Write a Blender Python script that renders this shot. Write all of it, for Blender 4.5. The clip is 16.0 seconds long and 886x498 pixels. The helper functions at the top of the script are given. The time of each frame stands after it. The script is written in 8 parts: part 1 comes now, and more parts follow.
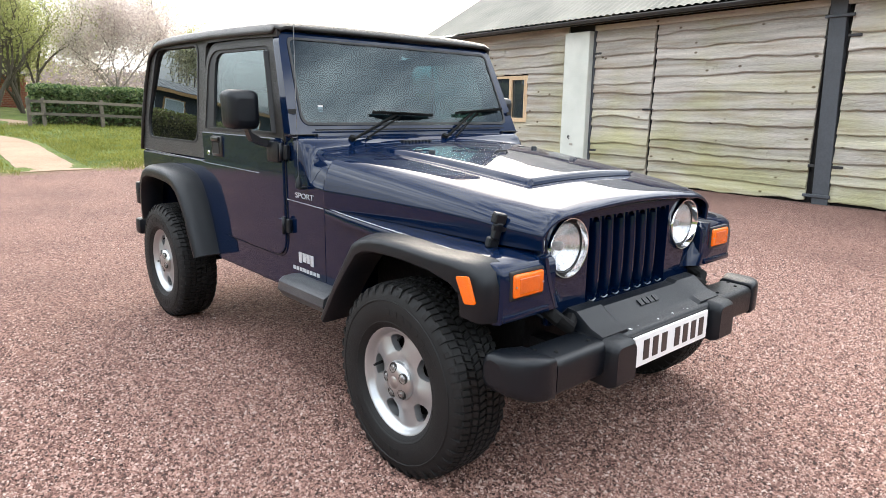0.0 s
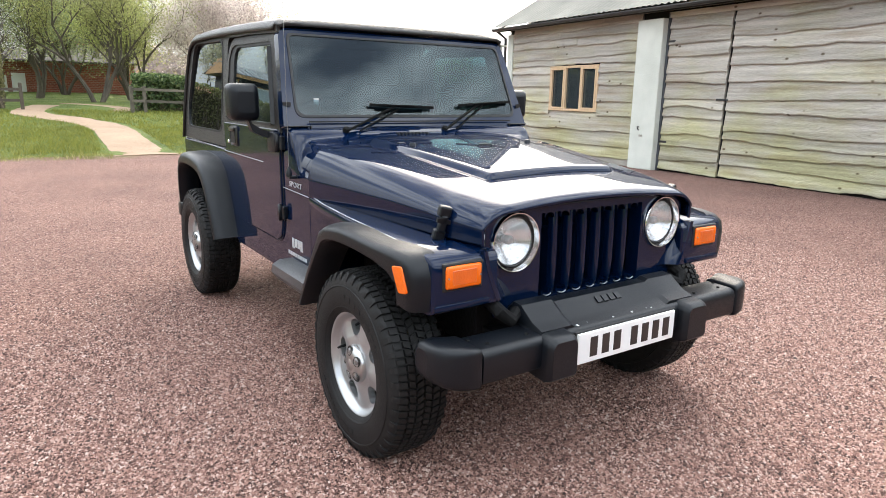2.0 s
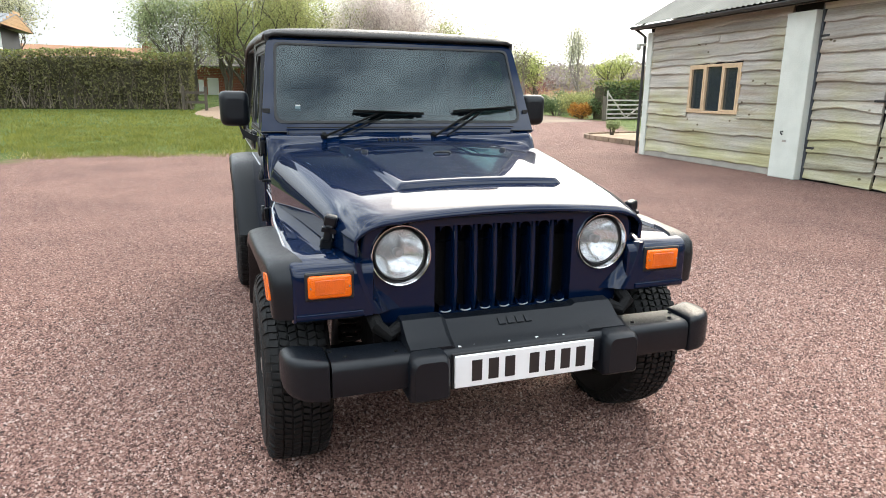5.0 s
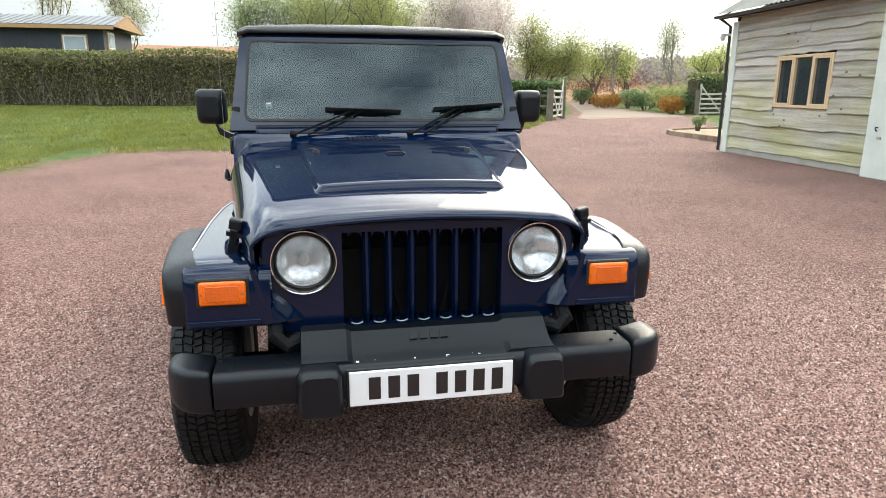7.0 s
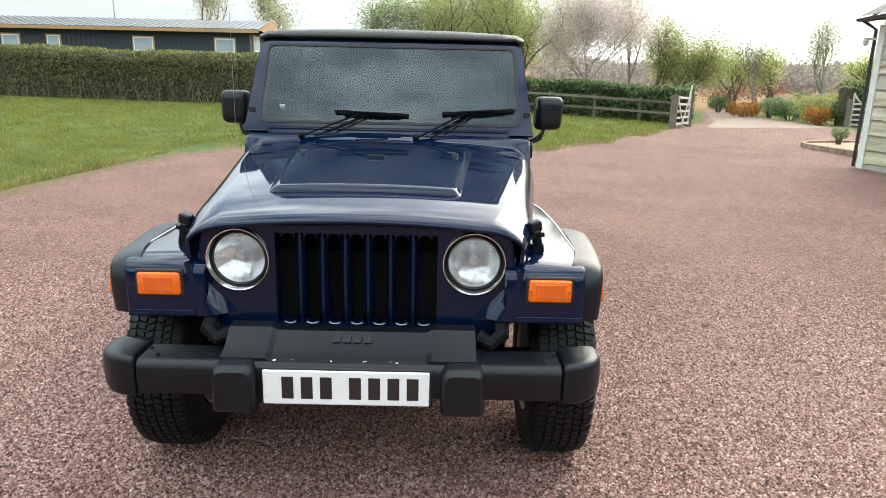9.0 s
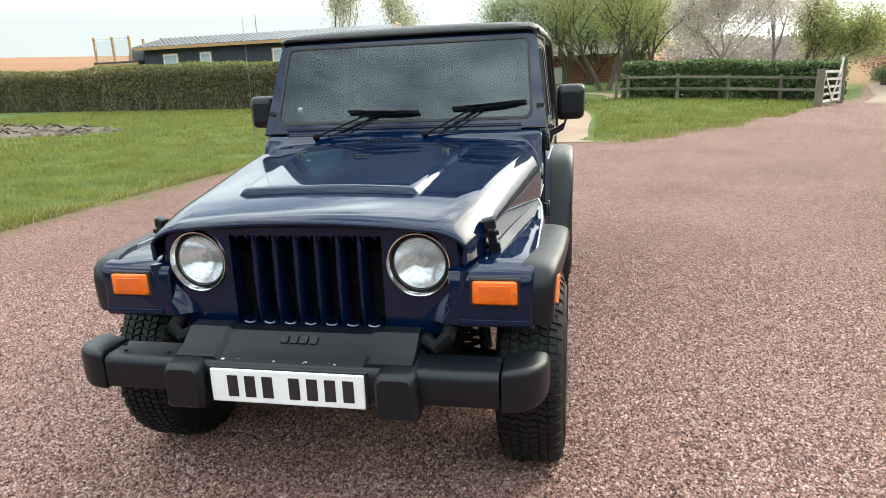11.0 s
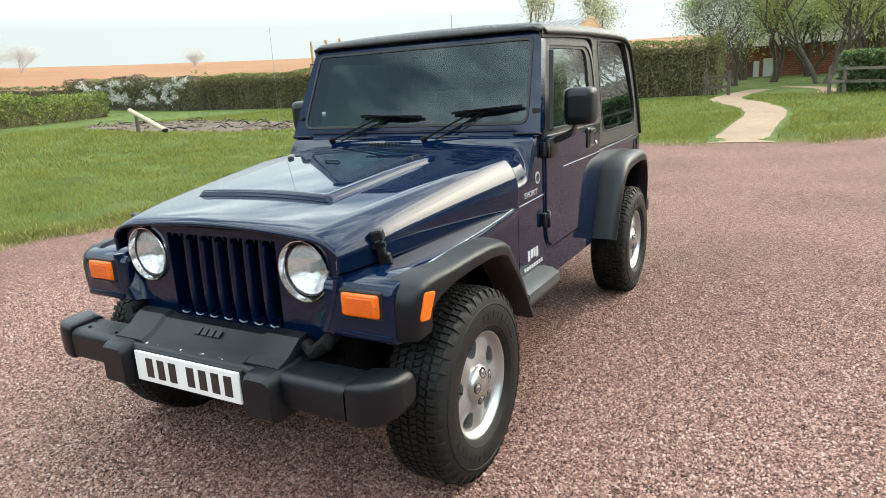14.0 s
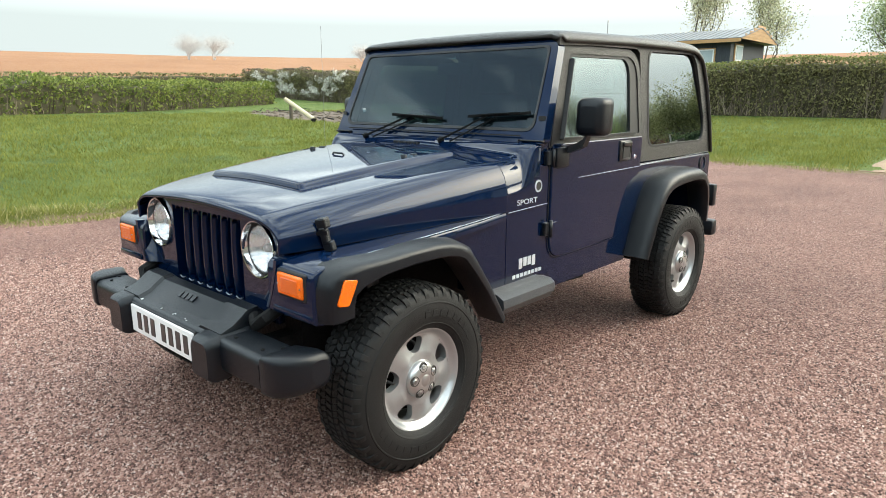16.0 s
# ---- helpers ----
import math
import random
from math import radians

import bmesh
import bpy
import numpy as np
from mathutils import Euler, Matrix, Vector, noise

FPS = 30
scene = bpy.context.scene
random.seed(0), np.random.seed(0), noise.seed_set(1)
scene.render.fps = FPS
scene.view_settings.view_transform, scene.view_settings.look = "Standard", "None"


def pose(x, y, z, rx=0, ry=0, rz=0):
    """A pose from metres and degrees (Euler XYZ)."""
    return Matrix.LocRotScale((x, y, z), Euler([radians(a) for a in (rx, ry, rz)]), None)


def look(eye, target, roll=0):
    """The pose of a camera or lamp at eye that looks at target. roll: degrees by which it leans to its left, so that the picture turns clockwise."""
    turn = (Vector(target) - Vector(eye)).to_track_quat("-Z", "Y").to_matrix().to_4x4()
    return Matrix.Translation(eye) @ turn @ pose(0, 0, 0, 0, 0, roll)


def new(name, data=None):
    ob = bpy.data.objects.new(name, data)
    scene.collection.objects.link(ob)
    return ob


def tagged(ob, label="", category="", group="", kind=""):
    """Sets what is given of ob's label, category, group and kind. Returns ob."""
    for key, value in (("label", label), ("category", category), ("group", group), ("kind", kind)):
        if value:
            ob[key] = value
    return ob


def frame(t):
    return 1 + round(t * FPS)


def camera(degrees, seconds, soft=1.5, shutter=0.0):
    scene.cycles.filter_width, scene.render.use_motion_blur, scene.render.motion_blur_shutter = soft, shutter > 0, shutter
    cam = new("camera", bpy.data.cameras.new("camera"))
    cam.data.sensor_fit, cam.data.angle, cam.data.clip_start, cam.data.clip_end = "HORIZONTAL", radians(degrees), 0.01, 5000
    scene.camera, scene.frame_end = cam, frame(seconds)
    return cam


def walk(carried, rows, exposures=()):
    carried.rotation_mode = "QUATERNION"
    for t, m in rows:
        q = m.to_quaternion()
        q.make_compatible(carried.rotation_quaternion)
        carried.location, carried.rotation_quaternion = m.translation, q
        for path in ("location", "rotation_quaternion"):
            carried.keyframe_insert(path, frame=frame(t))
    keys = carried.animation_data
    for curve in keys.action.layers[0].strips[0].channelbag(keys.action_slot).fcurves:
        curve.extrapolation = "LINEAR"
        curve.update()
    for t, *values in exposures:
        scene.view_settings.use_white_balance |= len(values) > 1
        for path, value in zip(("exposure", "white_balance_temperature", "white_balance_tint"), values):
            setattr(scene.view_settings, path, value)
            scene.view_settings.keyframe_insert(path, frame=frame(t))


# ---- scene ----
cam = camera(68.9, 16.0, soft=0.85)
PATH = [
    (0, (0.26, 0.104, 1.279), (1.558, 1.565, 0.857), 0.8),
    (0.5, (0.337, 0.028, 1.289), (1.605, 1.517, 0.868), 0.9),
    (1, (0.352, 0.015, 1.287), (1.592, 1.513, 0.818), 0.2),
    (1.5, (0.442, -0.078, 1.299), (1.65, 1.45, 0.844), 0.8),
    (2, (0.581, -0.228, 1.309), (1.668, 1.386, 0.849), 1.0),
    (2.5, (0.727, -0.283, 1.305), (1.801, 1.335, 0.828), 0.7),
    (3, (0.869, -0.328, 1.317), (1.905, 1.323, 0.87), 1.9),
    (3.5, (1.026, -0.465, 1.332), (1.911, 1.265, 0.863), 1.6),
    (4, (1.169, -0.551, 1.342), (2.018, 1.193, 0.854), 0.5),
    (4.2, (1.219, -0.547, 1.342), (2.01, 1.233, 0.886), 1.2),
    (6.3, (1.791, -0.648, 1.36), (2.283, 1.228, 0.873), -0.2),
    (6.5, (1.856, -0.633, 1.35), (2.31, 1.259, 0.887), 0.6),
    (7, (2.021, -0.583, 1.36), (2.404, 1.32, 0.878), 0.3),
    (7.5, (2.16, -0.594, 1.362), (2.429, 1.329, 0.882), -0.6),
    (8, (2.342, -0.659, 1.375), (2.476, 1.273, 0.877), 0.7),
    (8.5, (2.489, -0.67, 1.378), (2.566, 1.265, 0.881), -0.1),
    (8.7, (2.542, -0.646, 1.374), (2.598, 1.295, 0.897), 0.5),
    (10.8, (3.188, -0.504, 1.382), (2.801, 1.396, 0.892), -1.9),
    (11, (3.224, -0.481, 1.372), (2.82, 1.415, 0.881), -2.4),
    (11.5, (3.35, -0.407, 1.371), (2.82, 1.459, 0.883), -2.0),
    (12, (3.505, -0.371, 1.375), (2.89, 1.467, 0.883), -2.8),
    (12.5, (3.712, -0.355, 1.381), (2.986, 1.437, 0.872), -2.7),
    (13, (3.841, -0.293, 1.37), (3.081, 1.493, 0.887), -2.9),
    (13.5, (3.97, -0.173, 1.368), (3.152, 1.583, 0.868), -2.6),
    (14, (4.118, -0.113, 1.372), (3.161, 1.577, 0.895), -3.1),
    (14.5, (4.325, -0.069, 1.372), (3.272, 1.549, 0.851), -2.4),
    (15, (4.458, 0.031, 1.359), (3.356, 1.632, 0.888), -1.4),
    (15.5, (4.578, 0.152, 1.35), (3.402, 1.7, 0.881), -1.6),
    (16, (4.701, 0.209, 1.354), (3.394, 1.651, 0.896), 0.1),
]
# the picture's exposure and white balance drift a little on the way
EXPOSURES = [(0, 1.80, 6520, 10), (3.5, 1.67, 6510, 9), (7, 1.56, 6440, 5), (11, 1.61, 6450, 2), (16, 1.59, 6440, 0)]
walk(cam, [(t, look(eye, target, roll)) for t, eye, target, roll in PATH], EXPOSURES)

# ---- sky and sun ----
scene.view_settings.exposure = 1.15
SUN_AZ, SUN_EL = 38.0, 30.0      # degrees: from +y towards +x, and above the horizon
world = bpy.data.worlds.new("hazy_sky")
scene.world = world
world.use_nodes = True
wn, wl = world.node_tree.nodes, world.node_tree.links
wn.clear()


def wnode(kind, **kw):
    n = wn.new(kind)
    for k, v in kw.items():
        n.inputs[k].default_value = v
    return n


sky = wn.new("ShaderNodeTexSky")
sky.sky_type, sky.sun_disc = "NISHITA", False
sky.sun_elevation, sky.sun_rotation = radians(SUN_EL), radians(SUN_AZ)
sky.air_density, sky.dust_density, sky.ozone_density = 1.0, 4.0, 1.0
tc = wn.new("ShaderNodeTexCoord")
# thin high cloud, stretched along the horizon
mp = wn.new("ShaderNodeMapping")
mp.inputs["Scale"].default_value = (1.0, 1.0, 3.2)
cl = wnode("ShaderNodeTexNoise", Scale=2.6, Detail=6.0, Roughness=0.6)
ramp = wn.new("ShaderNodeValToRGB")
ramp.color_ramp.elements[0].position, ramp.color_ramp.elements[1].position = 0.41, 0.65
ramp.color_ramp.elements[0].color = (0.10, 0.10, 0.10, 1)
ramp.color_ramp.elements[1].color = (0.95, 0.95, 0.95, 1)
# the veil is brighter towards the sun
nrm = wn.new("ShaderNodeVectorMath")
nrm.operation = "DOT_PRODUCT"
a, e = radians(SUN_AZ), radians(SUN_EL)
nrm.inputs[1].default_value = (math.sin(a) * math.cos(e), math.cos(a) * math.cos(e), math.sin(e))
mr = wn.new("ShaderNodeMapRange")
for k, v in (("From Min", -0.6), ("From Max", 1.0), ("To Min", 7.9), ("To Max", 9.5)):
    mr.inputs[k].default_value = v
veil = wn.new("ShaderNodeVectorMath")
veil.operation = "SCALE"
veil.inputs[0].default_value = (0.93, 0.98, 1.0)
mix = wn.new("ShaderNodeMix")
mix.data_type = "RGBA"
bg = wnode("ShaderNodeBackground", Strength=0.11)
out = wn.new("ShaderNodeOutputWorld")
wl.new(tc.outputs["Generated"], mp.inputs["Vector"])
wl.new(mp.outputs["Vector"], cl.inputs["Vector"])
wl.new(cl.outputs["Fac"], ramp.inputs["Fac"])
wl.new(tc.outputs["Generated"], nrm.inputs[0])
wl.new(nrm.outputs["Value"], mr.inputs["Value"])
# brighter overhead than at the horizon, as under thin overcast
sepz = wn.new("ShaderNodeSeparateXYZ")
wl.new(tc.outputs["Generated"], sepz.inputs["Vector"])
lift = wn.new("ShaderNodeMapRange")
for k, v in (("From Min", 0.10), ("From Max", 0.5), ("To Min", 0.335), ("To Max", 1.88)):
    lift.inputs[k].default_value = v
wl.new(sepz.outputs["Z"], lift.inputs["Value"])
both = wn.new("ShaderNodeMath")
both.operation = "MULTIPLY"
wl.new(lift.outputs["Result"], both.inputs[0])
wl.new(mr.outputs["Result"], both.inputs[1])
wl.new(both.outputs[0], veil.inputs["Scale"])
# the gaps of blue close up towards the horizon
low = wn.new("ShaderNodeMapRange")
for k, v in (("From Min", 0.12), ("From Max", 0.45), ("To Min", 1.0), ("To Max", 0.0)):
    low.inputs[k].default_value = v
wl.new(sepz.outputs["Z"], low.inputs["Value"])
most = wn.new("ShaderNodeMath")
most.operation = "MAXIMUM"
wl.new(ramp.outputs["Color"], most.inputs[0])
wl.new(low.outputs["Result"], most.inputs[1])
wl.new(most.outputs[0], mix.inputs["Factor"])
wl.new(sky.outputs["Color"], mix.inputs["A"])
# wide glare of the veiled sun
pos = wn.new("ShaderNodeMath")
pos.operation = "MAXIMUM"
pos.inputs[1].default_value = 0.0
wl.new(nrm.outputs["Value"], pos.inputs[0])
powr = wn.new("ShaderNodeMath")
powr.operation = "POWER"
powr.inputs[1].default_value = 7.0
wl.new(pos.outputs[0], powr.inputs[0])
glare = wn.new("ShaderNodeVectorMath")
glare.operation = "SCALE"
glare.inputs[0].default_value = (8.8, 8.25, 7.5)
wl.new(powr.outputs[0], glare.inputs["Scale"])
tot_ = wn.new("ShaderNodeVectorMath")
wl.new(veil.outputs["Vector"], tot_.inputs[0])
wl.new(glare.outputs["Vector"], tot_.inputs[1])
wl.new(tot_.outputs["Vector"], mix.inputs["B"])
wl.new(mix.outputs["Result"], bg.inputs["Color"])
wl.new(bg.outputs["Background"], out.inputs["Surface"])

sun = new("sun", bpy.data.lights.new("sun", "SUN"))
sun.data.energy, sun.data.angle, sun.data.color = 0.4, radians(42), (1.0, 0.92, 0.80)
sun.matrix_world = look((0, 0, 30), (-math.sin(a) * math.cos(e) * 30, -math.cos(a) * math.cos(e) * 30, 30 - math.sin(e) * 30))


# ---- materials ----
def mat(name, col, rough=0.6, metal=0.0, var=0.18, scale=3.0, fine=40.0, bump=0.0, bscale=80.0, col2=None, coat=0.0,
        stretch=(1, 1, 1), island=0.0, objrand=0.0, spec=0.5, rvar=0.0, trans=0.0):
    """Principled surface: colour varied at two scales, optional relief, clear coat and variation from piece to piece."""
    m = bpy.data.materials.new(name)
    m.use_nodes = True
    n, l = m.node_tree.nodes, m.node_tree.links
    p = n["Principled BSDF"]
    p.inputs["Roughness"].default_value, p.inputs["Metallic"].default_value = rough, metal
    p.inputs["Specular IOR Level"].default_value = spec
    if coat:
        p.inputs["Coat Weight"].default_value, p.inputs["Coat Roughness"].default_value = coat, 0.035
        p.inputs["Coat IOR"].default_value = 1.46
    if trans:
        p.inputs["Transmission Weight"].default_value = trans
    c = n.new("ShaderNodeTexCoord")
    g = n.new("ShaderNodeMapping")
    g.inputs["Scale"].default_value = stretch
    l.new(c.outputs["Object"], g.inputs["Vector"])
    n1 = n.new("ShaderNodeTexNoise")
    n1.inputs["Scale"].default_value, n1.inputs["Detail"].default_value = scale, 5
    n2 = n.new("ShaderNodeTexNoise")
    n2.inputs["Scale"].default_value, n2.inputs["Detail"].default_value = fine, 4
    for q in (n1, n2):
        l.new(g.outputs["Vector"], q.inputs["Vector"])
    add = n.new("ShaderNodeMath")
    add.operation = "MULTIPLY_ADD"
    add.inputs[1].default_value = 0.6
    l.new(n1.outputs["Fac"], add.inputs[0])
    half = n.new("ShaderNodeMath")
    half.operation = "MULTIPLY"
    half.inputs[1].default_value = 0.4
    l.new(n2.outputs["Fac"], half.inputs[0])
    l.new(half.outputs[0], add.inputs[2])
    last = add
    for amount, kind, sock in ((island, "ShaderNodeNewGeometry", "Random Per Island"), (objrand, "ShaderNodeObjectInfo", "Random")):
        if amount:
            s = n.new(kind)
            k = n.new("ShaderNodeMath")
            k.operation = "SUBTRACT"
            k.inputs[1].default_value = 0.5
            l.new(s.outputs[sock], k.inputs[0])
            k2 = n.new("ShaderNodeMath")
            k2.operation = "MULTIPLY_ADD"
            k2.inputs[1].default_value = amount
            l.new(k.outputs[0], k2.inputs[0])
            l.new(last.outputs[0], k2.inputs[2])
            last = k2
    r = n.new("ShaderNodeValToRGB")
    r.color_ramp.elements[0].position, r.color_ramp.elements[1].position = 0.28, 0.72
    lo = [x * (1 - var) for x in col]
    hi = list(col2) if col2 else [min(1, x * (1 + var)) for x in col]
    r.color_ramp.elements[0].color, r.color_ramp.elements[1].color = (*lo, 1), (*hi, 1)
    l.new(last.outputs[0], r.inputs["Fac"])
    l.new(r.outputs["Color"], p.inputs["Base Color"])
    if rvar:
        rr = n.new("ShaderNodeMapRange")
        rr.inputs["To Min"].default_value, rr.inputs["To Max"].default_value = max(0, rough - rvar), rough + rvar
        l.new(n1.outputs["Fac"], rr.inputs["Value"])
        l.new(rr.outputs["Result"], p.inputs["Roughness"])
    if bump:
        b = n.new("ShaderNodeBump")
        b.inputs["Strength"].default_value, b.inputs["Distance"].default_value = bump, 0.02
        n3 = n.new("ShaderNodeTexNoise")
        n3.inputs["Scale"].default_value, n3.inputs["Detail"].default_value = bscale, 3
        l.new(g.outputs["Vector"], n3.inputs["Vector"])
        l.new(n3.outputs["Fac"], b.inputs["Height"])
        l.new(b.outputs["Normal"], p.inputs["Normal"])
    return m


def gloss_by_angle(n, l, least):
    """Mirror share of a glass face: small head-on, full at grazing."""
    w = n.new("ShaderNodeLayerWeight")
    w.inputs["Blend"].default_value = 0.5
    p = n.new("ShaderNodeMath")
    p.operation = "POWER"
    p.inputs[1].default_value = 5.0
    l.new(w.outputs["Facing"], p.inputs[0])
    m = n.new("ShaderNodeMapRange")
    m.inputs["To Min"].default_value, m.inputs["To Max"].default_value = least, 1.0
    l.new(p.outputs[0], m.inputs["Value"])
    return m.outputs["Result"]


def glass(name, tint, alpha_tint=1.0, rough=0.0, dust_sheen=0.0, least=0.045):
    """Thin tinted glass: a straight see-through tint with a mirror gloss by Fresnel."""
    m = bpy.data.materials.new(name)
    m.use_nodes = True
    n, l = m.node_tree.nodes, m.node_tree.links
    n.clear()
    t = n.new("ShaderNodeBsdfTransparent")
    t.inputs["Color"].default_value = (*[x * alpha_tint for x in tint], 1)
    g = n.new("ShaderNodeBsdfGlossy")
    g.inputs["Roughness"].default_value = rough
    g.inputs["Color"].default_value = (0.88, 0.96, 1.0, 1)
    f = gloss_by_angle(n, l, least)
    # thin dust film, tinted blue so it also adds a painted sky sheen
    d = n.new("ShaderNodeBsdfDiffuse")
    d.inputs["Color"].default_value = (0.36, 0.46, 0.54, 1)
    y = n.new("ShaderNodeMixShader")
    y.inputs["Fac"].default_value = dust_sheen
    l.new(t.outputs["BSDF"], y.inputs[1])
    l.new(d.outputs["BSDF"], y.inputs[2])
    x = n.new("ShaderNodeMixShader")
    o = n.new("ShaderNodeOutputMaterial")
    l.new(f, x.inputs["Fac"])
    l.new(y.outputs["Shader"], x.inputs[1])
    l.new(g.outputs["BSDF"], x.inputs[2])
    l.new(x.outputs["Shader"], o.inputs["Surface"])
    return m


M_paint = mat("navy_paint", (0.0010, 0.0070, 0.0280), 0.44, 0.20, var=0.10, scale=1.2, fine=600, coat=0.9, col2=(0.0014, 0.0088, 0.0345), spec=0.0)
M_plastic = mat("grained_black_plastic", (0.0036, 0.0052, 0.0082), 0.36, var=0.25, scale=4, fine=300, bump=0.12, bscale=700, rvar=0.07, spec=0.36)
# step moulding plastic, paler than the other mouldings
M_step = mat("grey_step_plastic", (0.040, 0.043, 0.048), 0.34, var=0.3, scale=5, fine=200, bump=0.12, bscale=500, rvar=0.08, spec=0.5)
M_top = mat("textured_black_hardtop", (0.024, 0.0220, 0.0205), 0.38, spec=0.42, var=0.2, scale=3, fine=300, bump=0.25, bscale=500, rvar=0.06)
M_rubber = mat("tyre_rubber", (0.0075, 0.0075, 0.0078), 0.60, spec=0.3, var=0.35, scale=14, fine=120, bump=0.2, bscale=300)
M_alloy = mat("silver_alloy", (0.44, 0.45, 0.46), 0.34, 0.75, var=0.08, scale=6, fine=200, rvar=0.06)
M_chrome = mat("chrome", (0.82, 0.82, 0.83), 0.08, 1.0, var=0.04, scale=5)
M_dark = mat("underbody_black", (0.006, 0.006, 0.0065), 0.75, spec=0.2, var=0.4, scale=9, bump=0.3, bscale=60)
M_steel = mat("bare_steel", (0.30, 0.30, 0.30), 0.4, 0.9, var=0.2)
M_gloss = mat("black_gloss_paint", (0.012, 0.012, 0.013), 0.3, var=0.2, coat=0.3)
M_wiper = mat("matt_black_wiper", (0.008, 0.008, 0.008), 0.8, var=0.2, spec=0.12)
M_seal = mat("black_rubber_seal", (0.010, 0.010, 0.011), 0.55, var=0.2)
M_stripe = mat("silver_pinstripe", (0.55, 0.57, 0.60), 0.35, 0.3, var=0.05)
M_white = mat("plate_white", (0.80, 0.80, 0.80), 0.3, var=0.03)
M_amber = mat("amber_lens", (0.86, 0.145, 0.001), 0.25, var=0.12, scale=30, fine=250, coat=0.35, bump=0.3, bscale=220)
M_fabric = mat("grey_seat_cloth", (0.10, 0.10, 0.105), 0.9, var=0.2, scale=12, fine=300)
M_trim = mat("interior_plastic", (0.035, 0.036, 0.038), 0.6, var=0.2)
M_lensmirror = mat("lamp_reflector", (0.62, 0.63, 0.64), 0.18, 1.0, var=0.1, scale=30)
G_screen = glass("windscreen_glass", (0.24, 0.345, 0.375), dust_sheen=0.005, least=0.045)
G_dark = glass("tinted_side_glass", (0.19, 0.21, 0.205), dust_sheen=0.003, least=0.20)
G_side = glass("door_glass", (0.72, 0.80, 0.78), dust_sheen=0.004, least=0.13)
G_lamp = glass("headlamp_glass", (0.93, 0.95, 0.95), rough=0.05)


def fluted_lens():
    """Pressed lamp glass: part clear, part scattering in upright flutes, with gloss."""
    m = bpy.data.materials.new("fluted_lamp_glass")
    m.use_nodes = True
    n, l = m.node_tree.nodes, m.node_tree.links
    n.clear()
    t, d, g = n.new("ShaderNodeBsdfTransparent"), n.new("ShaderNodeBsdfDiffuse"), n.new("ShaderNodeBsdfGlossy")
    d.inputs["Color"].default_value, g.inputs["Roughness"].default_value = (0.88, 0.90, 0.91, 1), 0.04
    c, wv = n.new("ShaderNodeTexCoord"), n.new("ShaderNodeTexWave")
    wv.inputs["Scale"].default_value, wv.inputs["Distortion"].default_value = 9, 9.0
    l.new(c.outputs["Object"], wv.inputs["Vector"])
    k = n.new("ShaderNodeMapRange")
    k.inputs["To Min"].default_value, k.inputs["To Max"].default_value = 0.14, 0.24
    l.new(wv.outputs["Fac"], k.inputs["Value"])
    f = gloss_by_angle(n, l, 0.05)
    x, y, o = n.new("ShaderNodeMixShader"), n.new("ShaderNodeMixShader"), n.new("ShaderNodeOutputMaterial")
    l.new(k.outputs["Result"], x.inputs["Fac"])
    l.new(t.outputs[0], x.inputs[1])
    l.new(d.outputs[0], x.inputs[2])
    l.new(f, y.inputs["Fac"])
    l.new(x.outputs[0], y.inputs[1])
    l.new(g.outputs[0], y.inputs[2])
    l.new(y.outputs[0], o.inputs["Surface"])
    return m


G_flute = fluted_lens()
G_house = glass("house_glass", (0.35, 0.38, 0.38), dust_sheen=0.06, least=0.12)


# ---- mesh helpers ----
def obj(name, me, material=None, parent=None, smooth=False, m=None):
    ob = new(name, me)
    if material is not None:
        for q in (material if isinstance(material, (list, tuple)) else [material]):
            me.materials.append(q)
    if smooth:
        for f in me.polygons:
            f.use_smooth = True
    if m is not None:
        ob.matrix_basis = m
    if parent is not None:
        ob.parent = parent
    return ob


def part(name, bm, material, parent=None, label="", smooth=False, m=None, sharp=35):
    """Links a bmesh as one mesh object under a thing or a part."""
    me = bpy.data.meshes.new(name)
    bm.normal_update()
    if smooth:
        for f in bm.faces:
            f.smooth = len(f.verts) < 9
        lim = radians(sharp)
        for ed in bm.edges:
            if len(ed.link_faces) == 2 and ed.calc_face_angle(0) > lim:
                ed.smooth = False
    bm.to_mesh(me)
    bm.free()
    ob = obj(name, me, material, parent, False, m)
    if label:
        ob["label"] = label
    return ob


def thing(name, label, category, group="", kind="", m=None):
    ob = new(name)
    ob.empty_display_size = 0.1
    if m is not None:
        ob.matrix_basis = m
    return tagged(ob, label, category, group, kind)


def box(x0, y0, z0, x1, y1, z1, bev=0.0, seg=1, bm=None):
    b = bm or bmesh.new()
    vs = bmesh.ops.create_cube(b, size=1.0)["verts"]
    bmesh.ops.transform(b, matrix=Matrix.Translation(((x0 + x1) / 2, (y0 + y1) / 2, (z0 + z1) / 2)) @ Matrix.Diagonal((abs(x1 - x0), abs(y1 - y0), abs(z1 - z0), 1)), verts=vs)
    if bev:
        es = {e for v in vs for e in v.link_edges}
        bmesh.ops.bevel(b, geom=list(es), offset=bev, segments=seg, affect="EDGES", profile=0.5)
    return b


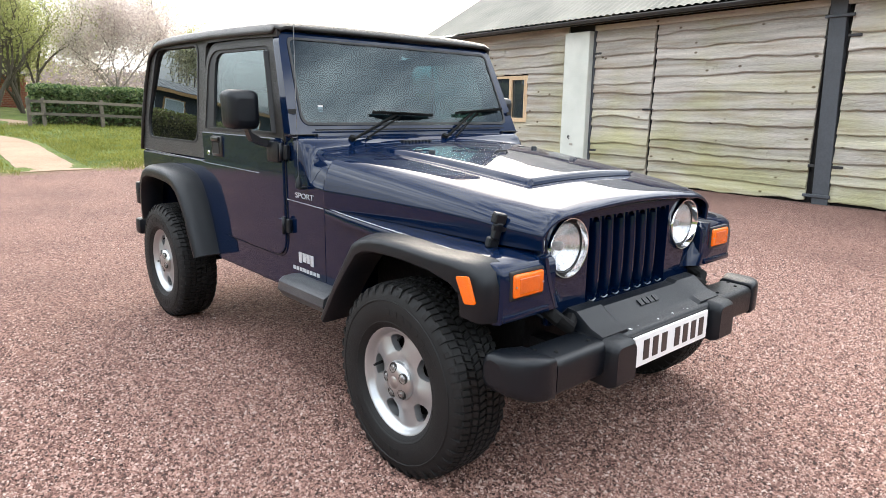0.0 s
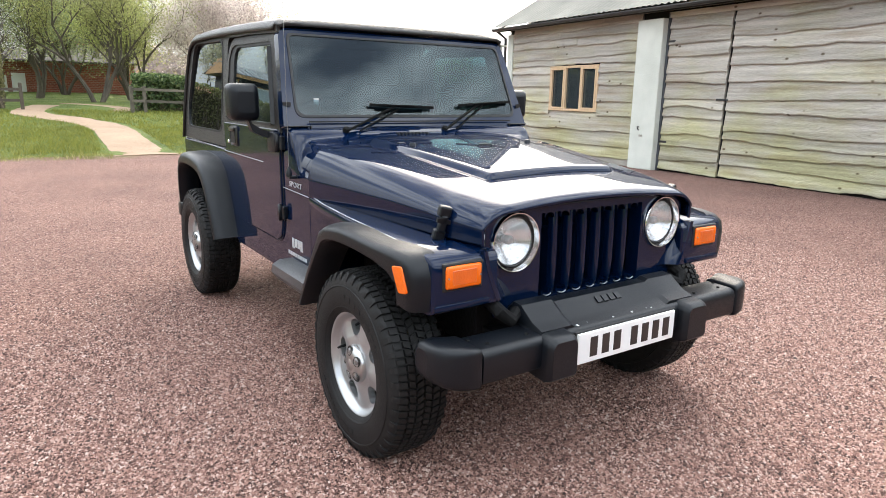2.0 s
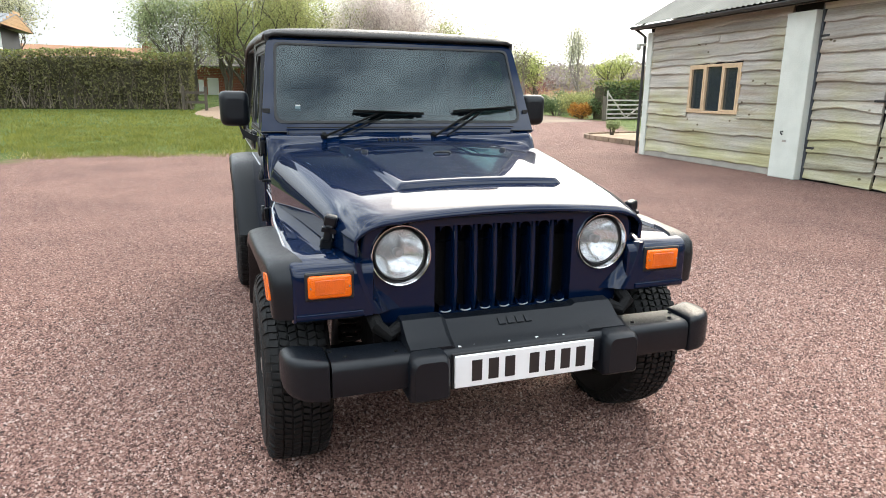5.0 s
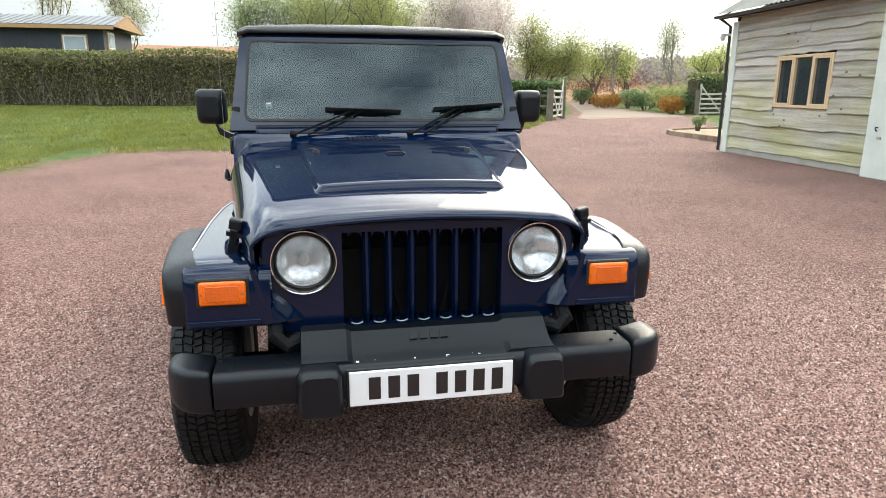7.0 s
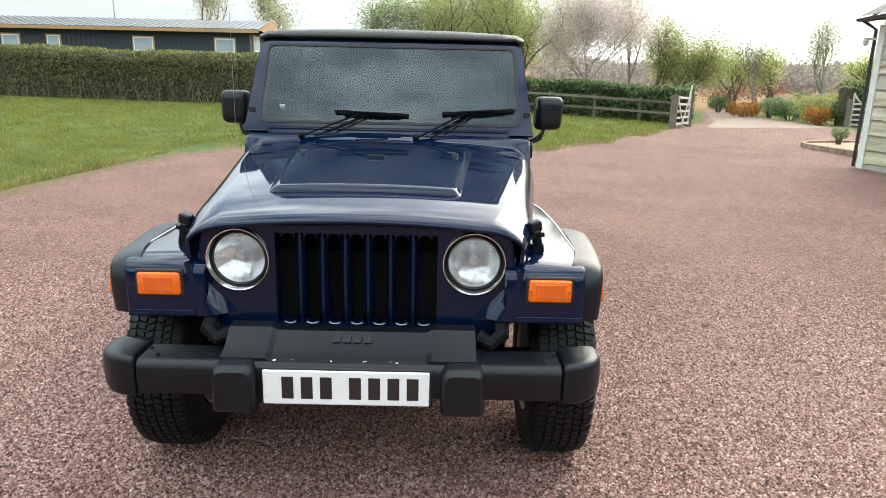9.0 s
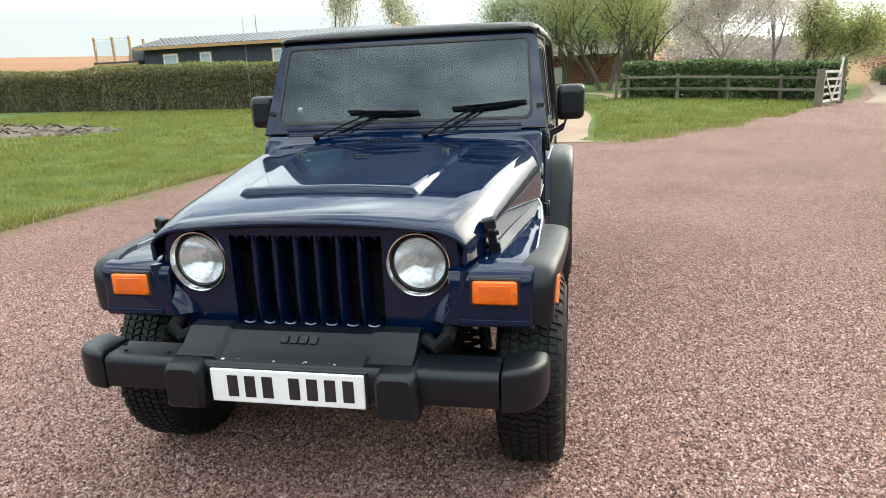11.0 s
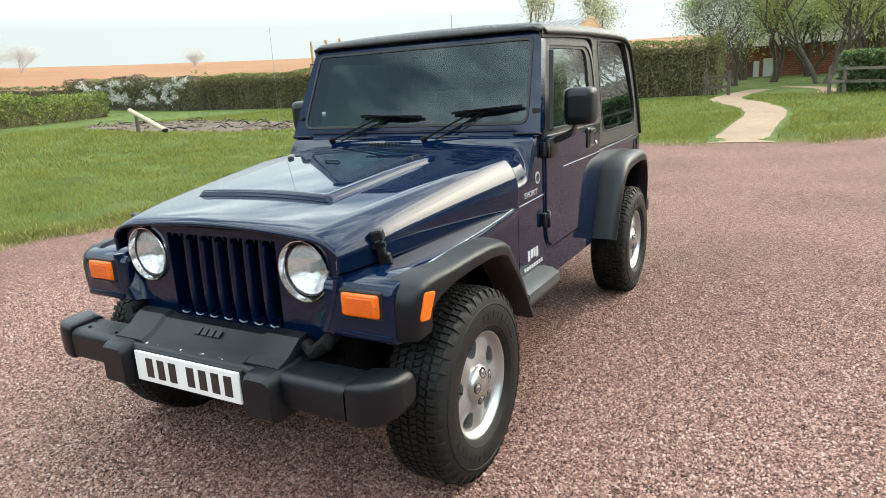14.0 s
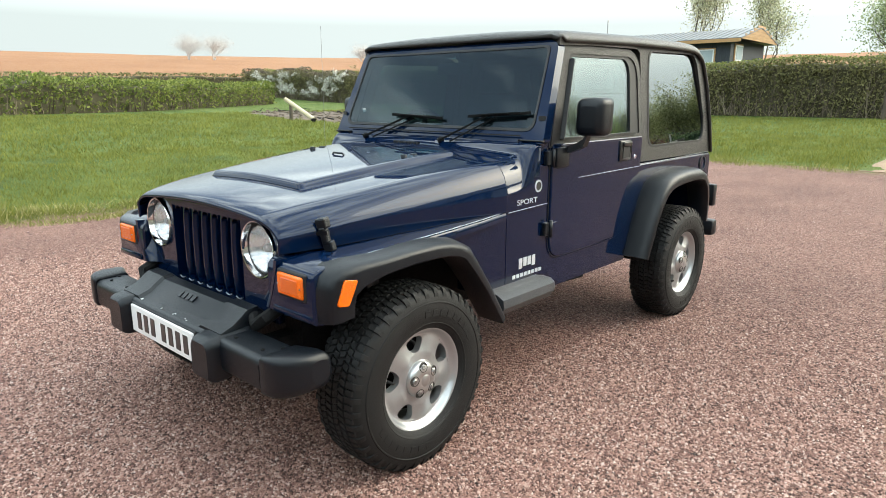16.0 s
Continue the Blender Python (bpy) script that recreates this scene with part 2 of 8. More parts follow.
def bar(p0, p1, w, h=None, bev=0.0, bm=None, up=(0, 0, 1)):
    """A straight bar of section w by h from p0 to p1."""
    b = bm or bmesh.new()
    p0, p1 = Vector(p0), Vector(p1)
    d = (p1 - p0)
    z = d.normalized()
    x = Vector(up).cross(z)
    if x.length < 1e-4:
        x = Vector((1, 0, 0))
    x.normalize()
    y = z.cross(x)
    vs = bmesh.ops.create_cube(b, size=1.0)["verts"]
    rot = Matrix((x, y, z)).transposed().to_4x4()
    bmesh.ops.transform(b, matrix=Matrix.Translation((p0 + p1) / 2) @ rot @ Matrix.Diagonal((w, h or w, d.length, 1)), verts=vs)
    if bev:
        bmesh.ops.bevel(b, geom=list({e for v in vs for e in v.link_edges}), offset=bev, segments=1, affect="EDGES", profile=0.5)
    return b


def tube(points, radii, sides=8, bm=None, caps=True):
    """A tube through the points, with a radius (or one each)."""
    b = bm or bmesh.new()
    pts = [Vector(p) for p in points]
    if not isinstance(radii, (list, tuple)):
        radii = [radii] * len(pts)
    rings, side = [], None
    for i, p in enumerate(pts):
        d = (pts[min(i + 1, len(pts) - 1)] - pts[max(i - 1, 0)]).normalized()
        s = d.cross(Vector((0, 0, 1)) if abs(d.z) < 0.95 else Vector((1, 0, 0))) if side is None else side - d * side.dot(d)
        side = s.normalized()
        o = d.cross(side)
        rings.append([b.verts.new(p + (side * math.cos(k * math.tau / sides) + o * math.sin(k * math.tau / sides)) * radii[i]) for k in range(sides)])
    for r0, r1 in zip(rings, rings[1:]):
        for k in range(sides):
            b.faces.new((r0[k], r0[(k + 1) % sides], r1[(k + 1) % sides], r1[k]))
    if caps:
        b.faces.new(list(reversed(rings[0])))
        b.faces.new(rings[-1])
    return b


def disc(centre, axis, radii_depths, sides=32, bm=None, close=True):
    """A turned form: rings of (radius, height along axis) from the middle of centre."""
    b = bm or bmesh.new()
    c, z = Vector(centre), Vector(axis).normalized()
    x = z.orthogonal().normalized()
    y = z.cross(x)
    rings = []
    for r, h in radii_depths:
        if r < 1e-5:
            rings.append([b.verts.new(c + z * h)])
        else:
            rings.append([b.verts.new(c + z * h + (x * math.cos(k * math.tau / sides) + y * math.sin(k * math.tau / sides)) * r) for k in range(sides)])
    for r0, r1 in zip(rings, rings[1:]):
        for k in range(sides):
            q = (r0[k % len(r0)], r0[(k + 1) % len(r0)], r1[(k + 1) % len(r1)], r1[k % len(r1)])
            q = tuple(dict.fromkeys(q))
            if len(q) > 2:
                b.faces.new(q)
    return b


def loft(rings, bm=None, closed=True, cap0=False, cap1=False):
    """Skin between rings of points (lists of equal length)."""
    b = bm or bmesh.new()
    vr = [[b.verts.new(p) for p in r] for r in rings]
    n = len(vr[0])
    for r0, r1 in zip(vr, vr[1:]):
        for k in range(n if closed else n - 1):
            b.faces.new((r0[k], r0[(k + 1) % n], r1[(k + 1) % n], r1[k]))
    if cap0:
        b.faces.new(list(reversed(vr[0])))
    if cap1:
        b.faces.new(vr[-1])
    return b


def prism(outline, off, bm=None, bev=0.0, seg=2):
    """A flat outline (3D points) thickened by the vector off, with rounded rims if bev."""
    b = bm or bmesh.new()
    v0 = [b.verts.new(Vector(p)) for p in outline]
    v1 = [b.verts.new(Vector(p) + Vector(off)) for p in outline]
    n = len(v0)
    f = [b.faces.new(v0), b.faces.new(list(reversed(v1)))]
    for k in range(n):
        f.append(b.faces.new((v0[(k + 1) % n], v0[k], v1[k], v1[(k + 1) % n])))
    bmesh.ops.recalc_face_normals(b, faces=f)
    if bev:
        es = list({e for q in f[:2] for e in q.edges})
        bmesh.ops.bevel(b, geom=es, offset=bev, segments=seg, affect="EDGES", profile=0.5)
    return b


def rounded(pts, r, seg=5):
    """Rounds the corners of a closed 2D outline; r a number or one for each corner."""
    out, n = [], len(pts)
    for i in range(n):
        p, a0, b0 = Vector(pts[i]), Vector(pts[i - 1]), Vector(pts[(i + 1) % n])
        rr = r[i] if isinstance(r, (list, tuple)) else r
        d0, d1 = (a0 - p), (b0 - p)
        rr = min(rr, d0.length * 0.49, d1.length * 0.49)
        if rr <= 1e-5:
            out.append(tuple(p))
            continue
        q0, q1 = p + d0.normalized() * rr, p + d1.normalized() * rr
        for k in range(seg + 1):
            t = k / seg
            out.append(tuple((1 - t) ** 2 * q0 + 2 * t * (1 - t) * p + t * t * q1))
    return out


def raw_mesh(name, verts, faces):
    me = bpy.data.meshes.new(name)
    me.from_pydata(verts, [], faces)
    me.update()
    return me


def tri_soup(name, co, tris_per=None, faces=None):
    """A mesh straight from arrays: co (n,3) and faces (m,k)."""
    me = bpy.data.meshes.new(name)
    co, faces = np.asarray(co, dtype=np.float32), np.asarray(faces, dtype=np.int32)
    k = faces.shape[1]
    me.vertices.add(len(co))
    me.vertices.foreach_set("co", co.ravel())
    me.loops.add(faces.size)
    me.loops.foreach_set("vertex_index", faces.ravel())
    me.polygons.add(len(faces))
    me.polygons.foreach_set("loop_start", np.arange(0, faces.size, k, dtype=np.int32))
    me.polygons.foreach_set("loop_total", np.full(len(faces), k, dtype=np.int32))
    me.update(calc_edges=True)
    return me


def ring_box(y0, y1, z0, z1, w, x0, x1):
    """A rectangular frame of section w in the y-z plane, from x0 to x1."""
    b_ = box(x0, y0, z0, x1, y1, z0 + w)
    box(x0, y0, z1 - w, x1, y1, z1, bm=b_)
    box(x0, y0, z0 + w, x1, y0 + w, z1 - w, bm=b_)
    box(x0, y1 - w, z0 + w, x1, y1, z1 - w, bm=b_)
    return b_

# ---- ground ----
YARD = [(-3.5, -40), (-3.45, 1.5), (-3.2, 3.4), (-2.8, 5.0), (-2.65, 7.4), (-2.7, 9.5), (-2.55, 12.2), (-1.75, 14.4), (0.2, 14.35), (2.3, 14.05), (4.2, 14.3), (6.9, 17.0), (10.5, 22.4),
        (12.8, 27.0), (16.5, 34), (23.4, 52), (24.6, 52), (22.9, 39), (21.6, 30.0), (17.0, 22.0), (14.4, 19.2), (13.2, 15.6), (14.5, 14.0), (30, 13), (40, -40)]


def poly_sd(px, py, poly):
    """Signed distance to a polygon's rim, positive inside (arrays)."""
    px, py = np.asarray(px, float), np.asarray(py, float)
    d = np.full(px.shape, 1e9)
    inside = np.zeros(px.shape, bool)
    for (x0, y0), (x1, y1) in zip(poly, poly[1:] + poly[:1]):
        ex, ey = x1 - x0, y1 - y0
        t = np.clip(((px - x0) * ex + (py - y0) * ey) / (ex * ex + ey * ey), 0, 1)
        d = np.minimum(d, np.hypot(px - x0 - t * ex, py - y0 - t * ey))
        c = ((y0 > py) != (y1 > py)) & (px < (x1 - x0) * (py - y0) / (y1 - y0 + 1e-12) + x0)
        inside ^= c
    return np.where(inside, d, -d)


def heights(x, y):
    """The lie of the land: level yard, lawn rising from its rim, fields rising to the skyline."""
    x, y = np.asarray(x, float), np.asarray(y, float)
    d = np.hypot(np.maximum(0, -3.6 - x), np.maximum(0, y - 14.8) * np.clip((15 - x) / 9, 0.0, 1))
    z = 1.5 * (1 - np.exp(-d / 35))
    r = np.hypot(x, y)
    far = np.maximum(0, r - 42)
    z = z + 0.066 * far * np.clip(far / 30, 0, 1) * np.clip((420 - r) / 150, 0, 1) ** 0.5 * np.where(y < -30, 0.12, 1) * (1 - 0.36 * np.clip((x / np.maximum(r, 1) - 0.12) / 0.14, 0, 1))
    sd = poly_sd(x, y, YARD)
    z = z + np.where(sd < 0, 0.035 * np.clip(-sd / 0.25, 0, 1), 0)
    return z


def gz(x, y):
    """The ground's height at one place."""
    d = math.hypot(max(0, -3.6 - x), max(0, y - 14.8) * min(1, max(0, (15 - x) / 9)))
    z = 1.5 * (1 - math.exp(-d / 35))
    r = math.hypot(x, y)
    far = max(0, r - 42)
    z += 0.066 * far * min(1, far / 30) * min(1, max(0, (420 - r) / 150)) ** 0.5 * (0.12 if y < -30 else 1) * (1 - 0.36 * min(1, max(0, (x / max(r, 1) - 0.12) / 0.14)))
    return z + (0.035 if x < -3.8 or (y > 15.2 and x < 3) else 0.02)


def spread(lo, hi, near_lo, near_hi, step, grow):
    v = list(np.arange(near_lo, near_hi + 1e-6, step))
    s = step
    while v[-1] < hi:
        s *= grow
        v.append(v[-1] + s)
    s = step
    while v[0] > lo:
        s *= grow
        v.insert(0, v[0] - s)
    return np.array(v)


gx = spread(-700, 700, -14, 16, 0.3, 1.10)
gy = spread(-500, 700, -6, 34, 0.3, 1.10)
GX, GY = np.meshgrid(gx, gy)
GZ = heights(GX, GY)
nx, ny = len(gx), len(gy)
idx = np.arange(nx * ny).reshape(ny, nx)
quads = np.stack([idx[:-1, :-1], idx[:-1, 1:], idx[1:, 1:], idx[1:, :-1]], -1).reshape(-1, 4)
me = tri_soup("ground", np.stack([GX, GY, GZ], -1).reshape(-1, 3), faces=quads)
at = me.attributes.new("yard", "FLOAT", "POINT")
at.data.foreach_set("value", poly_sd(GX, GY, YARD).ravel().astype(np.float32))
at = me.attributes.new("field", "FLOAT", "POINT")
fld = np.clip((np.hypot(GX, GY) - 52) / 6, -1, 1) * np.where(GX < 12 + GY * 0.06, 1, 0.8)
at.data.foreach_set("value", fld.ravel().astype(np.float32))


def ground_material():
    m = bpy.data.materials.new("ground_gravel_and_turf")
    m.use_nodes = True
    n, l = m.node_tree.nodes, m.node_tree.links
    p = n["Principled BSDF"]
    p.inputs["Roughness"].default_value, p.inputs["Specular IOR Level"].default_value = 0.9, 0.25
    geo = n.new("ShaderNodeNewGeometry")

    def noise_tex(scale, detail=5, rough=0.55):
        q = n.new("ShaderNodeTexNoise")
        q.inputs["Scale"].default_value, q.inputs["Detail"].default_value, q.inputs["Roughness"].default_value = scale, detail, rough
        l.new(geo.outputs["Position"], q.inputs["Vector"])
        return q

    def ramp2(src, stops):
        r = n.new("ShaderNodeValToRGB")
        while len(r.color_ramp.elements) < len(stops):
            r.color_ramp.elements.new(0.5)
        for el, (pos, c) in zip(r.color_ramp.elements, stops):
            el.position, el.color = pos, (*c, 1)
        l.new(src, r.inputs["Fac"])
        return r

    def mixc(fac, c0, c1):
        q = n.new("ShaderNodeMix")
        q.data_type = "RGBA"
        l.new(fac, q.inputs["Factor"])
        l.new(c0, q.inputs["A"])
        l.new(c1, q.inputs["B"])
        return q.outputs["Result"]

    # gravel: pebble cells of mixed reds and greys
    vo = n.new("ShaderNodeTexVoronoi")
    vo.inputs["Scale"].default_value = 118
    l.new(geo.outputs["Position"], vo.inputs["Vector"])
    sep = n.new("ShaderNodeSeparateColor")
    l.new(vo.outputs["Color"], sep.inputs["Color"])
    peb = ramp2(sep.outputs[0], [(0.0, (0.050, 0.026, 0.022)), (0.3, (0.165, 0.087, 0.071)), (0.6, (0.275, 0.153, 0.127)), (0.85, (0.375, 0.230, 0.192)), (1.0, (0.47, 0.34, 0.29))])
    big = ramp2(noise_tex(0.7).outputs["Fac"], [(0.3, (0.80, 0.78, 0.78)), (0.7, (1.1, 1.08, 1.06))])
    mul = n.new("ShaderNodeMix")
    mul.data_type, mul.blend_type = "RGBA", "MULTIPLY"
    mul.inputs["Factor"].default_value = 1
    l.new(peb.outputs["Color"], mul.inputs["A"])
    l.new(big.outputs["Color"], mul.inputs["B"])
    # turf: patchy greens, straw and bare soil
    turf = ramp2(noise_tex(0.9, 8, 0.65).outputs["Fac"], [(0.28, (0.050, 0.082, 0.016)), (0.46, (0.090, 0.132, 0.025)), (0.62, (0.135, 0.172, 0.038)), (0.80, (0.20, 0.195, 0.072))])
    blades = ramp2(noise_tex(38, 6, 0.7).outputs["Fac"], [(0.3, (0.6, 0.6, 0.6)), (0.7, (1.3, 1.3, 1.3))])
    tm = n.new("ShaderNodeMix")
    tm.data_type, tm.blend_type = "RGBA", "MULTIPLY"
    tm.inputs["Factor"].default_value = 1
    l.new(turf.outputs["Color"], tm.inputs["A"])
    l.new(blades.outputs["Color"], tm.inputs["B"])
    soil = ramp2(noise_tex(9, 8, 0.7).outputs["Fac"], [(0.3, (0.13, 0.085, 0.05)), (0.7, (0.24, 0.17, 0.105))])
    brown = ramp2(noise_tex(0.05, 10, 0.75).outputs["Fac"], [(0.3, (0.22, 0.105, 0.050)), (0.7, (0.30, 0.155, 0.080))])
    ay, af = n.new("ShaderNodeAttribute"), n.new("ShaderNodeAttribute")
    ay.attribute_name, af.attribute_name = "yard", "field"
    # ragged rim between gravel and turf, with a soil band
    wob = noise_tex(2.2, 6, 0.7)
    edge = n.new("ShaderNodeMath")
    edge.operation = "MULTIPLY_ADD"
    edge.inputs[1].default_value = 1.3
    l.new(wob.outputs["Fac"], edge.inputs[0])
    l.new(ay.outputs["Fac"], edge.inputs[2])

    def thresh(lo, hi, src=edge):
        q = n.new("ShaderNodeMapRange")
        q.inputs["From Min"].default_value, q.inputs["From Max"].default_value = lo, hi
        l.new(src.outputs[0], q.inputs["Value"])
        return q.outputs["Result"]

    c = mixc(thresh(0.28, 0.50), tm.outputs["Result"], soil.outputs["Color"])
    c = mixc(thresh(0.55, 0.75), c, mul.outputs["Result"])
    fm = n.new("ShaderNodeMapRange")
    l.new(af.outputs["Fac"], fm.inputs["Value"])
    c = mixc(fm.outputs["Result"], c, brown.outputs["Color"])
    l.new(c, p.inputs["Base Color"])
    b = n.new("ShaderNodeBump")
    b.inputs["Strength"].default_value, b.inputs["Distance"].default_value = 1.0, 0.016
    inv = n.new("ShaderNodeMath")
    inv.operation = "SUBTRACT"
    inv.inputs[0].default_value = 1
    l.new(vo.outputs["Distance"], inv.inputs[1])
    l.new(inv.outputs[0], b.inputs["Height"])
    l.new(b.outputs["Normal"], p.inputs["Normal"])
    return m


ground = obj("ground", me, ground_material(), smooth=True)
tagged(ground, "red gravel yard running into green lawn and brown fields", "ground", kind="structure")

# ---- barn of waney-edged boards ----
M_board = mat("weathered_larch", (0.43, 0.402, 0.355), 0.85, var=0.36, scale=1.6, fine=30, bump=0.8, bscale=18, col2=(0.68, 0.638, 0.57), stretch=(6, 0.45, 11), objrand=0.16, spec=0.2)


def weather(m):
    """Yellow-green algae, thicker on the lower boards, brown streaks and dark knots over the wood's colour."""
    n, l = m.node_tree.nodes, m.node_tree.links
    p = n["Principled BSDF"]
    src = p.inputs["Base Color"].links[0].from_socket
    c = n.new("ShaderNodeTexCoord")
    sep = n.new("ShaderNodeSeparateXYZ")
    l.new(c.outputs["Object"], sep.inputs["Vector"])

    def blotch(scale, stretch, detail=6):
        g, q = n.new("ShaderNodeMapping"), n.new("ShaderNodeTexNoise")
        g.inputs["Scale"].default_value = stretch
        q.inputs["Scale"].default_value, q.inputs["Detail"].default_value = scale, detail
        l.new(c.outputs["Object"], g.inputs["Vector"])
        l.new(g.outputs["Vector"], q.inputs["Vector"])
        return q.outputs["Fac"]

    def span(src_, lo, hi, a0, a1):
        q = n.new("ShaderNodeMapRange")
        for k, v in (("From Min", lo), ("From Max", hi), ("To Min", a0), ("To Max", a1)):
            q.inputs[k].default_value = v
        l.new(src_, q.inputs["Value"])
        return q.outputs["Result"]

    def tint(fac, col, a_):
        q = n.new("ShaderNodeMix")
        q.data_type, q.blend_type = "RGBA", "MULTIPLY"
        l.new(fac, q.inputs["Factor"])
        l.new(a_, q.inputs["A"])
        q.inputs["B"].default_value = (*col, 1)
        return q.outputs["Result"]

    rise = span(sep.outputs["Z"], 0.2, 2.3, 0.17, -0.10)
    add = n.new("ShaderNodeMath")
    l.new(blotch(0.9, (1, 1, 2.2)), add.inputs[0])
    l.new(rise, add.inputs[1])
    out_ = tint(span(add.outputs[0], 0.42, 0.74, 0.0, 1.0), (0.87, 0.89, 0.60), src)
    out_ = tint(span(blotch(1.5, (3, 0.4, 5)), 0.52, 0.72, 0.0, 0.8), (0.74, 0.66, 0.56), out_)
    v = n.new("ShaderNodeTexVoronoi")
    g = n.new("ShaderNodeMapping")
    g.inputs["Scale"].default_value = (0.6, 0.8, 1.3)
    v.inputs["Scale"].default_value = 3.4
    l.new(c.outputs["Object"], g.inputs["Vector"])
    l.new(g.outputs["Vector"], v.inputs["Vector"])
    out_ = tint(span(v.outputs["Distance"], 0.05, 0.11, 1.0, 0.0), (0.30, 0.25, 0.20), out_)
    l.new(out_, p.inputs["Base Color"])


weather(M_board)
M_block = mat("pale_painted_blockwork", (0.56, 0.59, 0.53), 0.8, var=0.14, scale=2.5, fine=60, bump=0.25, bscale=40, col2=(0.68, 0.70, 0.64))
M_girder = mat("dark_grey_painted_steel", (0.055, 0.062, 0.072), 0.55, var=0.25, scale=5, rvar=0.1)
M_sheet = mat("weathered_fibre_cement_roof", (0.20, 0.195, 0.17), 0.85, var=0.35, scale=0.9, fine=30, bump=0.2, bscale=60, col2=(0.30, 0.285, 0.245))
M_oak = mat("pale_oak_frame", (0.58, 0.42, 0.26), 0.6, var=0.2, scale=4, fine=60, stretch=(8, 8, 1.2))
M_pipe = mat("black_gutter_plastic", (0.02, 0.02, 0.022), 0.45, var=0.2)
M_conc = mat("grey_concrete", (0.34, 0.32, 0.28), 0.9, var=0.25, scale=3, fine=50, bump=0.3, bscale=50)
M_gap = mat("dark_gap", (0.012, 0.011, 0.010), 0.9)

BARN = pose(10.62, 3.5, 0, 0, 0, -3.77)
barn = thing("barn", "grey timber barn clad in wavy-edged boards with a corrugated roof", "barn", m=BARN)
Y0, Y1, H = -15.0, 9.30, 2.90
WIN = (6.05, 7.62, 1.04, 2.01)
b = box(0.03, Y0, 0.0, 0.18, WIN[0], H)
box(0.03, WIN[1], 0.0, 0.18, Y1, H, bm=b)
box(0.03, WIN[0], 0.0, 0.18, WIN[1], WIN[2], bm=b)
box(0.03, WIN[0], WIN[3], 0.18, WIN[1], H, bm=b)
wall = part("wall", b, M_gap, barn)
b = box(0.19, Y1 - 0.16, 0.0, 8.0, Y1 - 0.01, H)
prism([(0.19, Y1 - 0.15, H), (8.0, Y1 - 0.15, H), (4.1, Y1 - 0.15, 5.42)], (0, 0.13, 0), bm=b)
part("gable_wall", b, M_board, barn)
part("rear_wall", box(7.85, Y0, 0.0, 8.0, Y1 - 0.17, H), M_board, barn)
part("end_wall", box(0.19, Y0, 0.0, 7.84, Y0 + 0.15, H), M_board, barn)
part("barn_floor", box(0.19, Y0 + 0.16, 0.0, 7.8, Y1 - 0.2, 0.03), M_conc, barn)
part("plinth", box(-0.03, 4.95, 0.0, 0.025, Y1, 0.13, 0.008), M_conc, barn)


def board(parent, y0, y1, z0, z1, rnd, x=0.0, material=None):
    """One board: straight top tucked under the next, wavy lower edge standing proud."""
    n = max(6, int((y1 - y0) / 0.11))
    ph, k1, k2, amp = rnd.uniform(0, 50), rnd.uniform(0.5, 1.3), rnd.uniform(3.0, 7.5), rnd.uniform(0.016, 0.040)
    tilt = rnd.uniform(-0.022, 0.022)
    rings = []
    for i in range(n + 1):
        y = y0 + (y1 - y0) * i / n
        dz = amp * (noise.noise((y * k1, ph, 0)) * 1.6 + noise.noise((y * k2, ph, 3)) * 0.8) + tilt * (2 * i / n - 1)
        zb = z0 + dz - 0.012
        rings.append([(x + 0.012, y, zb + 0.02), (x - 0.044, y, zb - 0.004), (x - 0.054, y, zb + 0.010), (x - 0.006, y, z1 + 0.06), (x + 0.012, y, z1 + 0.06)])
    b_ = loft(rings, cap0=True, cap1=True)
    bmesh.ops.recalc_face_normals(b_, faces=b_.faces)
    ob = part("board", b_, material or M_board, parent)
    return ob


def boarded(parent, y0, y1, z0, z1, seed, x=0.0, hole=None):
    rnd = random.Random(seed)
    z = z0
    while z < z1 - 0.05:
        h = rnd.choice((0.16, 0.19, 0.22, 0.25, 0.28, 0.32))
        zt = min(z1, z + h)
        if z1 - zt < 0.09:
            zt = z1
        spans = [(y0, y1)]
        if hole and z < hole[3] - 0.03 and zt > hole[2] + 0.03:
            spans = [(y0, hole[0]), (hole[1], y1)]
        for s0, s1 in spans:
            if s1 - s0 > 3.4 and rnd.random() < 0.25:
                c = rnd.uniform(s0 + 0.9, s1 - 0.9)
                board(parent, s0, c - 0.003, z, zt, rnd, x)
                board(parent, c + 0.003, s1, z, zt, rnd, x)
            else:
                board(parent, s0, s1, z, zt, rnd, x)
        z = zt


boarded(wall, 4.96, 9.08, 0.13, 2.86, 11, hole=WIN)
boarded(wall, Y0 + 0.1, -6.6, 0.05, 2.86, 16)
# double doors: leaves hung between block pillar and steel posts
for nm, y0, y1, seed in (("door", 2.96, 4.27, 21), ("door", 0.17, 2.93, 22), ("door", -2.75, -0.13, 23), ("door", -6.4, -2.78, 24)):
    leaf = part(nm, box(0.0, y0, 0.05, 0.025, y1, 2.76), M_gap, barn, "closed barn door of wavy boards")
    boarded(leaf, y0 + 0.012, y1 - 0.012, 0.05, 2.74, seed, x=-0.004)
    for z in (0.55, 2.35):
        yy = y1 if y0 > 2 else (y0 if y0 > 0 else y1)
        part("strap_hinge", box(-0.055, yy - 0.16, z - 0.02, -0.042, yy + 0.02, z + 0.02, 0.004), M_pipe, leaf)
b = box(-0.05, -6.4, 2.765, 0.02, 4.3, 2.86)
part("lintel_board", b, M_board, barn)
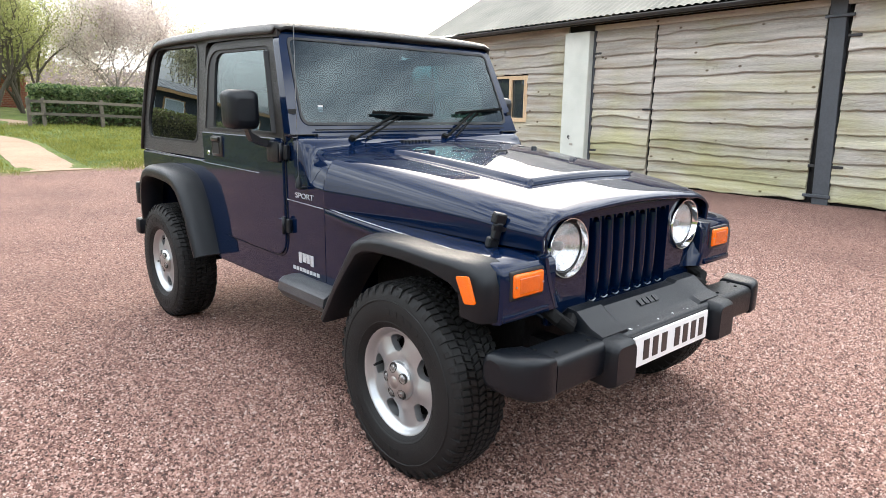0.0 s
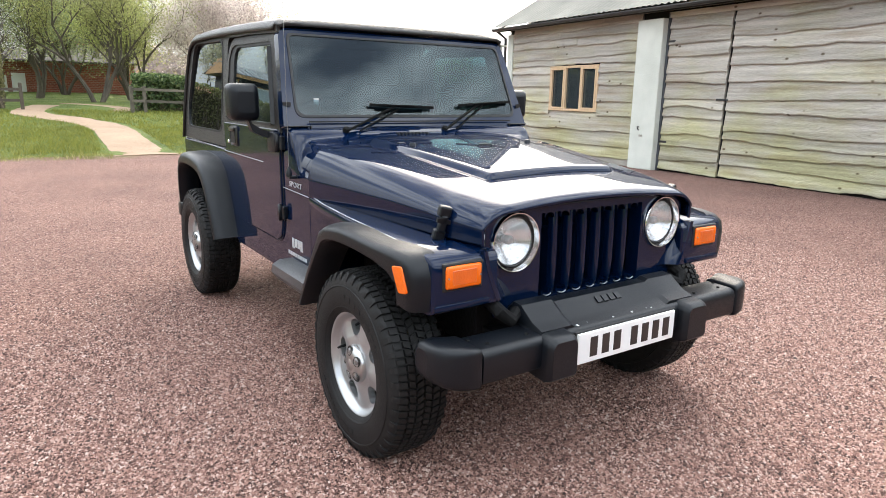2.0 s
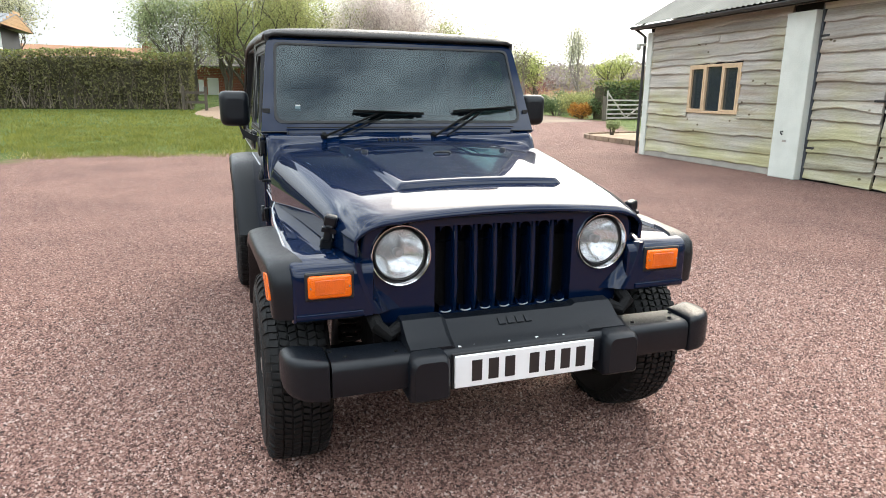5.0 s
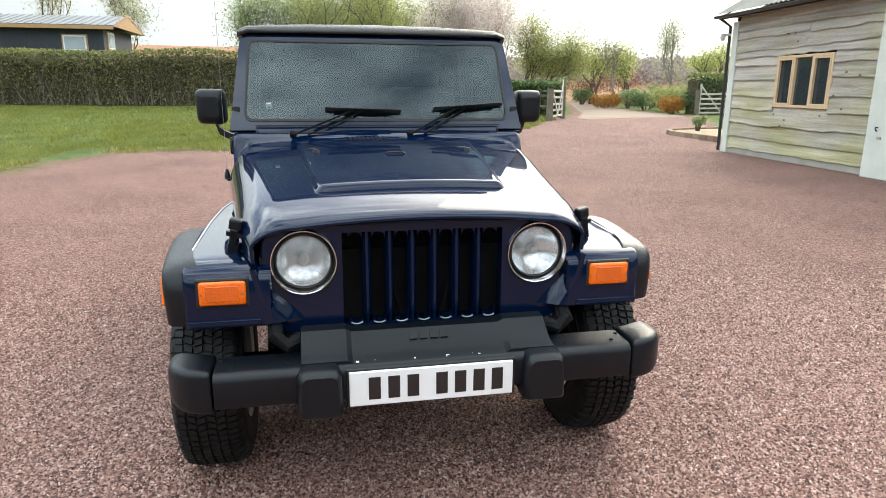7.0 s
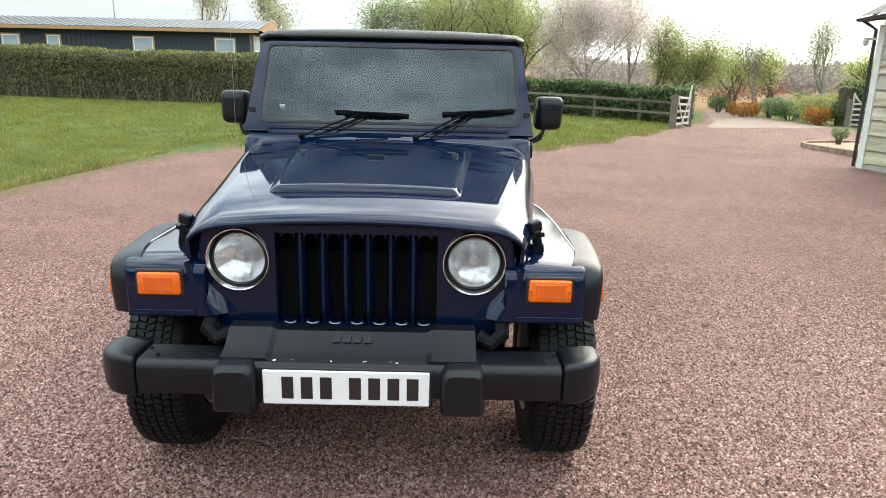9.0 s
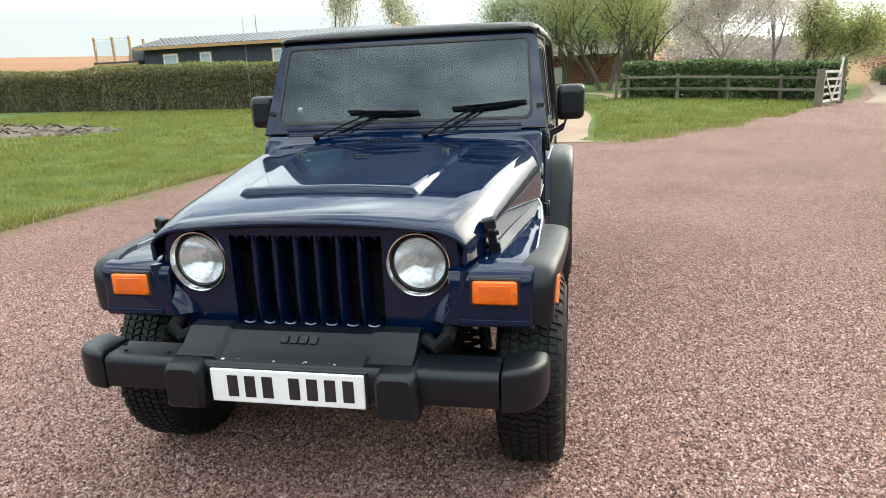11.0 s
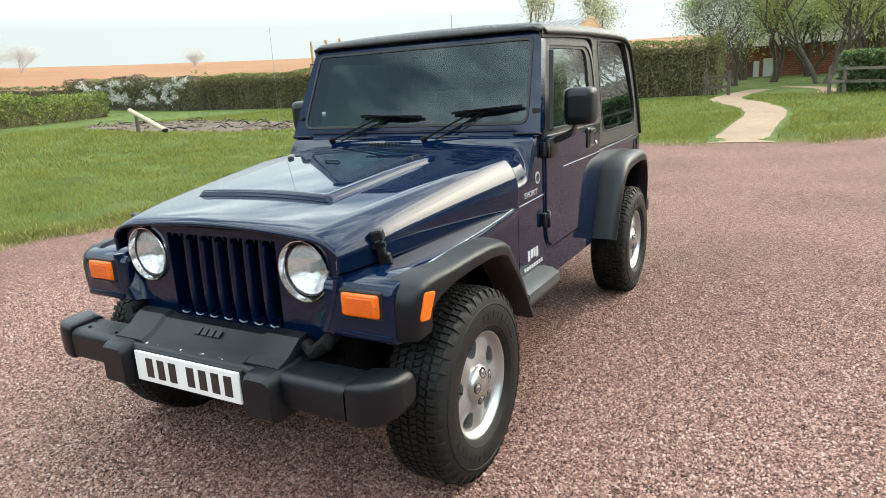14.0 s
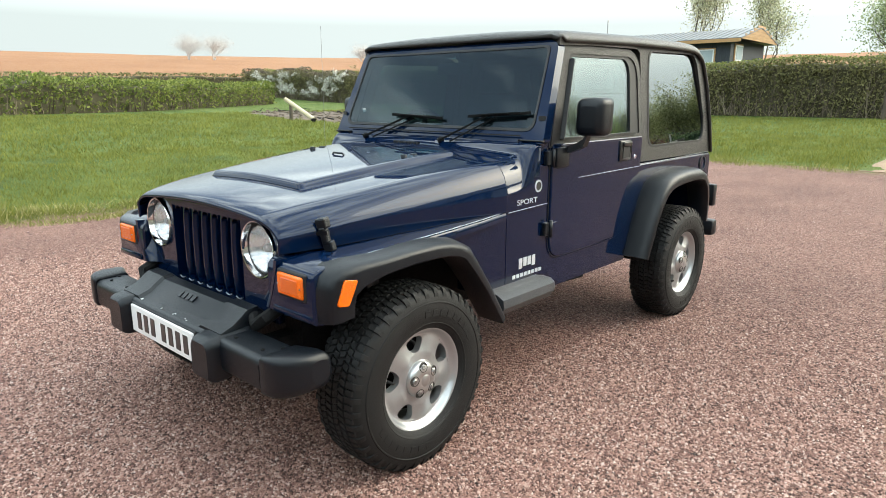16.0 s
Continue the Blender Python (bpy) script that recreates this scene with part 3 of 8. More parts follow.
bolt_ = part("door_bolt", box(-0.06, 2.88, 1.315, -0.045, 3.12, 1.345, 0.004), M_pipe, barn, "black sliding door bolt")
part("knob", tube([(-0.075, 2.95, 1.33), (-0.05, 2.95, 1.33)], 0.012, 8), M_pipe, bolt_)
# pale block pillar, with hook and socket; corner post
pillar = part("pillar", box(-0.17, 4.32, 0.0, 0.02, 4.93, 2.76, 0.01), M_block, barn, "pale painted block pillar")
part("hook", tube([(-0.17, 4.70, 0.80), (-0.21, 4.70, 0.80), (-0.225, 4.68, 0.77), (-0.21, 4.66, 0.74)], 0.012, 8), M_pipe, pillar, smooth=True)
part("socket", box(-0.185, 4.60, 0.62, -0.168, 4.68, 0.66, 0.004), M_conc, pillar)
part("corner_post", box(-0.06, 9.09, 0.0, 0.03, 9.30, 2.80, 0.008), M_block, barn)
post = part("steel_post", loft([[(-0.07, y - 0.11, z), (0.03, y - 0.11, z), (0.03, y + 0.11, z), (-0.07, y + 0.11, z)] for y, z in ((-0.045, 0.0), (0.05, 2.95))], cap0=True, cap1=True), M_girder, barn, "dark grey steel door post")
for z in (0.12, 2.62):
    part("hinge_bracket", box(-0.095, -0.18, z - 0.022, -0.06, 0.20, z + 0.022, 0.006), M_girder, post)
part("steel_post", box(-0.05, 4.27, 0.0, 0.02, 4.315, 2.85, 0.004), M_girder, barn)
# three-light oak window
wf = part("window", box(-0.05, WIN[0], WIN[2], 0.05, WIN[1], WIN[2] + 0.05, 0.004), M_oak, barn, "three-light oak window with dark panes")
part("head", box(-0.05, WIN[0], WIN[3] - 0.05, 0.05, WIN[1], WIN[3], 0.004), M_oak, wf)
for y in (WIN[0], WIN[0] + 0.50, WIN[0] + 1.02, WIN[1] - 0.055):
    part("mullion", box(-0.048, y, WIN[2] + 0.05, 0.05, y + 0.055, WIN[3] - 0.05, 0.004), M_oak, wf)
for y0, y1 in ((WIN[0] + 0.055, WIN[0] + 0.50), (WIN[0] + 0.555, WIN[0] + 1.02), (WIN[0] + 1.075, WIN[1] - 0.055)):
    if y0 != WIN[0] + 0.555:
        part("casement", ring_box(y0, y1, WIN[2] + 0.05, WIN[3] - 0.05, 0.035, -0.055, -0.01), M_oak, wf)
    part("pane", box(0.0, y0, WIN[2] + 0.05, 0.006, y1, WIN[3] - 0.05), G_house, wf).visible_shadow = False
# roof: corrugated sheets, gutter, fascia
ridge_x, ridge_z, eave_x, eave_z = 4.1, 5.55, -0.32, 2.97


def corrugated(x0, z0, x1, z1, y0, y1, pitch, amp, steps=4):
    n = int((y1 - y0) / pitch * 6)
    ys = np.linspace(y0, y1, n)
    up = Vector((-(z1 - z0), 0, x1 - x0)).normalized()
    rows = []
    for k in range(steps + 1):
        f = k / steps
        o = amp * np.sin((ys - y0) / pitch * math.tau) + 0.012 * ((k + 1) % 2)
        rows.append(np.stack([x0 + (x1 - x0) * f + up.x * o, ys, z0 + (z1 - z0) * f + up.z * o], -1))
    co = np.concatenate(rows)
    i = np.arange(n - 1)
    q = np.concatenate([np.stack([k * n + i, k * n + i + 1, (k + 1) * n + i + 1, (k + 1) * n + i], -1) for k in range(steps)])
    return tri_soup("roof_sheet", co, faces=q)


for x0, z0, x1, z1 in ((eave_x, eave_z, ridge_x, ridge_z), (8.4, 2.97, ridge_x, ridge_z)):
    rf = obj("roof", corrugated(x0, z0, x1, z1, Y0 - 0.2, Y1 + 0.22, 0.146, 0.013), M_sheet, barn, smooth=True)
part("ridge_cap", tube([(ridge_x, Y0 - 0.2, ridge_z + 0.01), (ridge_x, Y1 + 0.22, ridge_z + 0.01)], 0.09, 10), M_sheet, barn, smooth=True)
part("bargeboard", bar((eave_x, Y1 + 0.16, eave_z - 0.08), (ridge_x, Y1 + 0.16, ridge_z - 0.08), 0.03, 0.14, up=(0, 1, 0)), M_pipe, barn)
part("soffit", box(eave_x + 0.03, Y0, 2.90, 0.1, Y1 + 0.1, 2.925), M_board, barn)
part("fascia", box(eave_x + 0.03, Y0, 2.86, eave_x + 0.06, Y1 + 0.15, 2.955), M_pipe, barn)
gut = [(eave_x - 0.05 + 0.055 * math.cos(radians(q)), 2.93 + 0.055 * math.sin(radians(q))) for q in range(180, 361, 20)]
b = loft([[(x, y, z) for x, z in gut] for y in (Y0, Y1 + 0.2)], closed=False)
g_ = part("gutter", b, M_pipe, barn, smooth=True)
sol = g_.modifiers.new("thickness", "SOLIDIFY")
sol.thickness = 0.006
part("downpipe", tube([(eave_x - 0.03, Y1 + 0.10, 2.90), (-0.06, Y1 + 0.10, 2.72), (-0.06, Y1 + 0.10, 0.02)], 0.035, 10), M_pipe, barn, smooth=True)
# security camera under the eave
cam_dome = part("wall_camera", box(-0.26, 9.36, 2.52, -0.02, 9.44, 2.57, 0.008), M_block, barn, "small pale security camera on the barn corner")
part("dome", disc((-0.22, 9.40, 2.52), (0, 0, -1), [(0.05, -0.03), (0.055, 0.0), (0.055, 0.06), (0.045, 0.09), (0.02, 0.108), (0, 0.11)], 16), M_block, cam_dome, smooth=True)

# ---- the parked car (u across, v towards its tail, w up, from the middle of the front axle) ----
car = thing("car", "dark blue two-door off-road car with black hardtop parked on gravel", "car", m=pose(2.36, 1.785, 0))
SIDES = ((1, "left"), (-1, "right"))


def lerp_table(x, table):
    """Straight-line look-up in a short table of (x, y)."""
    return float(np.interp(x, [q[0] for q in table], [q[1] for q in table]))


def ring_panel(outer, inner, to3, depth, bm=None):
    """A panel with an opening: outer and inner rims in 2D, laid into space by to3 and thickened by depth."""
    b = bm or bmesh.new()
    c = Vector((sum(p[0] for p in inner) / len(inner), sum(p[1] for p in inner) / len(inner)))
    angs = sorted({round(math.atan2(p[1] - c.y, p[0] - c.x), 3) for p in list(outer) + list(inner)})

    def cast(poly, a):
        d = Vector((math.cos(a), math.sin(a)))
        best = None
        for p, q in zip(poly, list(poly[1:]) + [poly[0]]):
            p, q = Vector(p[:2]) - c, Vector(q[:2]) - c
            e = q - p
            den = d.x * e.y - d.y * e.x
            if abs(den) < 1e-12:
                continue
            s = (p.x * e.y - p.y * e.x) / den
            k = (p.x * d.y - p.y * d.x) / den
            if s > 0 and -1e-6 <= k <= 1 + 1e-6 and (best is None or s > best):
                best = s
        return c + d * (best or 0.01)

    o, i = [cast(outer, x) for x in angs], [cast(inner, x) for x in angs]
    dv = Vector(depth)
    rows = [[b.verts.new(Vector(to3(*p))) for p in o], [b.verts.new(Vector(to3(*p))) for p in i],
            [b.verts.new(Vector(to3(*p)) + dv) for p in i], [b.verts.new(Vector(to3(*p)) + dv) for p in o]]
    n = len(angs)
    fs = []
    for r in range(4):
        r0, r1 = rows[r], rows[(r + 1) % 4]
        for k in range(n):
            fs.append(b.faces.new((r0[k], r0[(k + 1) % n], r1[(k + 1) % n], r1[k])))
    bmesh.ops.recalc_face_normals(b, faces=fs)
    return b


REAR_ARCH = [(1.775, 0.475, 0.032, 0.83), (1.808, 0.56, 0.036, 0.834), (1.845, 0.66, 0.042, 0.838), (1.90, 0.77, 0.052, 0.84), (1.955, 0.848, 0.062, 0.842), (2.03, 0.895, 0.068, 0.842), (2.12, 0.916, 0.07, 0.842), (2.25, 0.926, 0.07, 0.842), (2.38, 0.928, 0.068, 0.842),
             (2.50, 0.920, 0.066, 0.840), (2.585, 0.89, 0.062, 0.838), (2.645, 0.83, 0.06, 0.836), (2.685, 0.74, 0.058, 0.832), (2.705, 0.64, 0.056, 0.828), (2.71, 0.57, 0.056, 0.824)]
# body tub: one side profile through the full width, with the rear wheel arches
arch = [(v, w - 0.012) for v, w, _, _ in reversed(REAR_ARCH)]
tub = [(0.645, 0.47), (0.645, 0.944), (0.86, 0.946), (0.93, 0.995), (2.93, 0.995), (2.955, 0.97), (2.955, 0.52), (2.90, 0.50), (2.715, 0.50)] + arch + [(1.765, 0.455), (0.95, 0.455)]
b = prism([(-0.70, v, w) for v, w in tub], (1.40, 0, 0))
top_edges = [e_ for e_ in b.edges if abs(e_.verts[0].co.x - e_.verts[1].co.x) < 1e-4 and min(x.co.z for x in e_.verts) > 0.985]
bmesh.ops.bevel(b, geom=top_edges, offset=0.018, segments=3, affect="EDGES", profile=0.5)
body = part("body", b, M_paint, car, smooth=True)

# bonnet: ring sections from nose to cowl
BON_TOP = [(-0.395, 0.961), (-0.385, 0.970), (-0.36, 0.9785), (-0.33, 0.9845), (-0.30, 0.990), (-0.24, 0.9998), (-0.18, 1.0085), (-0.10, 1.0190), (0.0, 1.031), (0.25, 1.059), (0.5, 1.082), (0.72, 1.098)]
BON_HALF = [(-0.40, 0.528), (-0.35, 0.545), (-0.22, 0.578), (0.0, 0.606), (0.2, 0.634), (0.4, 0.664), (0.66, 0.7005), (0.82, 0.7005)]
BON_LOW = [(-0.40, 0.842), (0.0, 0.851), (0.4, 0.865), (0.64, 0.871), (0.72, 0.873)]
BON_CREASE = [(-0.40, 0.890), (-0.13, 0.918), (0.05, 0.929), (0.40, 0.9405), (0.66, 0.946)]
PANEL_EDGE = [(-0.2, 0.315), (0.72, 0.40)]
PANEL_RISE = 0.022


def panel_lift(u, v):
    """Height that the raised middle of the bonnet adds: a steep step round a flat panel."""
    k = min(1, max(0, (lerp_table(v, PANEL_EDGE) + 0.016 - abs(u)) / 0.032))
    f = min(1, max(0, (v + 0.150) / 0.016))
    return PANEL_RISE * k * k * (3 - 2 * k) * f * f * (3 - 2 * f)


def bonnet_ring(v, inset=0.0):
    zt, hw, zb, zc = (lerp_table(v, q) for q in (BON_TOP, BON_HALF, BON_LOW, BON_CREASE))
    hw, zt = hw - inset, zt - inset
    rr, a0 = lerp_table(v, [(-0.4, 0.135), (0.0, 0.115), (0.4, 0.095), (0.66, 0.080)]), radians(14)
    x0, z1, zc = hw - 0.003 - rr, zt - 0.020, zc + 0.002
    half = [(hw - 0.0045, zb), (hw - 0.0044, zb + 0.004), (hw - 0.0026, zc - 0.010), (hw - 0.0025, zc - 0.007), (hw - 0.0024, zc - 0.004), (hw - 0.0024, zc - 0.002), (hw - 0.003, zc)]
    # side tilts inwards above the crease and rolls into the top
    for k in range(1, 11):
        an = a0 + (radians(87) - a0) * k / 10
        half.append((x0 + rr * math.cos(an) / math.cos(a0), zc + (z1 - zc) * (math.sin(an) - math.sin(a0)) / (math.sin(radians(87)) - math.sin(a0))))
    x0 = half[-1][0]
    edge = lerp_table(v, PANEL_EDGE)
    for u in (edge + 0.024, edge + 0.016, edge + 0.011, edge + 0.006, edge, edge - 0.006, edge - 0.011, edge - 0.016, edge - 0.026, 0.20, 0.10, 0.0):
        u = min(u, x0 - 0.001) if u > edge - 0.027 else u
        half.append((u, zt - 0.020 * (u / x0) ** 2 + panel_lift(u, v)))
    return [(u, v, w) for u, w in half] + [(-u, v, w) for u, w in reversed(half[:-1])]


b = loft([bonnet_ring(v) for v in (-0.395, -0.39, -0.382, -0.37, -0.35, -0.32, -0.28, -0.24, -0.20, -0.170, -0.158, -0.151, -0.148, -0.1455, -0.143, -0.1405, -0.138, -0.1355, -0.133, -0.125, -0.10, -0.03, 0.05, 0.15, 0.27, 0.4, 0.50, 0.58, 0.62, 0.636, 0.640)], closed=False)
nose = [x for x in b.verts if x.co.y < -0.3949]
for x in nose:
    x.co.z -= 0.004
bonnet = part("bonnet", b, M_paint, car, smooth=True, sharp=55)
sol = bonnet.modifiers.new("thickness", "SOLIDIFY")
sol.thickness, sol.offset = 0.012, -1
for s, nm in SIDES:
    part("shut_line", tube([(s * u, v + 0.006, w - 0.001) for u, v, w in bonnet_ring(0.640)[:30]], 0.0042, 6), M_seal, bonnet)
# cowl: the bonnet's section carried on behind its shut line, rising to the foot of the windscreen; its edge sweeps up into the screen pillar
SCOOP = [(0.648, 0.950), (0.70, 0.951), (0.732, 0.956), (0.754, 0.968), (0.767, 0.986), (0.778, 1.014), (0.790, 1.046), (0.804, 1.080), (0.820, 1.112), (0.838, 1.134), (0.862, 1.148), (0.89, 1.153)]
COWL_MID = [(0.652, 1.098), (0.70, 1.104), (0.76, 1.112), (0.80, 1.124), (0.84, 1.142), (0.89, 1.164)]


def cowl_ring(v):
    """Half section of the cowl: the bonnet's shoulder, overtaken by the rising pillar foot."""
    old = [(u, w) for u, _, w in bonnet_ring(min(v, 0.70))[6:]]
    old = old[:len(old) // 2 + 1]
    us, ws = [q[0] for q in reversed(old)], [q[1] for q in reversed(old)]
    rise = lerp_table(v, COWL_MID) - 0.002 - lerp_table(min(v, 0.70), BON_TOP)
    edge = lerp_table(v, SCOOP)
    out_ = [(0.7006, 0.944), (0.7006, edge - 0.006)]
    for u in (0.6998, 0.697, 0.693, 0.687, 0.679, 0.67, 0.655, 0.64, 0.62, 0.60, 0.575, 0.55, 0.50, 0.45, 0.40, 0.30, 0.20, 0.10, 0.0):
        flat = float(np.interp(u, us, ws)) - panel_lift(u, min(v, 0.70)) + rise
        up = edge + 0.010 * (1 - max(0.0, (u - 0.680) / 0.020) ** 2) - 0.004
        k = 0.020
        h = max(k - abs(flat - up), 0) / k
        out_.append((u, max(flat, up) + h * h * k * 0.25))
    return out_


rings = []
for v in (0.651, 0.68, 0.705, 0.725, 0.742, 0.754, 0.762, 0.769, 0.775, 0.781, 0.788, 0.796, 0.805, 0.815, 0.826, 0.838, 0.852, 0.868, 0.886):
    half = cowl_ring(v)
    rings.append([(u, v, w) for u, w in half] + [(-u, v, w) for u, w in reversed(half[:-1])])
b = loft(rings, closed=False)
bmesh.ops.recalc_face_normals(b, faces=b.faces)
cowl = part("cowl", b, M_paint, car, smooth=True, sharp=75)
for s, nm in SIDES:
    part("pillar_base", prism([(s * 0.672, v, w) for v, w in [(q0, q1 - 0.012) for q0, q1 in SCOOP[:-1]] + [(0.885, 1.150), (0.962, 1.150), (0.962, 0.94), (0.648, 0.94)]], (s * 0.0281, 0, 0)), M_paint, cowl)
for k in range(9):
    part("louvre", box(-0.165 + k * 0.021, 0.795, 1.118, -0.153 + k * 0.021, 0.83, 1.131, 0.002), M_seal, cowl)

# grille: blocks round seven slots
gr = bmesh.new()
lamp_panels = []
for s in (1, -1):
    pts = rounded([(s * 0.262, 0.934), (s * 0.490, 0.934), (s * 0.505, 0.84), (s * 0.484, 0.70), (s * 0.448, 0.60), (s * 0.262, 0.60)], [0.0, 0.085, 0.05, 0.05, 0.03, 0.0], 8)
    hole = [(s * 0.381 + 0.0995 * math.cos(radians(q)), 0.832 + 0.0995 * math.sin(radians(q))) for q in range(0, 360, 12)]
    panel = part("lamp_panel", ring_panel(pts, hole, lambda u, w: (u, -0.372, w), (0, 0.06, 0)), M_paint, car)
    lamp_panels.append(panel)
box(-0.262, -0.372, 0.921, 0.262, -0.31, 0.936, 0.0, bm=gr)
grille = part("grille", gr, M_paint, car)
part("grille_sill", box(-0.262, -0.3715, 0.600, 0.262, -0.31, 0.618), M_paint, grille)
part("lower_panel", box(-0.43, -0.345, 0.555, 0.43, -0.315, 0.606, 0.006, 2), M_paint, grille, smooth=True)
for panel in lamp_panels:
    panel.parent = grille
brow = [(0.0, 0.9465), (0.10, 0.946), (0.20, 0.9445), (0.30, 0.942), (0.38, 0.939)]
half = brow + rounded([(0.40, 0.938), (0.492, 0.932), (0.505, 0.84), (0.484, 0.70), (0.448, 0.60)], [0.0, 0.080, 0.05, 0.05, 0.0], 8)
part("grille_brow", prism([(-u, -0.3718, w) for u, w in reversed(brow)] + [(u, -0.3718, w) for u, w in brow[1:]] + [(0.40, -0.3718, 0.930), (-0.40, -0.3718, 0.930)], (0, 0.05, 0)), M_paint, grille)
rim = [(-u, w) for u, w in reversed(half[1:])] + half
rings = []
for i, (u, w) in enumerate(rim):
    q0, q1 = rim[max(0, i - 1)], rim[min(len(rim) - 1, i + 1)]
    n_ = Vector((-(q1[1] - q0[1]), q1[0] - q0[0])).normalized()
    n_ = n_ if n_.dot(Vector((u, w - 0.78))) > 0 else -n_
    rings.append([(u + n_.x * d, -0.372 + y, w + n_.y * d) for d, y in ((-0.001, 0.0), (0.0, 0.0), (0.005, 0.0008), (0.010, 0.0035), (0.013, 0.008), (0.0145, 0.013), (0.015, 0.02), (0.015, 0.05))])
rim_mesh = loft(rings, closed=False)
bmesh.ops.recalc_face_normals(rim_mesh, faces=rim_mesh.faces)
part("grille_rim", rim_mesh, M_paint, grille, smooth=True)
PITCH = 0.0735
for k in range(6):
    u = (k - 2.5) * PITCH
    b = loft([[(u - 0.013, -0.285, w), (u - 0.0150, -0.335 + o, w), (u - 0.0135, -0.352 + o, w), (u - 0.0095, -0.3625 + o, w), (u - 0.0040, -0.3685 + o, w), (u + 0.0040, -0.3685 + o, w), (u + 0.0095, -0.3625 + o, w), (u + 0.0135, -0.352 + o, w), (u + 0.0150, -0.335 + o, w), (u + 0.013, -0.285, w)] for w, o in ((0.615, 0.010), (0.64, 0.004), (0.70, 0.0), (0.80, 0.0), (0.895, 0.004), (0.924, 0.006))])
    part("grille_bar", b, M_paint, grille, smooth=True)
for k in range(7):
    u = (k - 3) * PITCH
    # rounded heads and feet of the slots
    for w0, w1, sg in ((0.8985, 0.9225, 1), (0.640, 0.615, -1)):
        arc = [(u + 0.0225 * math.cos(radians(q)), w0 + sg * 0.0225 * math.sin(radians(q))) for q in range(0, 181, 20)]
        part("slot_arch", prism([(x, -0.368, z) for x, z in arc + [(u - 0.0225, w1), (u + 0.0225, w1)]], (0, 0.05, 0)), M_paint, grille)
    # steel tubes stand in for the sky's glint on the slots' painted feet
    pts = [(u + 0.024 * math.cos(radians(q)), 0.634 + 0.024 * math.sin(radians(q)) * 0.7) for q in range(180, 361, 20)]
    part("slot_glint", tube([(x, -0.374, z) for x, z in pts[2:-2]], 0.0026, 6), M_steel, grille, smooth=True)
b = box(-0.30, -0.235, 0.57, 0.30, -0.215, 0.935)
radiator = part("radiator", b, M_dark, car, "black finned radiator behind the grille")
part("brace", bar((-0.12, -0.295, 0.78), (-0.06, -0.295, 0.62), 0.010), M_dark, radiator)
part("brace", bar((0.12, -0.295, 0.84), (0.075, -0.295, 0.62), 0.010), M_dark, radiator)

M_amberdeep = mat("deep_amber_lens", (0.74, 0.115, 0.001), 0.3, var=0.15, scale=30, fine=250, coat=0.6, bump=0.3, bscale=220)
# headlamps
for s, nm in SIDES:
    c0 = (s * 0.381, -0.372, 0.832)
    hl = part("headlamp", disc(c0, (0, -1, 0), [(0.0885, -0.014), (0.090, -0.012), (0.0965, 0.006), (0.0985, 0.013), (0.1015, 0.014), (0.1045, 0.009), (0.105, -0.01)], 48), M_chrome, car, "round headlamp with chrome ring", smooth=True)
    part("reflector", disc(c0, (0, -1, 0), [(0.0, -0.062), (0.02, -0.060), (0.05, -0.046), (0.074, -0.022), (0.083, -0.012)], 32), M_lensmirror, hl, smooth=True)
    part("lamp_seal", disc(c0, (0, -1, 0), [(0.0835, -0.006), (0.085, -0.0045), (0.0885, -0.0075), (0.0890, -0.016)], 40), M_seal, hl, smooth=True)
    part("bulb", disc(c0, (0, -1, 0), [(0.0, -0.018), (0.011, -0.020), (0.0165, -0.028), (0.0165, -0.040), (0.013, -0.058)], 16), M_steel, hl, smooth=True)
    b = disc(c0, (0, -1, 0), [(0.0, 0.014), (0.03, 0.012), (0.06, 0.005), (0.076, -0.002), (0.084, -0.008)], 40)
    b.normal_update()
    if sum(f.normal.y for f in b.faces) > 0:
        bmesh.ops.reverse_faces(b, faces=b.faces)
    part("lens", b, G_flute, hl, smooth=True).visible_shadow = False

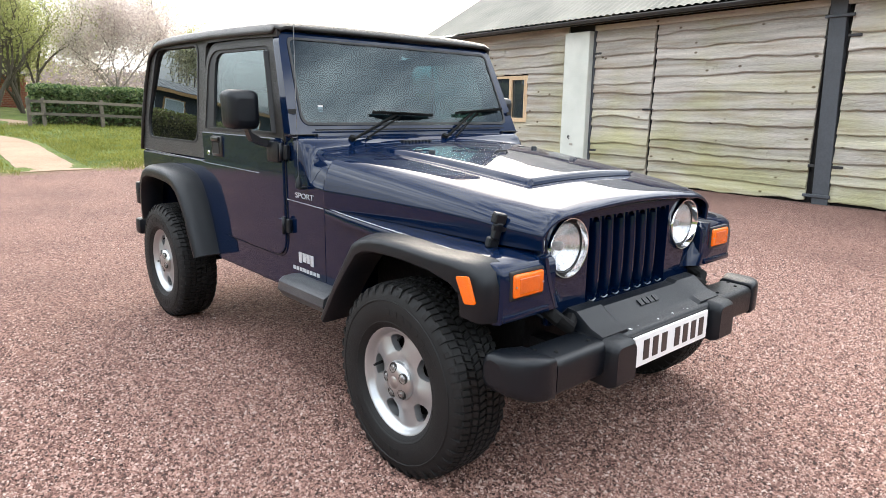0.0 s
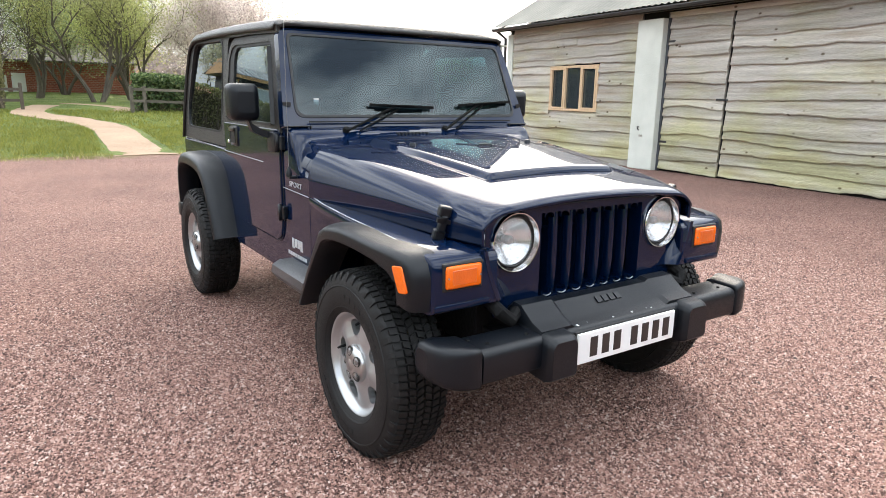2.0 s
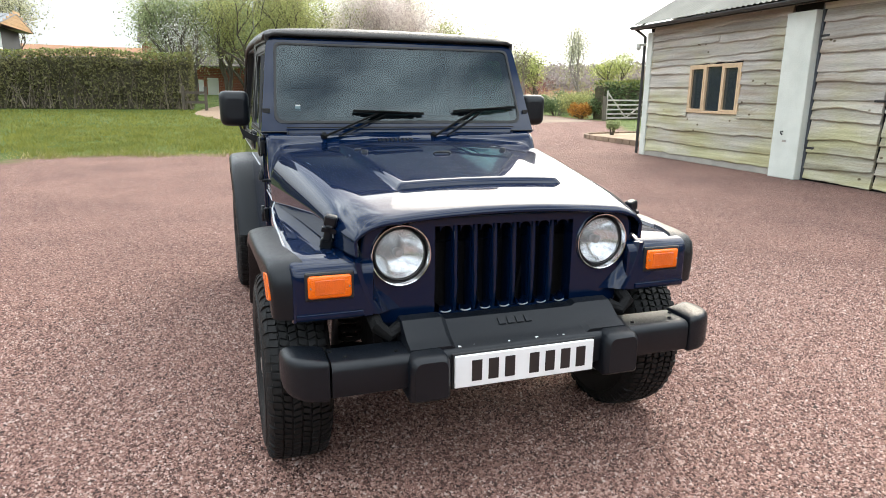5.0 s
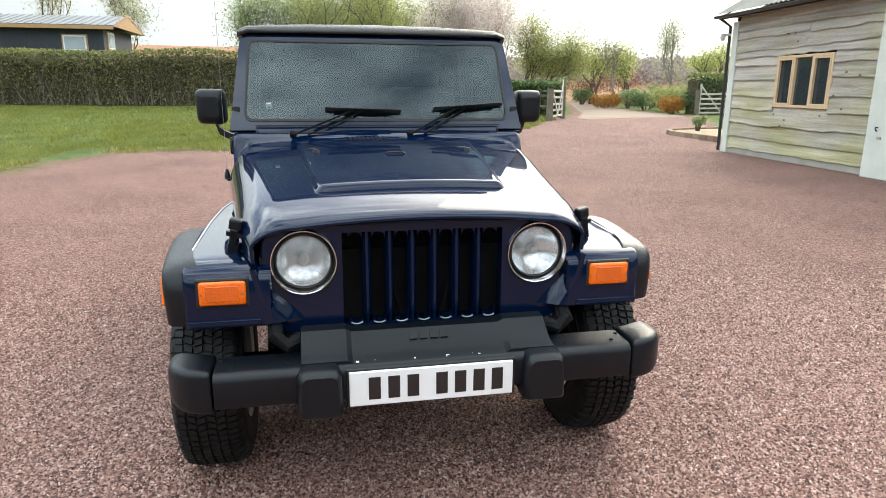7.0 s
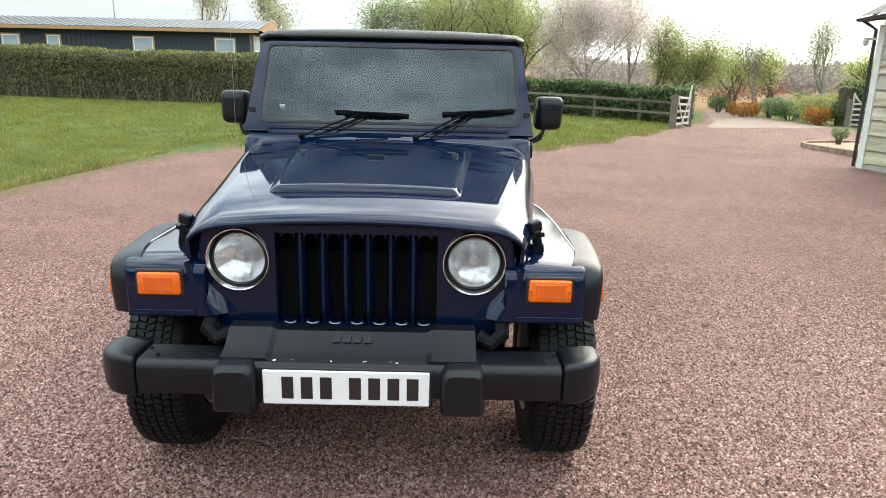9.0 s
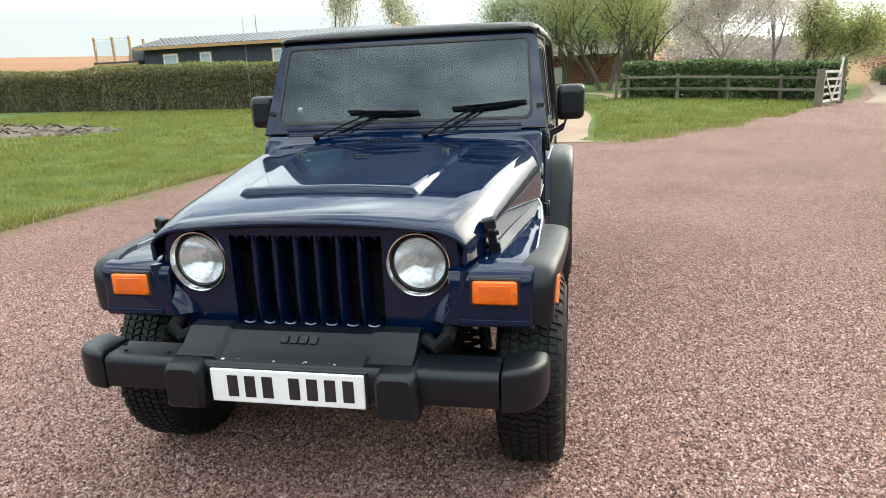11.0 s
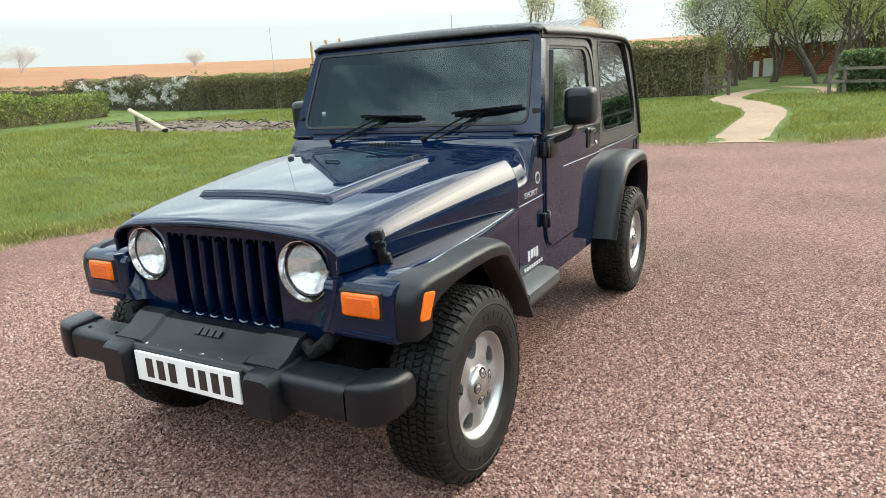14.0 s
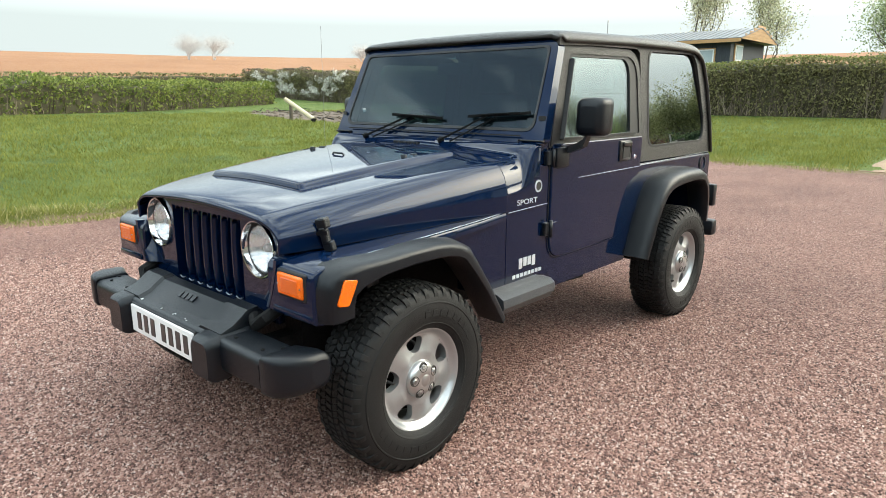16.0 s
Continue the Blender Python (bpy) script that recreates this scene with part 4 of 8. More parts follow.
# front wings
WING = [(-0.412, 0.648, 0.784, 0.485, 0.728), (-0.405, 0.642, 0.808, 0.480, 0.737), (-0.385, 0.640, 0.825, 0.480, 0.742), (-0.30, 0.650, 0.838, 0.495, 0.748), (-0.255, 0.73, 0.840, 0.50, 0.748),
        (-0.1, 0.80, 0.846, 0.535, 0.748), (0.2, 0.82, 0.858, 0.60, 0.744), (0.45, 0.83, 0.866, 0.645, 0.728), (0.638, 0.84, 0.870, 0.66, 0.7035)]
for s, nm in SIDES:
    rings = []
    for v, w0, w1, ui, uo in WING:
        r = 0.013
        rings.append([(s * ui, v, w0), (s * ui, v, w1), (s * (uo - r), v, w1), (s * (uo - r * 0.35), v, w1 - r * 0.25), (s * uo, v, w1 - r), (s * uo, v, w0)])
    b = loft(rings, cap0=True, cap1=True)
    bmesh.ops.recalc_face_normals(b, faces=b.faces)
    wing = part("wing", b, M_paint, car, smooth=True)
    part("side_panel", prism([(s * 0.684, v, w) for v, w in ((0.12, 0.83), (0.12, 0.850), (0.640, 0.866), (0.640, 0.46), (0.515, 0.46), (0.42, 0.585), (0.33, 0.70), (0.26, 0.79))], (s * 0.016, 0, 0)), M_paint, wing)
    # inner skirt sweeping down beside the grille
    rings = []
    for w, u0, k in ((0.825, 0.530, 0.4), (0.79, 0.522, 0.35), (0.755, 0.513, 0.3), (0.72, 0.500, 0.5), (0.69, 0.488, 0.8), (0.650, 0.470, 1.0)):
        rings.append([(s * (u0 + 0.012), -0.4135, w), (s * (u0 - 0.004), -0.4125, w), (s * (u0 - 0.004 - 0.014 * k), -0.404, w), (s * (u0 - 0.004 - 0.032 * k), -0.389, w), (s * (u0 - 0.004 - 0.058 * k), -0.377, w), (s * (u0 - 0.004 - 0.081 * k), -0.3725, w), (s * (u0 - 0.004 - 0.081 * k), -0.34, w), (s * (u0 + 0.012), -0.34, w)])
    b = loft(rings, cap0=True, cap1=True)
    bmesh.ops.recalc_face_normals(b, faces=b.faces)
    part("wing_skirt", b, M_paint, wing, smooth=True)
    # folded lip along the foot of the wing's face
    part("wing_lip", box(s * 0.515, -0.420, 0.648, s * 0.731, -0.395, 0.671, 0.006, 2), M_paint, wing, smooth=True)
    # turn lamp on its black base
    part("lamp_base", box(s * 0.546, -0.4165, 0.711, s * 0.702, -0.40, 0.804, 0.006, 2), M_seal, wing)
    tl = part("turn_lamp", box(s * 0.555, -0.426, 0.720, s * 0.693, -0.41, 0.795, 0.009, 3), M_amber, wing, "orange turn lamp lens", smooth=True)
    part("lens_block", box(s * 0.578, -0.4276, 0.733, s * 0.672, -0.421, 0.782, 0.002), M_amberdeep, tl)
    for du in (0.563, 0.685):
        part("screw", disc((s * du, -0.427, 0.757), (0, -1, 0), [(0, 0.001), (0.003, 0.001), (0.003, -0.002)], 10), M_steel, tl)
    # rubber bonnet latch
    b = box(-0.017, -0.012, 0.0, 0.017, 0.012, 0.03, 0.004)
    box(-0.012, -0.018, 0.025, 0.012, 0.004, 0.075, 0.006, 2, bm=b)
    box(-0.018, -0.016, 0.068, 0.018, 0.012, 0.10, 0.006, 2, bm=b)
    bar((-0.02, -0.012, 0.058), (0.02, -0.012, 0.058), 0.012, bm=b)
    part("bonnet_latch", b, M_plastic, car, "black rubber bonnet latch", m=pose(s * 0.606, -0.235, 0.838, 6, -s * 12, s * 12) @ Matrix.Scale(1.2, 4))


# wheel-arch flares: a rolled lip swept over each arch
def flare(name, s, path, hung):
    rings = []
    for i, (v, w, wid, uo) in enumerate(path):
        q0, q1 = path[max(0, i - 1)], path[min(len(path) - 1, i + 1)]
        n = Vector((-(q1[1] - q0[1]), q1[0] - q0[0])).normalized()
        # the front flare hangs from the wing's edge, a little below its top
        k = lerp_table(i, [(3, 0), (6, 1), (9, 1), (11, 0.2)]) if hung else 0.0
        us = 0.685 + 0.058 * k
        sec = [(us, 0.012 - 0.032 * k), (max(us + 0.015, uo - 0.055), 0.006 - 0.028 * k), (uo - 0.026, -0.001 - 0.026 * k), (uo - 0.010, -0.010 - 0.022 * k), (uo - 0.002, -0.024 - 0.016 * k), (uo, -0.04 - 0.008 * k), (uo, -wid + 0.006), (uo - 0.008, -wid), (0.70, -wid + 0.004)]
        rings.append([(s * u, v + n.x * d, w + n.y * d) for u, d in sec])
    b = loft(rings, cap0=True, cap1=True)
    bmesh.ops.recalc_face_normals(b, faces=b.faces)
    return part(name, b, M_plastic, car, "black moulded wheel-arch flare", smooth=True, sharp=50)


FRONT_ARCH = [(-0.392, 0.652, 0.10, 0.800), (-0.396, 0.70, 0.105, 0.802), (-0.396, 0.76, 0.115, 0.804), (-0.383, 0.805, 0.12, 0.806), (-0.350, 0.836, 0.12, 0.810), (-0.28, 0.854, 0.10, 0.816), (-0.18, 0.865, 0.085, 0.826), (-0.05, 0.874, 0.082, 0.834), (0.06, 0.876, 0.082, 0.838),
              (0.14, 0.868, 0.080, 0.838), (0.205, 0.846, 0.074, 0.838), (0.258, 0.808, 0.066, 0.838), (0.325, 0.722, 0.057, 0.836), (0.395, 0.630, 0.053, 0.834), (0.498, 0.472, 0.05, 0.832)]
for s, nm in SIDES:
    fl = flare("front_flare", s, FRONT_ARCH, True)
    pts = rounded([(-0.345, 0.796), (-0.293, 0.788), (-0.330, 0.706), (-0.372, 0.712)], 0.010, 3)
    part("side_marker", prism([(s * (0.7925 + (v + 0.372) * 0.124), v, w) for v, w in pts], (s * 0.016, 0, 0), bev=0.003), M_amber, fl, "orange side marker lens", smooth=True)
    flare("rear_flare", s, REAR_ARCH, False)
    # step moulding behind the front wheel
    b = loft([[(s * 0.69, v, 0.545), (s * 0.765, v, 0.545), (s * 0.80, v, 0.525), (s * 0.806, v, 0.49), (s * 0.78, v, 0.455), (s * 0.69, v, 0.445)] for v in (0.50, 0.88)] + [[(s * 0.69, 0.945, 0.53), (s * 0.745, 0.945, 0.525), (s * 0.765, 0.945, 0.51), (s * 0.77, 0.945, 0.49), (s * 0.75, 0.945, 0.465), (s * 0.69, 0.945, 0.455)]], cap0=True, cap1=True)
    bmesh.ops.recalc_face_normals(b, faces=b.faces)
    part("step_moulding", b, M_step, car, "grey plastic step moulding", smooth=True)

# ---- windscreen ----
scr = lambda u, w: (u, 0.872 + 0.430 * (w - 1.16), w)
outer = rounded([(-0.722, 1.150), (0.722, 1.150), (0.662, 1.612), (-0.662, 1.612)], [0.02, 0.02, 0.05, 0.05])
inner = rounded([(-0.656, 1.202), (0.656, 1.202), (0.628, 1.588), (-0.628, 1.588)], [0.05, 0.05, 0.03, 0.03])
inner2 = rounded([(-0.644, 1.214), (0.644, 1.214), (0.617, 1.578), (-0.617, 1.578)], [0.045, 0.045, 0.03, 0.03])
frame_ = part("windscreen_frame", ring_panel(outer, inner, scr, (0, 0.055, 0)), M_paint, car, smooth=True, sharp=30)
part("gasket", ring_panel(inner, inner2, lambda u, w: tuple(Vector(scr(u, w)) + Vector((0, -0.004, 0.001))), (0, 0.03, 0)), M_seal, frame_)
pane = part("windscreen", prism([scr(*p) for p in inner2], (0, 0.005, 0)), G_screen, frame_, "tinted windscreen glass")
pane.visible_shadow = False
for s, nm in SIDES:
    # hinge straps at the foot of the pillars, and pillar joints
    hs = part("screen_hinge", box(s * 0.60, 0.862, 1.160, s * 0.722, 0.885, 1.166, 0.002), M_seal, frame_)
    part("pillar_joint", bar((s * 0.672, 0.905, 1.262), (s * 0.706, 0.915, 1.262), 0.004, 0.02), M_seal, frame_)
    part("cowl_joint", bar((s * 0.592, 0.868, 1.085), (s * 0.592, 0.876, 1.165), 0.004, 0.03), M_seal, frame_)
    for du, w in ((0.615, 1.135), (0.645, 1.115)):
        part("bolt", disc((s * du, 0.846, w), (0, -1, 0.3), [(0, 0.004), (0.005, 0.004), (0.006, 0.0)], 8), M_seal, frame_)
part("frame_bar", bar((-0.6, 0.866, 1.183), (0.6, 0.866, 1.183), 0.004, 0.006), M_seal, frame_)
# wipers
for piv, a0, a1 in (((-0.427, 0.846, 1.132), (-0.27, 1.262), (0.10, 1.250)), ((0.137, 0.846, 1.132), (0.265, 1.262), (0.625, 1.285))):
    mid = Vector(scr((a0[0] * 0.62 + a1[0] * 0.38), (a0[1] + a1[1]) / 2 + 0.002)) + Vector((0, -0.03, 0))
    q0, q1 = Vector(scr(*a0)) + Vector((0, -0.02, 0)), Vector(scr(*a1)) + Vector((0, -0.02, 0))
    wp = part("wiper", bar(Vector(piv) + Vector((0, -0.025, 0.01)), mid, 0.012, 0.008), M_wiper, car, "black wiper resting on the windscreen")
    part("pivot", disc(piv, (0, -0.6, 0.8), [(0, 0.03), (0.012, 0.028), (0.016, 0.02), (0.018, 0.0)], 14), M_wiper, wp, smooth=True)
    b = bar(q0, q1, 0.007, 0.014)
    bar(q0.lerp(q1, 0.12) + Vector((0, -0.012, 0)), q0.lerp(q1, 0.88) + Vector((0, -0.012, 0)), 0.012, 0.006, bm=b)
    bar(q0.lerp(q1, 0.25) + Vector((0, -0.018, 0.004)), q0.lerp(q1, 0.7) + Vector((0, -0.018, 0.004)), 0.018, 0.006, bm=b)
    part("blade", b, M_wiper, wp)
    part("arm_spring", bar(Vector(piv) + Vector((0.07, -0.02, 0.01)), mid + Vector((0.03, 0.01, -0.012)), 0.006), M_wiper, wp)

# bonnet furniture
def bonnet_z(u, v):
    """Height of the bonnet's raised middle."""
    return lerp_table(v, BON_TOP) - 0.020 * (u / (lerp_table(v, BON_HALF) - 0.10)) ** 2 + panel_lift(u, v)


z0 = bonnet_z(0, 0.30)
b = tube([(-0.045, 0.305, z0 - 0.002), (-0.043, 0.300, z0 + 0.014), (-0.035, 0.298, z0 + 0.020), (0.025, 0.298, z0 + 0.020), (0.033, 0.300, z0 + 0.014), (0.035, 0.305, z0 - 0.002)], 0.0045, 8)
box(-0.058, 0.290, z0 - 0.004, -0.036, 0.325, z0 + 0.005, 0.002, bm=b)
box(0.026, 0.290, z0 - 0.004, 0.048, 0.325, z0 + 0.005, 0.002, bm=b)
part("footman_loop", b, M_plastic, bonnet, smooth=True)
for u, v in ((-0.325, 0.395), (0.325, 0.395)):
    z = bonnet_z(u, v) - 0.003
    part("bump_stop", disc((u, v, z), (0, 0, 1), [(0, 0.027), (0.011, 0.027), (0.014, 0.023), (0.015, 0.004), (0.02, 0)], 16), M_plastic, bonnet, smooth=True)
    z = bonnet_z(u, v + 0.12) - 0.004
    hc = part("hinge_cover", box(u - 0.045, v + 0.10, z, u + 0.045, v + 0.145, z + 0.013, 0.004, 2), M_paint, bonnet, smooth=True)
    part("washer_jet", box(u - 0.032, v + 0.062, z, u + 0.004, v + 0.082, z + 0.016, 0.004, 2), M_plastic, bonnet)

# ---- doors ----
for s, nm in SIDES:
    lower = rounded([(0.968, 1.145), (0.968, 0.60), (1.675, 0.607), (1.795, 0.70), (1.868, 0.90), (1.884, 1.145)], [0.02, 0.11, 0.10, 0.10, 0.12, 0.01], 6)
    grown = rounded([(0.961, 1.15), (0.961, 0.593), (1.679, 0.60), (1.802, 0.696), (1.875, 0.898), (1.891, 1.15)], [0.02, 0.115, 0.105, 0.10, 0.12, 0.01], 6)
    part("door_seal", prism([(s * 0.672, v, w) for v, w in grown], (s * 0.0305, 0, 0)), M_seal, body)
    part("sill_edge", tube([(s * 0.7015, v, w) for v, w in grown if w < 0.88], 0.0034, 6), M_paint, body, smooth=True)
    door = part("door", prism([(s * 0.665, v, w) for v, w in lower], (s * 0.047, 0, 0), bev=0.006), M_paint, car, "dark blue closed door", smooth=True)
    # upper frame and glass lean inward
    lean = lambda v, w: (s * (0.708 - 0.105 * (w - 1.14)), v, w)
    uo_ = rounded([(0.955, 1.135), (1.880, 1.135), (1.876, 1.592), (1.105, 1.580)], [0.005, 0.01, 0.15, 0.02], 8)
    us_ = rounded([(1.030, 1.160), (1.848, 1.160), (1.844, 1.566), (1.156, 1.555)], [0.01, 0.02, 0.125, 0.03], 8)
    ui_ = rounded([(1.045, 1.170), (1.752, 1.170), (1.768, 1.552), (1.172, 1.541)], [0.01, 0.02, 0.09, 0.03], 8)
    ug_ = rounded([(0.945, 1.13), (1.893, 1.13), (1.889, 1.606), (1.095, 1.594)], [0.005, 0.01, 0.16, 0.02], 8)
    part("door_frame", ring_panel(uo_, us_, lean, (-s * 0.035, 0, 0)), M_top, door, smooth=True)
    part("glass_run", ring_panel(us_, ui_, lambda v, w: tuple(Vector(lean(v, w)) + Vector((-s * 0.006, 0, 0))), (-s * 0.02, 0, 0)), M_seal, door)
    part("door_gap", ring_panel(ug_, uo_, lambda v, w: tuple(Vector(lean(v, w)) + Vector((-s * 0.004, 0, 0))), (-s * 0.02, 0, 0)), M_seal, body)
    gp = part("door_glass", prism([tuple(Vector(lean(v, w)) + Vector((-s * 0.014, 0, 0))) for v, w in ui_], (-s * 0.004, 0, 0)), G_side, door)
    gp.visible_shadow = False
    part("glass_seal", bar(lean(1.04, 1.163), lean(1.80, 1.163), 0.008, 0.012), M_seal, door)
    part("quarter_bar", bar(lean(1.045, 1.165), lean(1.168, 1.53), 0.03, 0.012), M_seal, door)
    # paddle handle in its surround, lock
    hd = part("door_handle", box(s * 0.708, 1.612, 1.02, s * 0.720, 1.745, 1.132, 0.01, 2), M_gloss, door, "black paddle door handle", smooth=True)
    part("handle_recess", box(s * 0.7195, 1.64, 1.035, s * 0.7215, 1.722, 1.10, 0.004), M_seal, hd)
    part("paddle", box(s * 0.719, 1.632, 1.100, s * 0.732, 1.728, 1.124, 0.006, 2), M_gloss, hd, smooth=True)
    part("lock", disc((s * 0.712, 1.80, 1.035), (s, 0, 0), [(0, 0.005), (0.010, 0.005), (0.013, 0.0)], 16), M_chrome, door, smooth=True)
    # hinges
    for w in (0.755, 1.085):
        hg = part("hinge", box(s * 0.70, 0.915, w - 0.032, s * 0.722, 0.952, w + 0.032, 0.004), M_plastic, car)
        part("hinge_pin", tube([(s * 0.724, 0.957, w - 0.04), (s * 0.724, 0.957, w + 0.04)], 0.009, 10), M_plastic, hg, smooth=True)
        part("hinge_leaf", box(s * 0.711, 0.965, w - 0.02, s * 0.717, 1.03 if w < 1 else 1.07, w + 0.026, 0.003), M_paint if w < 1 else M_plastic, door)
    # mirror: bracket, arm, housing, glass on the rear face
    br = part("mirror", box(s * 0.711, 0.985, 1.035, s * 0.728, 1.095, 1.128, 0.008, 2), M_plastic, door, "black door mirror on its arm", smooth=True)
    part("arm", loft([[(s * (x - 0.0), v - d, z - h), (s * x, v + d, z - h), (s * x, v + d, z + h), (s * x, v - d, z + h)] for x, v, z, d, h in ((0.715, 1.085, 1.112, 0.022, 0.016), (0.76, 1.10, 1.128, 0.022, 0.016), (0.795, 1.11, 1.148, 0.022, 0.018), (0.815, 1.115, 1.20, 0.022, 0.012))], cap0=True, cap1=True), M_plastic, br, smooth=True)
    rings = []
    for v, k in ((1.062, 0.55), (1.066, 0.80), (1.078, 0.93), (1.10, 1.0), (1.15, 1.0), (1.172, 0.97), (1.178, 0.92)):
        pts = rounded([(0.826 - 0.070 * k, 1.266 - 0.087 * k), (0.826 + 0.070 * k, 1.266 - 0.084 * k), (0.826 + 0.074 * k, 1.266 + 0.087 * k), (0.826 - 0.068 * k, 1.266 + 0.087 * k)], 0.034 * k, 5)
        rings.append([(s * u, v, w) for u, w in pts])
    b = loft(rings, cap0=True, cap1=True)
    bmesh.ops.recalc_face_normals(b, faces=b.faces)
    part("housing", b, M_plastic, br, smooth=True, sharp=50)
    part("mirror_glass", box(s * 0.775, 1.1785, 1.20, s * 0.882, 1.181, 1.335, 0.002), M_chrome, br)

# ---- hardtop ----
SIDE_TOP = [(1.894, 0.998), (2.945, 0.998), (2.918, 1.20), (2.862, 1.42), (2.80, 1.555), (2.74, 1.612), (2.66, 1.638), (2.45, 1.648), (1.855, 1.640), (1.855, 1.612), (1.888, 1.59), (1.894, 1.50)]
side_u = lambda w: 0.703 - 0.075 * (w - 1.0)
WIN_SHAPE = [(1.995, 1.085), (2.79, 1.085), (2.818, 1.20), (2.665, 1.618), (1.998, 1.604)]
WIN_ROUND = [0.07, 0.09, 0.10, 0.09, 0.07]


def grown_window(d):
    """The side window's rim, moved outwards by d."""
    c = Vector((2.40, 1.35))
    pts = []
    for p in WIN_SHAPE:
        q = Vector(p) - c
        pts.append((c.x + q.x + math.copysign(d, q.x), c.y + q.y + math.copysign(d, q.y)))
    return rounded(pts, WIN_ROUND, 7)


win, win_in = grown_window(0.0), grown_window(-0.012)
ROOF = [(1.066, 1.614, 0.655, 0.003), (1.066, 1.618, 0.657, 0.005), (1.076, 1.623, 0.659, 0.009), (1.10, 1.628, 0.661, 0.014), (1.14, 1.631, 0.661, 0.018), (1.4, 1.640, 0.662, 0.026), (1.8, 1.652, 0.662, 0.032), (2.2, 1.658, 0.662, 0.032), (2.45, 1.658, 0.662, 0.026),
        (2.60, 1.654, 0.661, 0.022), (2.68, 1.640, 0.660, 0.016), (2.75, 1.610, 0.660, 0.010), (2.81, 1.555, 0.661, 0.006), (2.872, 1.42, 0.671, 0.0), (2.928, 1.20, 0.688, 0.0), (2.955, 1.0, 0.700, 0.0)]
rings = []
for v, w, hw, cr in ROOF:
    low = 0.006 if v < 1.09 else 0.030
    pr = [(hw, w - low), (hw - 0.002, w - low * 0.5), (hw - 0.010, w - 0.001), (hw - 0.03, w + 0.006), (hw * 0.82, w + 0.006 + cr * 0.35), (hw * 0.5, w + 0.006 + cr * 0.8), (0, w + 0.006 + cr)]
    pr = pr + [(-u, z) for u, z in reversed(pr[:-1])]
    tail = v > 2.77
    rings.append([(u, v + ((z - w) if tail else 0), w - 0.006 if tail else z) for u, z in pr])
b = loft(rings, closed=False)
hardtop = part("hardtop", b, M_top, car, "black grained removable hardtop", smooth=True, sharp=60)
sol = hardtop.modifiers.new("thickness", "SOLIDIFY")
sol.thickness, sol.offset = 0.02, -1
for s, nm in SIDES:
    to3 = lambda v, w: (s * side_u(w), v, w)
    part("side_panel", ring_panel(SIDE_TOP, win, to3, (-s * 0.03, 0, 0)), M_top, hardtop, smooth=True, sharp=30)
    part("window_seal", ring_panel(win, win_in, lambda v, w: (s * (side_u(w) + 0.003), v, w), (-s * 0.02, 0, 0)), M_seal, hardtop)
    part("window_trim", ring_panel(grown_window(0.004), win, lambda v, w: (s * (side_u(w) + 0.0025), v, w), (-s * 0.006, 0, 0)), M_gloss, hardtop)
    qg = part("side_glass", prism([(s * (side_u(w) - 0.004 - 0.026 * max(0, w - 1.1)), v, w) for v, w in win_in], (-s * 0.005, 0, 0)), G_dark, hardtop, "lightly tinted side glass")
    qg.visible_shadow = False
    # roof rail over the door, and its pillar
    part("drip_rail", loft([[(s * 0.655, v, w - 0.035), (s * 0.668, v, w - 0.035), (s * 0.668, v, w), (s * 0.645, v, w + 0.004)] for v, w in ((1.06, 1.622), (1.4, 1.636), (1.84, 1.644))], cap0=True, cap1=True), M_top, hardtop)
    # pinstripe along door and flank
    part("pinstripe", bar((s * 0.7135, 1.205, 0.973), (s * 0.7135, 1.876, 0.979), 0.0015, 0.006, up=(s, 0, 0)), M_stripe, body)
    part("pinstripe", bar((s * 0.7015, 1.896, 0.980), (s * 0.7015, 2.94, 1.000), 0.0015, 0.006, up=(s, 0, 0)), M_stripe, body)
    part("pinstripe", bar((s * 0.7015, 0.652, 0.866), (s * 0.7015, 0.958, 0.874), 0.0015, 0.005, up=(s, 0, 0)), M_stripe, body)
    for p0, p1 in (((0.690, 0.636, 0.8705), (0.719, 0.45, 0.8668)), ((0.719, 0.45, 0.8668), (0.7345, 0.2, 0.8588)), ((0.7345, 0.2, 0.8588), (0.7385, -0.10, 0.8468)), ((0.7385, -0.10, 0.8468), (0.7385, -0.29, 0.8392))):
        part("pinstripe", bar((s * p0[0], *p0[1:]), (s * p1[0], *p1[1:]), 0.006, 0.0015), M_stripe, body)
    # silver bars on the bonnet crease stand in for its highlight line
    for v0, v1 in ((0.635, 0.52), (0.52, 0.40), (0.40, 0.20), (0.20, 0.0), (0.0, -0.13)):
        part("pinstripe", bar(*((s * (lerp_table(v, BON_HALF) - 0.0022), v, lerp_table(v, BON_CREASE) - 0.001) for v in (v0, v1)), 0.0025, 0.0055, up=(s, 0, 0)), M_stripe, bonnet)
    part("tail_lamp", box(s * 0.60, 2.957, 0.62, s * 0.752, 3.02, 0.77, 0.012, 2), M_plastic, car, smooth=True)


# ---- words and badges on the flanks ----
def word(text, size, material, parent, m, name="lettering"):
    cu = bpy.data.curves.new(name, "FONT")
    cu.body, cu.size, cu.extrude, cu.align_x = text, size, 0.0008, "LEFT"
    tmp = bpy.data.objects.new(name, cu)
    me_ = bpy.data.meshes.new_from_object(tmp)
    bpy.data.objects.remove(tmp)
    return obj(name, me_, material, parent, m=m)


